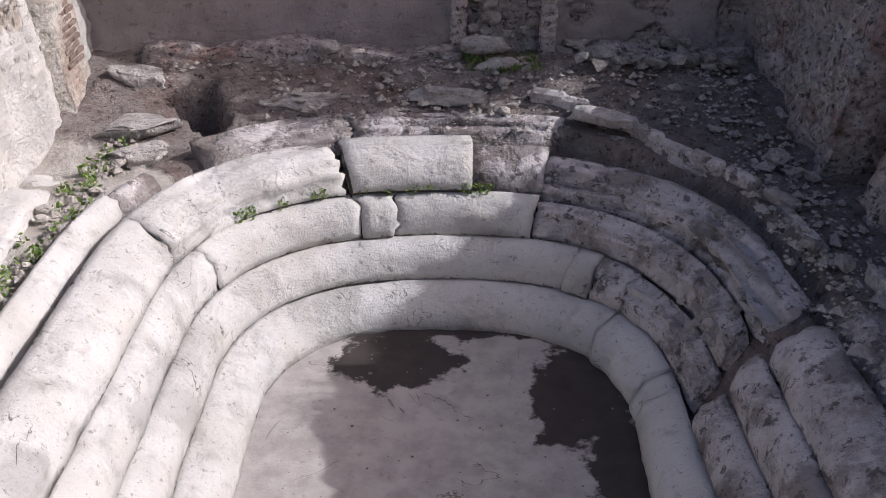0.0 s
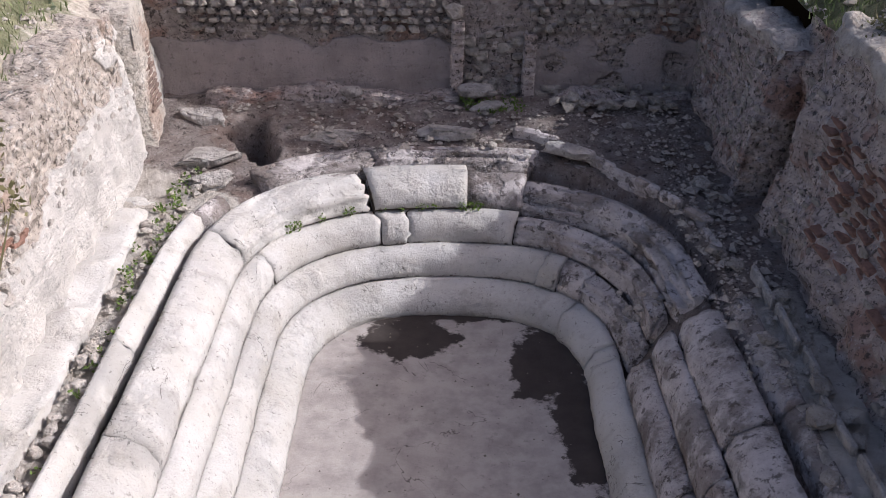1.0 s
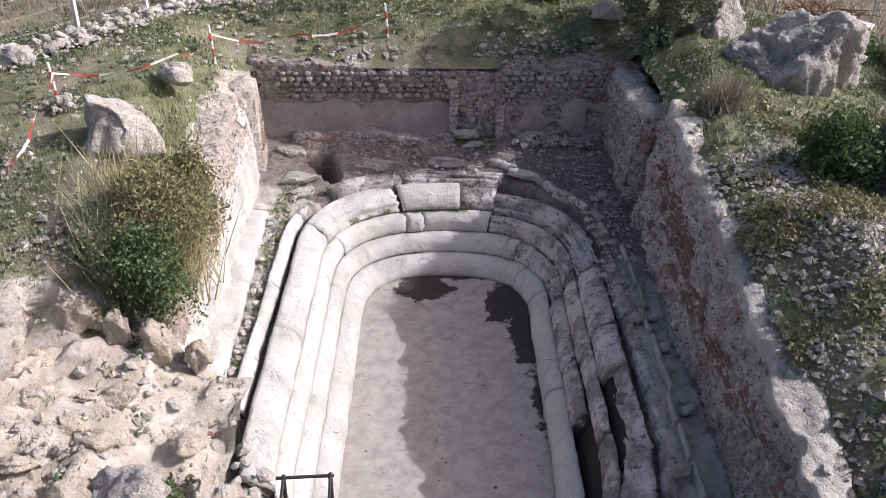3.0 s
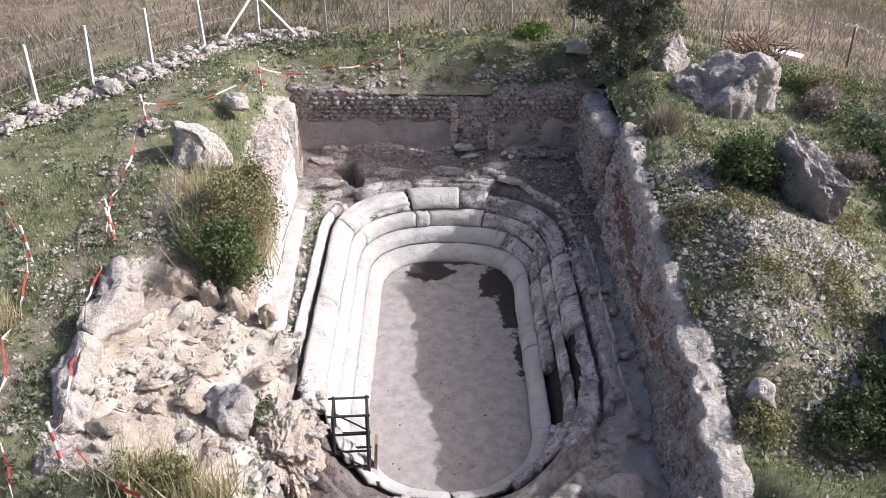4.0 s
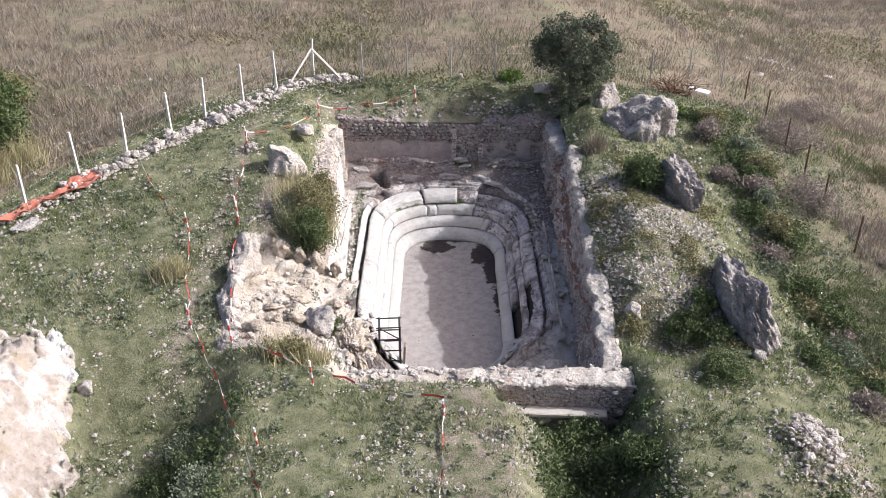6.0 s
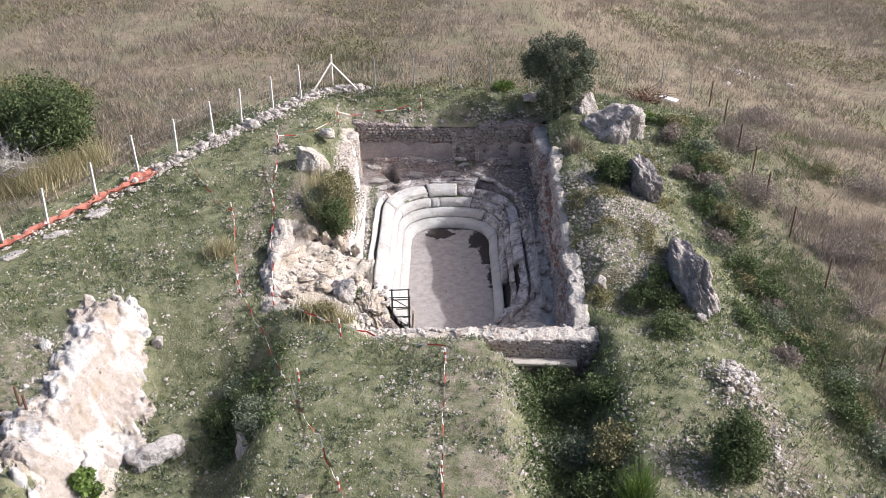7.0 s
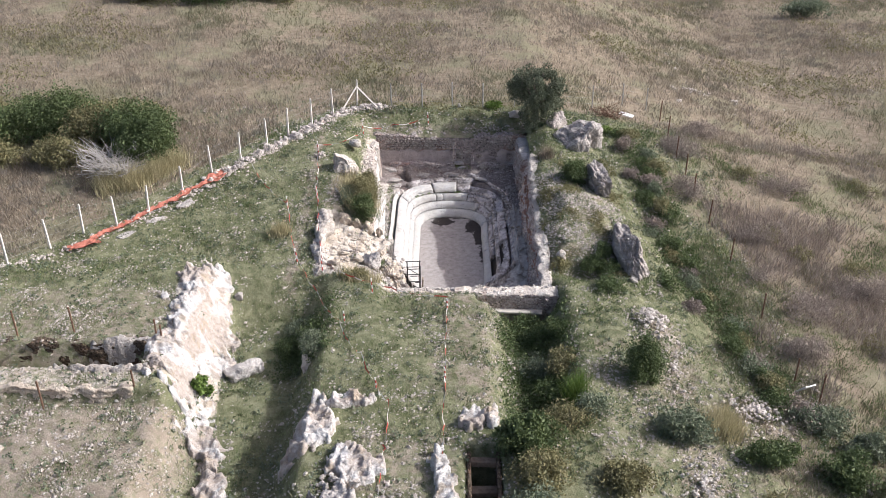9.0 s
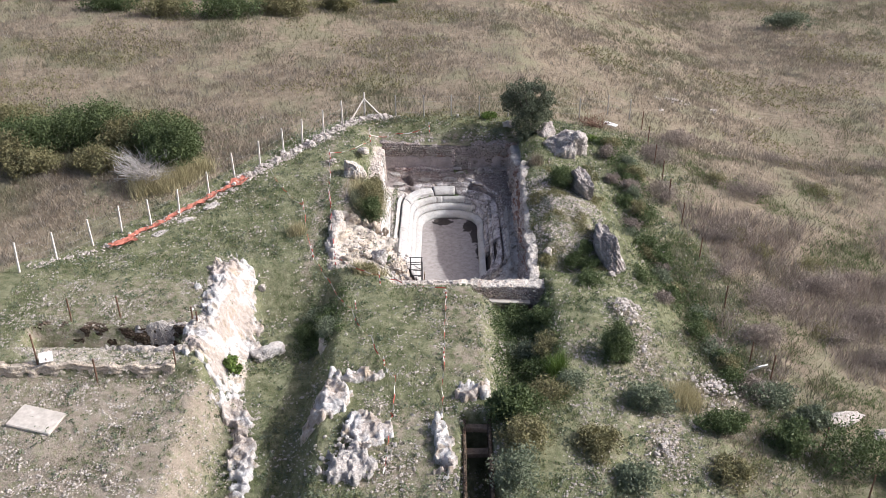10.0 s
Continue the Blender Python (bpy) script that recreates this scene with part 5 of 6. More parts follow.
boulder("flat_rock", (13.48, -10.57, 1.07), (2.2, 0.8, 0.45), 178, WHITE_ROCK, "low white rock showing in the scrub", "rock", (0, 0, 20), 4)
boulder("flat_rock", (11.35, -11.58, 1.24), (0.8, 0.6, 0.4), 179, WHITE_ROCK, "small white rock among dark shrubs", "rock", (0, 0, 50), 4)
boulder("flat_rock", (14.91, -11.31, 1.01), (1.2, 0.6, 0.4), 180, WHITE_ROCK, "small white rock in the scrub", "rock", (0, 0, 10), 4)


def heap(name, cx, cy, rx, ry, high, count, seed, size, label):
    """A heap of loose stones as one pile of single stones."""
    r = random.Random(seed)
    thing = group_at(name, Matrix(), label, "stone heap")
    for _ in range(count):
        a, q = r.uniform(0, 2 * math.pi), min(1.35, abs(r.gauss(0, 0.62)))
        x, y = cx + rx * q * math.cos(a), cy + ry * q * math.sin(a)
        stone_at(thing, PALE_SET if r.random() < 0.6 else RUBBLE_SET, (x, y, land(x, y) + high * max(0.0, 1 - q * q) + 0.02), size[0] * 0.7 + (size[1] - size[0] * 0.7) * r.random() ** 2, r, (0.5, 0.8))


heap("stone_heap", 6.79, -5.74, 0.75, 1.0, 0.3, 190, 201, (0.09, 0.22), "heap of pale loose stones on the grass bank")
heap("stone_heap", 9.29, -9.65, 1.2, 0.9, 0.22, 190, 202, (0.1, 0.24), "wide heap of pale loose stones in the scrub")
heap("stone_heap", 6.91, -13.06, 0.7, 1.5, 0.15, 180, 203, (0.08, 0.18), "spill of small pale stones down the bank")
heap("stone_heap", 7.13, -8.1, 0.6, 1.3, 0.1, 130, 204, (0.07, 0.16), "scatter of small stones beside the round bush")
heap("stone_heap", 1.96, -7.51, 0.25, 1.2, 0.1, 90, 205, (0.06, 0.14), "line of small stones along the ditch")
heap("stone_heap", -2.86, -13.58, 0.9, 0.9, 0.2, 90, 206, (0.1, 0.26), "broken white stones on the outcrop")
heap("stone_heap", 14.41, 21, 0.9, 0.5, 0.12, 50, 207, (0.12, 0.3), "pale stones lying in the far field")
heap("stone_heap", 17.03, 20.75, 0.5, 0.4, 0.1, 24, 208, (0.12, 0.28), "few pale stones lying in the far field")
heap("stone_heap", -5.72, 5.52, 0.45, 0.3, 0.15, 40, 209, (0.08, 0.2), "small rubble heap round a marker stake")

# ---- small trench in front ----
trench = group_at("trench_lining", Matrix(), "cut earth sides of the small trench with a stone sill", "trench")
for x, lean in ((0.40, 2), (1.32, -2)):
    slab_part(trench, "side", (x, -15.35, 0.85), (0.12, 6.4, 1.5), EARTHWALL, (0, lean, 0), 0.03)
slab_part(trench, "sill", (0.86, -12.95, 1.5), (0.82, 0.3, 0.18), TIMBER, (0, 0, 2), 0.02)
slab_part(trench, "sill", (0.86, -12.28, 1.95), (0.82, 0.22, 0.2), TIMBER, (0, 0, -2), 0.02)

# ---- the platform's long trench on the west ----
for text, a, b, low, high in (("trench_back", (-9.7, -8.0), (-15.3, -7.92), 1.6, 2.93), ("trench_front", (-9.5, -10.28), (-15.9, -10.32), 2.2, 2.9)):
    ruin_wall("wall_" + text, a, b, lambda s, low=low: low, lambda s, high=high: high + 0.08 * fn(s * 1.3, low, 2.0, 3), 0.3, EARTHWALL if low < 2 else BANK_EARTH, "cut earth face of the long trench", 0.08, 0.1, 64, 0.1)
rock_sheet("trench_edge", -10.9, -9.2, 1.6, 0.22, -2, 0.12, 35, WHITE_ROCK, "pale rock edge of the long trench", 0.08, "", 0.05)
rock_sheet("trench_edge", -10.3, -7.85, 1.5, 0.18, 4, 0.12, 36, WHITE_ROCK, "pale broken rock behind the long trench", 0.08, "", 0.05)
slab = tagged(new("concrete_slab"), "broken flat slab of pale concrete on bare ground", "slab")
slab.matrix_basis = pose(-13.43, -12.5, 2.37, 3, 2, -14)
part("plate", slab_bm(1.6, 1.0, 0.16, 0.03), SLAB, slab)


def rod(x, y, high, lean):
    ob = tagged(new("iron_rod"), "rusty iron rod standing at the trench", "rod", "rods at the trench")
    ob.matrix_basis = pose(x, y, land(x, y) - 0.2, lean, lean * 0.6, 0)
    part("shaft", tube(bmesh.new(), [(0, 0, 0), (0.01, 0, high * 0.5), (0, 0, high + 0.2)], 0.03, 6), RUST, ob)


for x, y, h, lean in ((-13.99, -7.49, 1.0, 4), (-12.22, -7.31, 0.9, -5), (-9.47, -7.62, 0.8, 6), (-9.28, -7.73, 0.7, 9), (-12.1, -10.53, 1.1, 5), (-14.22, -10.11, 1.2, -3), (-9.48, -10.06, 0.6, 3)):
    rod(x, y, h, lean)
sign_board = group_at("sign_board", pose(-13.87, -10.16, 2.74, 0, 0, 20), "small blank white sign on an iron post", "sign")
part("panel", slab_bm(0.45, 0.03, 0.35, 0.004), SHEET, sign_board).matrix_basis = pose(0, 0, 0.3, -35, 0, 0)
part("post", tube(bmesh.new(), [(0, 0.03, 0), (0, 0.03, 0.45)], 0.02, 6), RUST, sign_board)

# ---- fences ----
def fence_post(x, y, high=1.28, lean=0.0, mat=CONCRETE, r=0.045, label="pale concrete fence post", group="posts of the west fence"):
    ob = tagged(new("fence_post"), label, "fence post", group)
    ob.matrix_basis = pose(x, y, land(x, y) - 0.1, lean, -lean, 20)
    bm = bmesh.new()
    tube(bm, [(0, 0, 0), (0, 0, high * 0.5), (0, 0, high + 0.1)], [r * 1.1, r, r * 0.92], 4 if mat is CONCRETE else 6)
    part("shaft", bm, mat, ob)
    return ob


WEST_POSTS = [(-17.31, -4.03), (-16.28, -2.79), (-15.39, -1.12), (-14.43, -0.14), (-13.29, 0.44), (-12.2, 1.17), (-11.15, 2.6), (-10.29, 4.24), (-9.23, 5.22), (-8.27, 6.51), (-7.47, 7.46), (-6.53, 8.66), (-5.69, 10.05), (-4.63, 11.29)]
for k, (x, y) in enumerate(WEST_POSTS):
    fence_post(x, y, 1.3, (k * 37 % 5) - 2)
corner = group_at("fence_strut", Matrix(), "pair of slanting struts bracing the corner post", "strut")
cz = land(-4.6, 11.0)
for dx, dy in ((-0.75, -0.85), (1.1, -0.35)):
    part("strut", tube(bmesh.new(), [(-4.6, 11.0, cz + 1.05), (-4.6 + dx, 11.0 + dy, land(-4.6 + dx, 11.0 + dy))], 0.04, 4), CONCRETE, corner)
NORTH_POSTS = [(-2.92, 11.01), (-1.41, 11.01), (0.06, 11.18), (1.56, 11.01), (3.12, 11.18), (5.27, 11.61), (7.15, 12.43), (9.08, 14.55), (10.42, 14.78)]
for x, y in NORTH_POSTS:
    fence_post(x, y, 1.25, 1.5, WIRE, 0.03, "thin grey iron fence post", "posts of the north fence")
EAST_POSTS = [(10.76, 12.86), (10.49, 9.77), (10.41, 7.42), (10.51, 5.86), (10.56, 4.33), (10.77, 2.3), (11.06, -0.23), (11.28, -3.82), (11.31, -7.47), (11.79, -8.49), (12.38, -12.3), (13.2, -14.22)]
for k, (x, y) in enumerate(EAST_POSTS):
    fence_post(x, y, 1.1, (k * 29 % 9) - 4, RUST, 0.03, "rusty leaning iron fence post", "posts of the east fence")


def wires(name, posts, heights, label, mat=WIRE, r=0.0025):
    thing = group_at(name, Matrix(), label, "fence wire")
    for h in heights:
        pts = []
        for (x0, y0), (x1, y1) in zip(posts, posts[1:]):
            a, b = Vector((x0, y0, land(x0, y0) + h)), Vector((x1, y1, land(x1, y1) + h))
            pts += [a, a.lerp(b, 0.5) - Vector((0, 0, 0.03))]
        pts.append(b)
        part("strand", tube(bmesh.new(), pts, r, 4), mat, thing)
    return thing


wires("fence_wire", WEST_POSTS, (0.25, 0.55, 0.85, 1.15), "strands of wire along the concrete posts")
wires("fence_wire", NORTH_POSTS, (0.3, 0.6, 0.9, 1.15), "strands of wire along the thin iron posts")
wires("fence_wire", EAST_POSTS, (0.4, 0.8), "slack wires between rusty posts")

# rubble heaped along the west fence
line = [(-16.95, -3.68), (-13.14, 0.28), (-11.05, 2.34), (-9.94, 3.89), (-8.98, 5.07), (-8.02, 6.26), (-7.22, 7.21), (-6.22, 8.5), (-5.43, 9.85), (-4.43, 10.86), (-3.22, 10.86)]
stone_row = group_at("dry_stone_wall", Matrix(), "low tumbled row of pale stones along the fence", "stone wall")
rnd = random.Random(31)
for k in range(300):
    f = rnd.uniform(0, 1) ** 0.75 * (len(line) - 1.001)
    i = int(f)
    x = line[i][0] + (line[i + 1][0] - line[i][0]) * (f - i) + rnd.gauss(0, 0.13)
    y = line[i][1] + (line[i + 1][1] - line[i][1]) * (f - i) + rnd.gauss(0, 0.13)
    s = rnd.uniform(0.12, 0.3) * (0.6 if f < 2.6 else 1.0)
    stone_at(stone_row, PALE_SET, (x, y, land(x, y) + s * 0.25 + max(0, rnd.gauss(0.04, 0.06))), s, rnd, (0.5, 0.8))
rng = np.random.default_rng(4)


def pebbles(points, sizes, rng):
    """Small eight-sided stones."""
    p, s = np.asarray(points, float), np.asarray(sizes)[:, None]
    n = len(p)
    q = rng.uniform(0.6, 1.3, (n, 6)) * s
    ang = rng.uniform(0, 2 * np.pi, n)
    ex = np.stack([np.cos(ang), np.sin(ang), 0 * ang], 1)
    ey = np.stack([-np.sin(ang), np.cos(ang), 0 * ang], 1)
    ez = np.array([[0, 0, 1.0]])
    v = [p + ex * q[:, :1], p + ey * q[:, 1:2], p - ex * q[:, 2:3], p - ey * q[:, 3:4], p + ez * q[:, 4:5] * 0.7, p - ez * q[:, 5:] * 0.5]
    return np.concatenate([np.stack([v[a], v[b], v[c]], 1) for a, b, c in ((0, 1, 4), (1, 2, 4), (2, 3, 4), (3, 0, 4), (1, 0, 5), (2, 1, 5), (3, 2, 5), (0, 3, 5))])


f = rng.uniform(0, 1, 1500) * (len(line) - 1.001)
i = f.astype(int)
lp = np.array(line)
pts = lp[i] + (lp[i + 1] - lp[i]) * (f - i)[:, None] + rng.normal(0, 0.2, (1500, 2))
soup("wall_rubble", pebbles([(x, y, land(x, y) + 0.05) for x, y in pts], rng.uniform(0.03, 0.09, 1500), rng), GRAVEL, "small pale stones packed along the fence", "rubble")


def net(a, b, width, seed, name="orange_netting"):
    """Crumpled plastic netting lying along a line."""
    thing = group_at(name, Matrix(), "crumpled orange plastic netting lying along the stones", "netting")
    long = math.hypot(b[0] - a[0], b[1] - a[1])
    n, m = max(8, int(long / 0.1)), 8
    ux, uy = (b[0] - a[0]) / long, (b[1] - a[1]) / long
    verts, faces = [], []
    for i in range(n + 1):
        w = width * (0.75 + 0.5 * fn(i * 0.13, seed, 1, 3))
        for j in range(m + 1):
            s, t = long * i / n, (j / m - 0.5) * w + 0.12 * fn(i * 0.09, seed, 5, 2)
            x, y = a[0] + ux * s - uy * t, a[1] + uy * s + ux * t
            verts.append((x, y, land(x, y) + 0.14 + 0.10 * fn(s * 3.5, t * 5, seed, 3) + 0.05 * math.cos(j * 0.8)))
    for i in range(n):
        for j in range(m):
            if fn(i * 0.7, j * 0.9, seed, 2) > -0.5:
                k = i * (m + 1) + j
                faces.append((k, k + 1, k + m + 2, k + m + 1))
    ob = child("sheet", mesh_of("sheet", verts, faces, ORANGE, False), thing)
    mod = ob.modifiers.new("thick", "SOLIDIFY")
    mod.thickness = 0.012


net((-13.91, -0.74), (-10.24, 3.39), 0.3, 3)
net((-14.57, -1.42), (-13.61, -0.74), 0.55, 5)
net((-10.3, 3.34), (-9.74, 4.14), 0.6, 7)
for k in range(3):
    boulder("flat_rock", (-12.7 + 0.9 * k, -0.2 + 1.05 * k, land(-12.7 + 0.9 * k, -0.2 + 1.05 * k) + 0.02), (1.0, 0.45, 0.2), 190 + k, LIMESTONE, "flat grey stone beside the orange netting", "rock", (0, 0, 45), 4, 0.4, 0.03, 0.95)


# ---- marker stakes and tape ----
def stake(x, y, high=0.75):
    ob = tagged(new("marker_stake"), "red and white banded marker stake", "marker stake", "marker stakes")
    ob.matrix_basis = pose(x, y, land(x, y) - 0.05, 2, -3, 0)
    n = 5
    for k in range(n):
        part("band", tube(bmesh.new(), [(0, 0, high * k / n), (0, 0, high * (k + 1) / n)], 0.022, 8), RED if k % 2 else WHITE, ob)


def tape(points, height, seed, sag=0.16, group="barrier tapes"):
    """Red and white tape slung from stake to stake."""
    thing = group_at("barrier_tape", Matrix(), "red and white barrier tape slung between stakes", "barrier tape", group)
    rnd = random.Random(seed)
    dense = []
    for (x0, y0), (x1, y1) in zip(points, points[1:]):
        long = math.hypot(x1 - x0, y1 - y0)
        n = max(2, int(long / 0.22))
        for k in range(n):
            q = k / n
            x, y = x0 + (x1 - x0) * q, y0 + (y1 - y0) * q
            base = max((land(x0, y0) + height) * (1 - q) + (land(x1, y1) + height) * q - sag * 4 * q * (1 - q), land(x, y) + 0.06)
            dense.append(Vector((x + 0.02 * rnd.gauss(0, 1), y + 0.02 * rnd.gauss(0, 1), base)))
    dense.append(Vector((*points[-1], land(*points[-1]) + height)))
    for k in range(0, len(dense) - 1, 2):
        seg = dense[k:k + 3]
        bm = bmesh.new()
        rows = []
        for q, p in enumerate(seg):
            a = 0.9 * math.sin((k + q) * 0.8 + seed)
            d = (seg[-1] - seg[0]).normalized()
            side = Vector((-d.y, d.x, 0)) * math.sin(a) + Vector((0, 0, 1)) * math.cos(a)
            rows.append([bm.verts.new(p + side * 0.02), bm.verts.new(p - side * 0.02)])
        for a, b in zip(rows, rows[1:]):
            bm.faces.new((a[0], b[0], b[1], a[1]))
        bmesh.ops.solidify(bm, geom=bm.faces[:], thickness=0.004)
        part("strip", bm, RED if (k // 2) % 2 else WHITE, thing)


A = [(-1.09, 9.72), (-2.7, 9.2), (-4.1, 8.4), (-4.4, 7.1), (-5.85, 5.69), (-5.53, 2.25), (-5.2, 0.0), (-5.0, -1.3), (-4.76, -2.62), (-2.81, -4.12), (-0.15, -5.08)]
B = [(-8.63, 4.43), (-6.63, 1.53), (-6.15, -0.68), (-5.77, -2.09), (-4.94, -3.49), (-3.82, -6.29), (-2.89, -8.13), (-2.31, -9.52), (-1.87, -10.43), (-1.91, -12.62), (-2.01, -15.01)]
C = [(-0.15, -5.08), (-0.19, -5.88), (-0.21, -9.03), (-0.25, -10.74), (-0.3, -13.01)]
tape(A, 0.5, 1)
tape(B, 0.34, 2, 0.3)
tape(C, 0.12, 3, 0.1)
for x, y in (A[0], A[2], A[4], A[5], A[8], A[9], A[10], B[1], B[3], (-3.63, -5.9), B[7], C[2], (-5.45, 2.0)):
    stake(x, y, 0.72 if y > -4.5 else 0.5)
sheet = tagged(new("white_board"), "white board lying in the dry field", "board")
sheet.matrix_basis = pose(8.9, 12.3, land(8.9, 12.3) + 0.1, 6, 4, -35)
part("plate", slab_bm(0.75, 0.3, 0.05, 0.01), SHEET, sheet)
sheet = tagged(new("white_board"), "small white board leaning in the scrub", "board")
sheet.matrix_basis = pose(11.3, -8.0, land(11.3, -8.0) + 0.15, 40, 10, 30)
part("plate", slab_bm(0.5, 0.04, 0.5, 0.006), SHEET, sheet)
boulder("pale_rock", (0.4, 10.96, 3.8), (0.25, 0.22, 0.3), 195, WHITE_ROCK, "small white stone at the fence", "rock", (0, 0, 0), 3)


# ---- plants ----
def limb(bm, a, b, r0, r1, rnd, bend=0.15, n=5):
    a, b = Vector(a), Vector(b)
    long = (b - a).length
    pts = [a.lerp(b, k / n) + (Vector((rnd.gauss(0, 1), rnd.gauss(0, 1), rnd.gauss(0, 0.6))) * bend * long * 0.3 if 0 < k < n else Vector()) for k in range(n + 1)]
    tube(bm, pts, [r0 + (r1 - r0) * k / n for k in range(n + 1)], 6)
    return pts[-1]


def olive_tree(x, y, z, radius, seed, lift):
    """A gnarled trunk with limbs and a crown of many narrow leaves."""
    rnd, rng = random.Random(seed), np.random.default_rng(seed)
    tree = group_at("olive_tree", pose(x, y, z), "dense dark green olive tree behind the boulders", "tree")
    bm = bmesh.new()
    fork = limb(bm, (0, 0, -0.2), (0.05, 0.0, lift - 0.5), 0.17, 0.12, rnd, 0.2)
    clumps = []
    for k in range(11):
        a = k * 2.4
        tip = Vector((math.cos(a) * radius * rnd.uniform(0.35, 0.75), math.sin(a) * radius * rnd.uniform(0.35, 0.75), lift + rnd.uniform(-0.45, 0.85) * radius))
        limb(bm, fork, tip, 0.075, 0.015, rnd, 0.25)
        for _ in range(11):
            d = Vector((rnd.gauss(0, 1), rnd.gauss(0, 1), rnd.gauss(0, 1))).normalized()
            p = tip + d * rnd.uniform(0.15, 0.5) * radius
            q = p - Vector((0, 0, lift))
            if q.length < radius * rnd.uniform(0.85, 1.08):
                clumps.append(p)
    for _ in range(40):
        d = Vector((rnd.gauss(0, 1), rnd.gauss(0, 1), rnd.gauss(0, 0.9))).normalized()
        clumps.append(Vector((0, 0, lift)) + d * radius * rnd.uniform(0.7, 1.0))
    part("trunk", bm, BARK, tree, "gnarled grey-brown trunk and limbs", True)
    mesh_soup("crown", leaf_cloud(rng, [tuple(c) for c in clumps], 125, 0.062, 0.24 * radius / 1.4, 0.32), OLIVE, tree, "crown of narrow grey-green leaves")
    return tree


def shrub(name, x, y, rx, ry, rz, seed, mat, label, leaves=4200, size=0.045, dead=0.0, category="shrub", sink=0.15, aspect=0.45, lump=0.3):
    """A bush: stems from one foot and leaves in clumps over an uneven dome."""
    rnd, rng = random.Random(seed), np.random.default_rng(seed)
    z = land(x, y)
    bush = group_at(name, pose(x, y, z), label, category)
    bm = bmesh.new()
    clumps = []
    lobes = [(rnd.uniform(-0.6, 0.6), rnd.uniform(-0.6, 0.6), rnd.uniform(0.5, 1.0)) for _ in range(6)]
    n = max(30, int(leaves / 42))
    while len(clumps) < n:
        lx, ly, lz = rnd.choice(lobes)
        a, q = rnd.uniform(0, 2 * math.pi), rnd.uniform(0, 1) ** 0.5
        h = rnd.uniform(0.0, 1.0)
        px, py = lx * 0.55 + 0.55 * q * math.cos(a), ly * 0.55 + 0.55 * q * math.sin(a)
        r = math.hypot(px, py)
        if r < 1.02:
            top = math.sqrt(max(0.0, 1.05 - r * r)) * (0.7 + 0.35 * lz)
            pz = top * (1 - 0.75 * h * h * h) if rnd.random() < 0.75 else top * rnd.random()
            out = 1.0 + 0.38 * noise.noise(Vector((px * 2.3 + seed, py * 2.3, pz * 2.3))) + (rnd.uniform(0.0, 0.3) if rnd.random() < 0.14 else 0.0)
            clumps.append((px * rx * out, py * ry * out, max(0.03, pz * rz * out - sink * 0.3)))
    for k in range(9):
        t = clumps[(k * 17) % len(clumps)]
        limb(bm, (rnd.uniform(-0.1, 0.1) * rx, rnd.uniform(-0.1, 0.1) * ry, -0.08), t, 0.022, 0.006, rnd, 0.3, 4)
    tagged(part("stemwork", bm, BARK, bush), kind="stuff")
    mesh_soup("foliage", leaf_cloud(rng, clumps, int(leaves / n), size, lump * min(rx, ry, rz * 1.4), aspect), mat, bush)
    return bush


def deadwood(name, x, y, spread, high, seed, label, mat=DEADWOOD, count=42):
    rnd = random.Random(seed)
    thing = group_at(name, pose(x, y, land(x, y)), label, "dead branches")
    bm = bmesh.new()
    for k in range(count):
        a = rnd.uniform(0, 2 * math.pi)
        tip = Vector((math.cos(a) * spread * rnd.uniform(0.3, 1), math.sin(a) * spread * rnd.uniform(0.3, 1), high * rnd.uniform(0.3, 1)))
        end = limb(bm, (rnd.uniform(-0.2, 0.2), rnd.uniform(-0.2, 0.2), -0.05), tip, 0.03, 0.01, rnd, 0.35, 4)
        for _ in range(3):
            limb(bm, tip * rnd.uniform(0.5, 0.95), tip + Vector((rnd.gauss(0, 1), rnd.gauss(0, 1), rnd.gauss(0.3, 0.6))) * 0.3, 0.012, 0.005, rnd, 0.3, 2)
    part("brushwood", bm, mat, thing)


def tussock(name, x, y, rx, ry, high, seed, mat, label, n=700):
    """A clump of long arching straws."""
    rng = np.random.default_rng(seed)
    thing = group_at(name, pose(x, y, land(x, y)), label, "grass clump")
    p = np.stack([rng.normal(0, rx * 0.5, n), rng.normal(0, ry * 0.5, n), 0 * rng.uniform(0, 1, n)], 1)
    p[:, 2] = land_at(x + p[:, 0], y + p[:, 1]) - land(x, y)
    mesh_soup("straw_tuft", blades(p, rng, high, 0.012, 0.75, 3, 0.06), mat, thing)


olive_tree(3.95, 9.2, 3.45, 1.4, 8, 1.68)
# bushes on the west rim
shrub("rim_bush", -3.62, 1.95, 0.66, 0.8, 1.05, 301, SHRUB, "dark green bush hanging over the bank", 9000, 0.033)
shrub("rim_bush", -3.7, 2.85, 0.8, 0.95, 1.1, 302, SHRUB_DRY, "olive green bush on the rim of the wall", 9000, 0.033)
shrub("rim_bush", -4.3, 2.6, 0.5, 0.7, 0.6, 303, SHRUB_PALE, "dull green bush beside dry grass", 7000, 0.032)
tussock("tussock", -3.95, 3.3, 0.6, 0.7, 0.72, 304, TUSSOCK, "tall clump of yellow dry grass", 1000)
shrub("rim_bush", -3.65, 3.9, 0.6, 0.8, 0.75, 311, SHRUB_DRY, "olive green undergrowth among dry grass", 5000, 0.033)
tussock("tussock", -3.75, 2.5, 0.55, 0.6, 0.85, 305, TUSSOCK, "tall clump of straw among the bushes", 500)
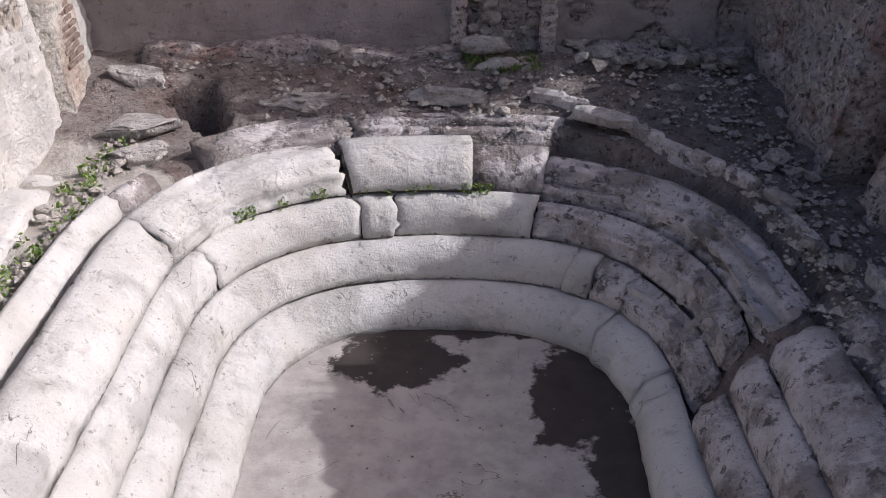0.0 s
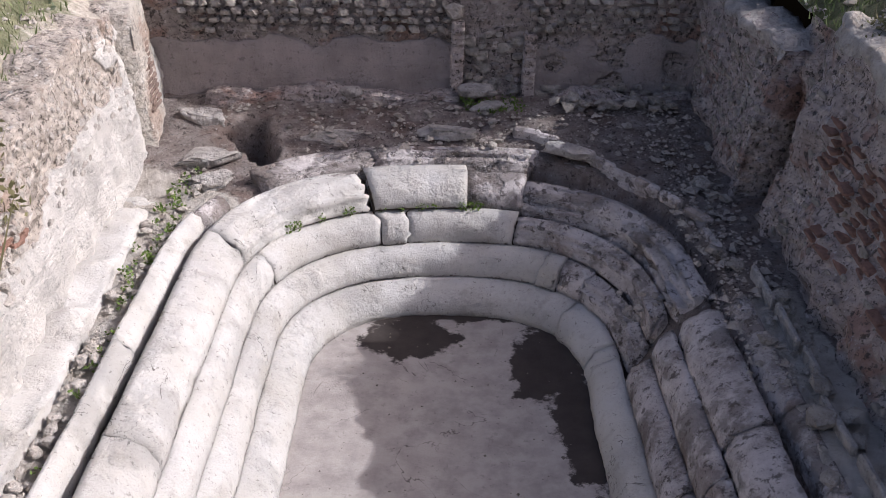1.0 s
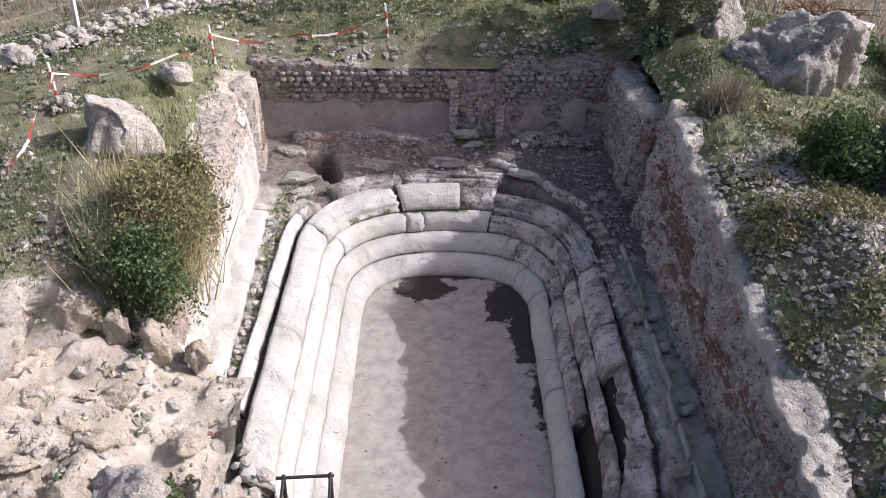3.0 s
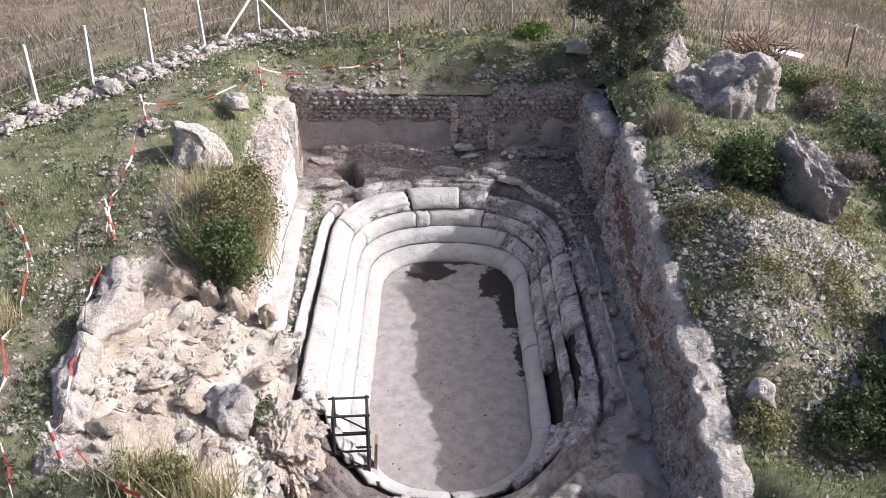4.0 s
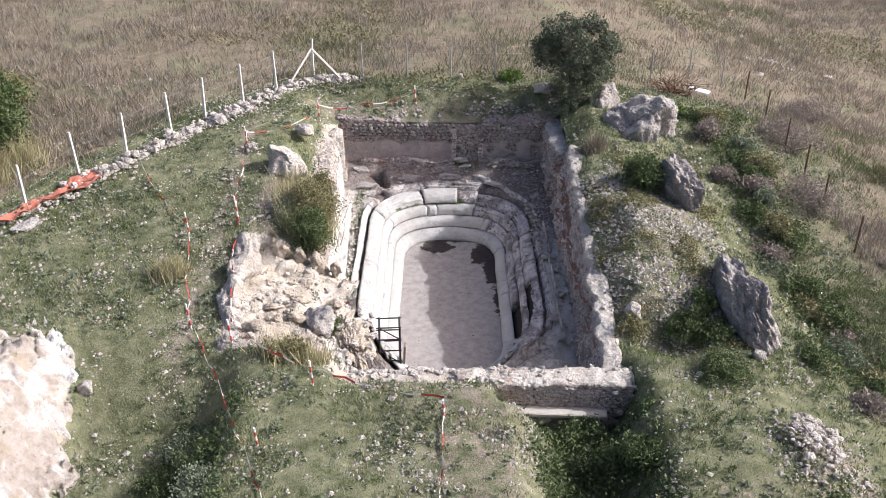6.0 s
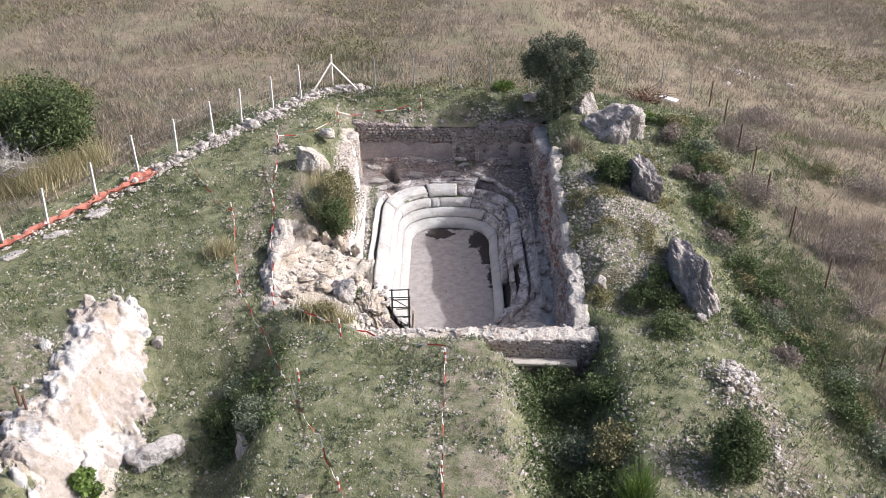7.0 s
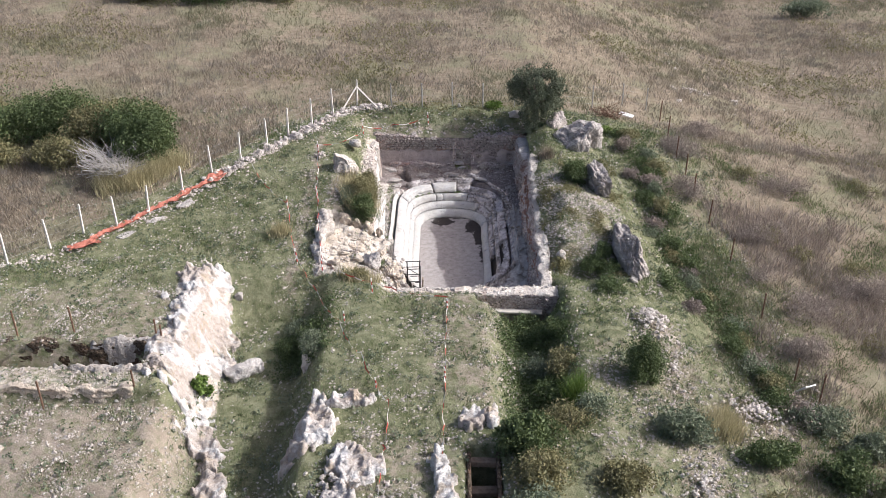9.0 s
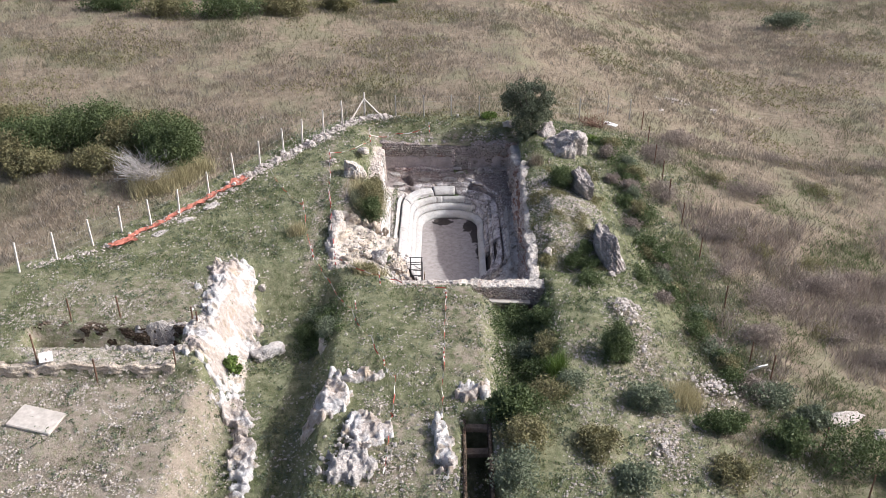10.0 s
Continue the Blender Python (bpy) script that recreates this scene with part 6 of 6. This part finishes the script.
shrub("bank_bush", -3.55, -2.95, 0.75, 0.45, 0.45, 307, SHRUB_DRY, "low dry bush at the foot of the bank", 3200, 0.035)
tussock("tussock", -3.4, -2.9, 0.7, 0.4, 0.5, 308, TUSSOCK, "low straw clump at the foot of the bank", 350)
shrub("bank_weed", -2.75, -0.75, 0.25, 0.4, 0.3, 309, SHRUB, "small green weed beside the boulder", 500, 0.03)
tussock("tussock", -6.71, -0.09, 0.3, 0.3, 0.5, 310, TUSSOCK, "yellow grass clump in the meadow", 220)
# the slope south-west of the basin
for k, (x, y, r) in enumerate(((-5.1, -5.0, 0.75), (-4.75, -5.9, 0.75), (-4.5, -6.9, 0.6), (-5.5, -5.9, 0.7))):
    shrub("low_shrub", x, y, r, r * 1.2, 0.42, 320 + k, SHRUB if k % 2 else SHRUB_PALE, "low dark shrub on the slope of the ditch", 3000, 0.035, 0, "shrub", 0.15, 0.45, 0.35)
shrub("fig_shrub", -7.97, -8.63, 0.45, 0.4, 0.55, 330, WEED, "bright green shrub at the foot of the white rock", 1200, 0.06, 0, "shrub", 0.15, 0.7)
# east mound
shrub("mound_bush", 5.11, 3.52, 0.75, 0.75, 0.7, 331, SHRUB, "dark green bush leaning against a tall rock", 6500, 0.04)
shrub("mound_bush", 4.12, -1.59, 0.5, 0.6, 0.3, 332, SHRUB_DRY, "low weedy bush on the mound", 1800, 0.035)
shrub("mound_bush", 3.95, 8.95, 0.6, 0.5, 0.3, 333, SHRUB_PALE, "grey-green undergrowth below the tree", 3000, 0.04)
shrub("mound_bush", 5.8, -1.0, 0.5, 0.6, 0.3, 334, SHRUB, "dark low weeds in the shade of a rock", 2400, 0.035)
# weeds, also added to deepen the shade beside the tall rock
for k, (x, y, q) in enumerate(((5.9, -1.62, 0.6), (5.35, -1.5, 0.6), (5.57, -3.53, 0.8))):
    shrub("mound_bush", x, y, q, q, 0.34, 345 + 50 * k, SHRUB, "dark low weeds in the shade of a rock", 3200, 0.032)
tussock("tussock", 4.2, 5.63, 0.25, 0.25, 0.5, 335, STRAW, "dry stalks between the boulders", 160)
# in front
shrub("round_bush", 6.06, -8.55, 0.78, 0.78, 1.05, 340, SHRUB, "neatly rounded dark olive-green bush", 11000, 0.035, 0, "bush", 0.1, 0.45, 0.22)
shrub("trench_bush", 1.94, -12.24, 0.85, 0.8, 0.95, 341, SHRUB, "green leafy bush beside the small trench", 6000, 0.055, 0, "shrub", 0.15, 0.6)
shrub("trench_bush", 2.47, -13.58, 1.0, 1.0, 0.8, 342, SHRUB_DRY, "tangled olive-green bush beside the trench", 5000, 0.045)
shrub("trench_bush", 2.09, -15.1, 0.9, 1.0, 0.9, 343, SHRUB_PALE, "grey-green tangled bush beside the trench", 4500, 0.045)
tussock("broom", 3.74, -9.43, 0.22, 0.22, 0.75, 344, WEED, "upright bright green broom clump", 260)
for k, (x, y, r, h, mat) in enumerate(((2.62, -4.52, 0.7, 0.45, SHRUB), (3.1, -5.69, 0.9, 0.5, SHRUB), (2.89, -7.11, 0.9, 0.45, SHRUB_PALE), (3.16, -8.63, 0.8, 0.5, SHRUB), (3.68, -7.66, 0.8, 0.4, SHRUB_DRY), (3.3, -11.2, 0.9, 0.6, SHRUB_DRY), (4.15, -10.52, 0.7, 0.5, SHRUB_PALE), (2.65, -11.79, 0.7, 0.5, SHRUB), (3.71, -5.77, 0.6, 0.3, SHRUB))):
    shrub("ditch_shrub", x, y, r, r, h, 350 + k, mat, "tangled low shrub filling the dark ditch", 2600, 0.04, 0, "shrub", 0.15, 0.45, 0.35)
for k, (x, y, rx, ry, h, mat) in enumerate(((6.69, -11.1, 1.1, 0.75, 0.7, SHRUB_PALE), (9.01, -11.85, 1.1, 0.6, 0.6, SHRUB), (11.23, -12.31, 0.9, 0.7, 0.9, SHRUB), (13.41, -12.83, 1.6, 1.2, 1.2, SHRUB), (11.45, -9.86, 1.2, 0.7, 0.6, SHRUB_PALE), (15.19, -13.32, 1.4, 1.0, 1.1, SHRUB), (4.76, -13.39, 0.9, 0.9, 0.5, SHRUB_DRY), (5.73, -14.86, 0.9, 0.8, 0.5, SHRUB_PALE), (9.01, -14.09, 1.0, 0.8, 0.5, SHRUB_DRY), (12.43, -10.85, 0.9, 0.5, 0.6, SHRUB_PALE))):
    shrub("scrub", x, y, rx, ry, h, 370 + k, mat, "grey-green scrub bush among pale stones", 4200, 0.05)
tussock("tussock", 8.05, -10.57, 0.5, 0.6, 0.6, 385, TUSSOCK, "bleached grass clump beside a stone heap", 420)
# hedge bank on the east
r = random.Random(12)
for k in range(34):
    y = 9.0 - 0.56 * k
    x = (8.7 - 0.2 * y if y < 2 else 8.3 + 0.05 * (8 - y)) + r.gauss(0, 0.35)
    shrub("hedge_bush", x, y, r.uniform(0.4, 0.8), r.uniform(0.5, 0.9), r.uniform(0.25, 0.55), 600 + k, (SHRUB, SHRUB_DRY, SHRUB, HEATH, SHRUB_PALE)[k % 5], "low tangled bush along the bank", 1500, 0.042, 0, "shrub", 0.15, 0.45, 0.4)
for k in range(26):
    x, y = r.uniform(10.5, 26), r.uniform(-8, 14)
    shrub("heath", x, y, r.uniform(0.6, 1.5), r.uniform(0.5, 1.1), r.uniform(0.25, 0.5), 640 + k, HEATH if k % 3 else SHRUB_DRY, "dry grey-brown heath shrub", 1500, 0.05, 0, "shrub", 0.1, 0.2, 0.4)
for k, (x, y, rx, ry, h) in enumerate(((10.46, 4.41, 1.2, 1.6, 0.5), (12.18, 10.91, 1.6, 1.4, 0.5), (13.25, -3.11, 1.8, 1.5, 0.6), (16.2, -1.37, 2.0, 1.3, 0.6), (12.81, 1.78, 1.4, 1.2, 0.5), (18.22, -3.32, 2.0, 1.4, 0.6), (12.18, -6.03, 1.2, 1.0, 0.5), (14.77, 5.96, 1.8, 1.4, 0.45), (10.7, 8.47, 1.0, 1.2, 0.5), (17.07, -6.24, 1.6, 1.2, 0.5), (7.82, 5.13, 0.4, 0.35, 0.3))):
    shrub("heath", x, y, rx, ry, h, 420 + k, HEATH, "dry grey-brown heath shrub", 4200, 0.05, 0, "shrub", 0.1, 0.2, 0.35)
# west of the fence
shrub("large_bush", -12.94, 5.31, 1.7, 1.4, 1.9, 440, SHRUB, "large dense dark green bush beyond the fence", 15000, 0.06)
shrub("large_bush", -15.75, 6.62, 2.0, 1.4, 1.6, 441, SHRUB_DRY, "wide olive-green bush beyond the fence", 9000, 0.06)
shrub("large_bush", -18.57, 7.03, 2.2, 1.6, 1.7, 442, SHRUB, "wide dark green bush beyond the fence", 9000, 0.06)
shrub("large_bush", -17.06, 4.81, 1.6, 1.0, 1.0, 443, SHRUB_DRY, "low dull bush beyond the fence", 5000, 0.055)
for k, (x, y, rx, ry, h, mat) in enumerate(((-14.44, 6.21, 1.7, 1.3, 1.8, SHRUB), (-17.17, 7.24, 1.9, 1.4, 1.7, SHRUB), (-20.36, 6.41, 1.9, 1.3, 1.5, SHRUB), (-24.08, 6.83, 2.4, 1.5, 1.5, SHRUB), (-19.77, 4.61, 1.8, 1.0, 0.9, SHRUB_DRY), (-15.19, 8.54, 2.4, 1.0, 0.9, SHRUB_DRY), (-23.15, 9.16, 2.6, 1.2, 1.1, SHRUB_DRY))):
    shrub("large_bush", x, y, rx, ry, h, 520 + k, mat, "dense bush in the thicket beyond the fence", 8500, 0.06)
shrub("large_bush", -21.56, 5.61, 2.2, 1.4, 1.3, 444, SHRUB_DRY, "low wide bush beyond the fence", 5000, 0.06)
deadwood("dead_branches", -14.2, 3.9, 1.7, 1.5, 445, "tangle of bleached dead branches beside a bush", DEADWOOD, 90)
for k, (x, y) in enumerate(((-13.36, 3.34), (-12.65, 4.04), (-14.36, 3.05), (-12.05, 4.73))):
    tussock("tussock", x, y, 0.6, 0.6, 0.8, 450 + k, TUSSOCK, "clump of bleached tall grass", 380)
deadwood("dry_brush", 7.81, 11.4, 1.0, 0.5, 455, "dry brown brushwood at the fence", RUST, 26)
for k, (x, y) in enumerate(((1.81, 10.86), (2.21, 10.96), (7.32, 9.03))):
    shrub("green_weed", x, y, 0.45, 0.35, 0.3, 460 + k, WEED, "patch of fresh green weeds", 700, 0.045)
# far scrub
for k, (x, y, rx, ry, h, mat) in enumerate(((-16.3, 30.42, 3.5, 1.8, 1.3, SHRUB), (-12.12, 32.06, 3.2, 1.6, 1.2, SHRUB_DRY), (-20.59, 30.83, 3.0, 1.6, 1.1, SHRUB_DRY), (-24.79, 32.48, 3.0, 1.5, 1.0, SHRUB), (-8.45, 34.65, 2.2, 1.4, 1.0, SHRUB_DRY), (-4.67, 38.59, 1.4, 1.0, 1.5, SHRUB), (30.31, 46.5, 2.6, 1.3, 1.1, SHRUB_PALE), (-28.39, 35.33, 2.0, 1.2, 1.2, SHRUB), (-16.87, 34.93, 1.0, 0.8, 1.4, SHRUB_PALE), (4.28, 40.72, 1.2, 0.9, 1.0, SHRUB))):
    shrub("far_scrub", x, y, rx, ry, h, 480 + k, mat, "dark scrub on the far field", 4500, 0.09)


# ---- grass, weeds and small stones ----
def scattered(rng, n, x0, x1, y0, y1, keep):
    """Points on the land for which keep gives a chance above a random draw."""
    x, y, draw = rng.uniform(x0, x1, n), rng.uniform(y0, y1, n), rng.uniform(0, 1, n)
    ok = ((outside_pit(x, y) > 0.25) | ((x < -2.4) & (y < 1.3) & (y > -2.9))) & (keep(x, y) > draw)
    x, y = x[ok], y[ok]
    return np.stack([x, y, land_at(x, y)], 1)


def meadow(x, y):
    bare, dry, pale = cover(x, y)
    patch = 0.8 + 0.9 * fna(x * 0.55, y * 0.55, 11.0, 3)
    return np.clip(patch, 0, 1) * (1 - 0.75 * np.clip(bare, 0, 1)) * (1 - 0.9 * np.clip(pale, 0, 1)) * (1 - dry * 0.7)


rng = np.random.default_rng(77)
pts = np.concatenate([scattered(rng, 150000, -17, 12.5, -18, 12, meadow), scattered(rng, 30000, -20, 16, -34, -18, meadow)])
soup("meadow_grass", blades(pts, rng, 0.085, 0.010, 0.9, 3, 0.05), GRASS, "short patchy green meadow grass", "grass")
pts = scattered(rng, 30000, -17, 12, -18, 11.5, lambda x, y: meadow(x, y) * 0.8 * ss(0.5 + 2 * fna(x * 0.8, y * 0.8, 31.0, 3)))
soup("meadow_weeds", leaf_cloud(rng, pts + np.array([0, 0, 0.05]), 9, 0.038, 0.09, 0.6), SHRUB_PALE, "low broad-leaved weeds in the meadow", "weeds")
pts = scattered(rng, 30000, -17, 12.5, -18, 12, lambda x, y: 0.7 * (1 - np.minimum(1, cover(x, y)[2])) * ss(0.4 + 1.6 * fna(x * 0.5, y * 0.5, 41.0, 3)))
soup("dead_stalks", blades(pts, rng, 0.14, 0.008, 0.8, 2, 0.06), STRAW, "dry stalks among the meadow grass", "grass")


def field(x, y):
    dry = cover(x, y)[1]
    return dry * (0.22 + 0.78 * ss(0.45 + 1.5 * fna(x * 0.16, y * 0.16, 17.0, 4))) * (0.3 + 0.7 * ss(0.5 + 2.2 * fna(x * 1.0, y * 1.0, 19.0, 3)))


pts = scattered(rng, 330000, -46, 46, 9.8, 62, field)
pts = np.concatenate([pts, scattered(rng, 60000, -30, -8, -6, 12, field), scattered(rng, 60000, 8, 30, -16, 12, field)])
tall = blades(pts, rng, 0.27, 0.016, 1.1, 3, 0.10)
soup("dry_grass", tall, STRAW, "tall reddish-brown dry grass of the field", "grass")
pts = scattered(rng, 100000, -46, 46, 10, 62, lambda x, y: 0.8 * ss(-0.1 + 2.2 * fna(x * 0.11, y * 0.16, 57.0, 4)))
soup("field_herbs", leaf_cloud(rng, pts + np.array([0, 0, 0.1]), 4, 0.07, 0.14, 0.4), SHRUB_DRY, "green-brown herbs in the dry field", "herbs")
pts = scattered(rng, 26000, -40, 46, 10, 62, lambda x, y: 0.9 * ss(-0.3 + 2.4 * fna(x * 0.2, y * 0.25, 91.0, 4)))
soup("field_heath", blades(pts, rng, 0.34, 0.018, 1.0, 5, 0.14), HEATH, "grey-brown withered stalks in the field", "heath")


def stony(x, y):
    bare, dry, pale = cover(x, y)
    return np.minimum(1.0, 0.3 + 0.75 * bare + 0.5 * pale) * (1 - 0.85 * dry) * ss(0.55 + 1.1 * fna(x * 0.9, y * 0.9, 71.0, 3))


pts = scattered(rng, 210000, -17, 12, -18, 11, stony)
soup("loose_gravel", pebbles(pts + np.array([0, 0, 0.01]), np.minimum(0.09, 0.014 + rng.exponential(0.016, len(pts))), rng), GRAVEL, "pale loose stones scattered over the ground", "gravel")
pts = scattered(rng, 4000, 10, 45, 8, 40, lambda x, y: 0.5 * ss(2 * fna(x * 0.3, y * 0.3, 13, 3)))
soup("field_stones", pebbles(pts + np.array([0, 0, 0.05]), 0.03 + rng.exponential(0.03, len(pts)), rng), GRAVEL, "pale stones in the dry field", "gravel")
# rubble and weeds on the mound
pts = scattered(rng, 9000, 3.45, 7.2, -2.2, 5.2, lambda x, y: 0.9 * box(x, 3.5, 6.8, 0.6) * box(y, -2.0, 4.8, 1.0) * ss(0.6 + 1.2 * fna(x * 1.2, y * 1.2, 201.0, 3)))
soup("mound_rubble", pebbles(pts + np.array([0, 0, 0.02]), np.minimum(0.1, 0.016 + rng.exponential(0.018, len(pts))), rng), RUBBLE_BITS, "grey and pale rubble strewn over the mound", "rubble")
pts = scattered(rng, 5000, 3.5, 7.2, -2.2, 6.0, lambda x, y: ss(-0.2 + 2.4 * fna(x * 1.1, y * 1.1, 207.0, 3)))
soup("mound_weeds", leaf_cloud(rng, pts + np.array([0, 0, 0.06]), 14, 0.03, 0.12, 0.5), SHRUB_DRY, "olive weeds among the rubble of the mound", "weeds")
# withered heath and green patches east of the bank
pts = scattered(rng, 13000, 10.8, 26, -11, 4, lambda x, y: 0.95 * ss(0.1 + 2.6 * fna(x * 0.17, y * 0.2, 23.0, 3)))
soup("brown_heath", blades(pts, rng, 0.42, 0.016, 0.9, 4, 0.12), HEATH, "grey-brown withered heath beyond the bank", "heath")
pts = scattered(rng, 70000, 9.0, 30, -17, 10, lambda x, y: 0.8 * ss(0.2 - 2.4 * fna(x * 0.17, y * 0.2, 23.0, 3)))
soup("green_patches", blades(pts, rng, 0.12, 0.012, 0.9, 6, 0.07), GRASS, "short green grass between the heath", "grass")
# dark broad-leaved tufts in the meadow
pts = scattered(rng, 26000, -13, 11, -18, 10, lambda x, y: 0.5 * meadow(x, y) * ss(-0.1 + 2.2 * fna(x * 1.3, y * 1.3, 131.0, 3)))
soup("meadow_tufts", leaf_cloud(rng, pts + np.array([0, 0, 0.04]), 12, 0.03, 0.07, 0.5), SHRUB, "dark green tufts in the meadow", "weeds")
# dark undergrowth: the slope of the west ditch, the front ditch, the band along the east bank
def under(x, y):
    east = x - np.where(y < 2, 8.1 - 0.2 * y, 7.9)
    a = 0.45 * box(east, 0.0, 1.6, 0.9) * box(y, -10, 10, 2)
    b = box(x, 1.7, 3.9, 0.7) * box(y, -11, -3.9, 0.8)
    c = box(x, -5.8, -4.1, 0.7) * box(y, -7.4, -4.2, 1.0)
    return np.clip((0.95 * np.maximum.reduce([a, b, c])) * (0.75 + 1.1 * fna(x * 0.8, y * 0.8, 151.0, 3)), 0, 1)


pts = scattered(rng, 42000, -7, 12, -13, 11, under)
soup("undergrowth", leaf_cloud(rng, pts + np.array([0, 0, 0.12]), 16, 0.04, 0.16, 0.5), SHRUB, "dark green undergrowth in the ditches and along the bank", "undergrowth")
# weeds and grit inside the digging
r = random.Random(6)
inner = [(r.uniform(-2.9, -2.64), r.uniform(4.6, 7.3)) for _ in range(34)] + [(r.uniform(-2.74, -2.64), r.uniform(0.4, 4.6)) for _ in range(14)] + [(r.uniform(0.2, 1.0), r.uniform(8.4, 8.8)) for _ in range(30)]
inner += [loop(r.uniform(1.2, 1.55), 0.64) for _ in range(26)]
soup("wall_weeds", leaf_cloud(rng, [(x, y, (terrace_z(x, y) if abs(x) > 2 or y > 7.4 else 0.97) + 0.03) for x, y in inner], 14, 0.02, 0.06, 0.6), WEED, "small green weeds in cracks of the stone", "weeds")
grit = [(x, y, terrace_z(x, y)) for x, y in ((r.uniform(-2.85, -2.6), r.uniform(-0.5, 7.5)) if k % 3 == 0 else (r.uniform(2.3, 3.0), r.uniform(3.5, 8.5)) if k % 3 == 1 else (r.uniform(-2.6, 2.6), r.uniform(7.5, 8.7)) for k in range(2600)) if math.hypot(x + 2.15, (y - 7.85) * 0.7) > 0.5]
soup("terrace_grit", pebbles(grit, 0.008 + rng.exponential(0.012, len(grit)), rng), GRAVEL, "grit and chips of stone on the ledges", "gravel")
grit = [(rng.uniform(-1.3, 1.3), rng.uniform(-0.2, 6.2), 0.0) for _ in range(260)]
soup("floor_litter", pebbles(grit, 0.005 + rng.exponential(0.006, len(grit)), rng), BARK, "dark crumbs lying on the basin floor", "litter")
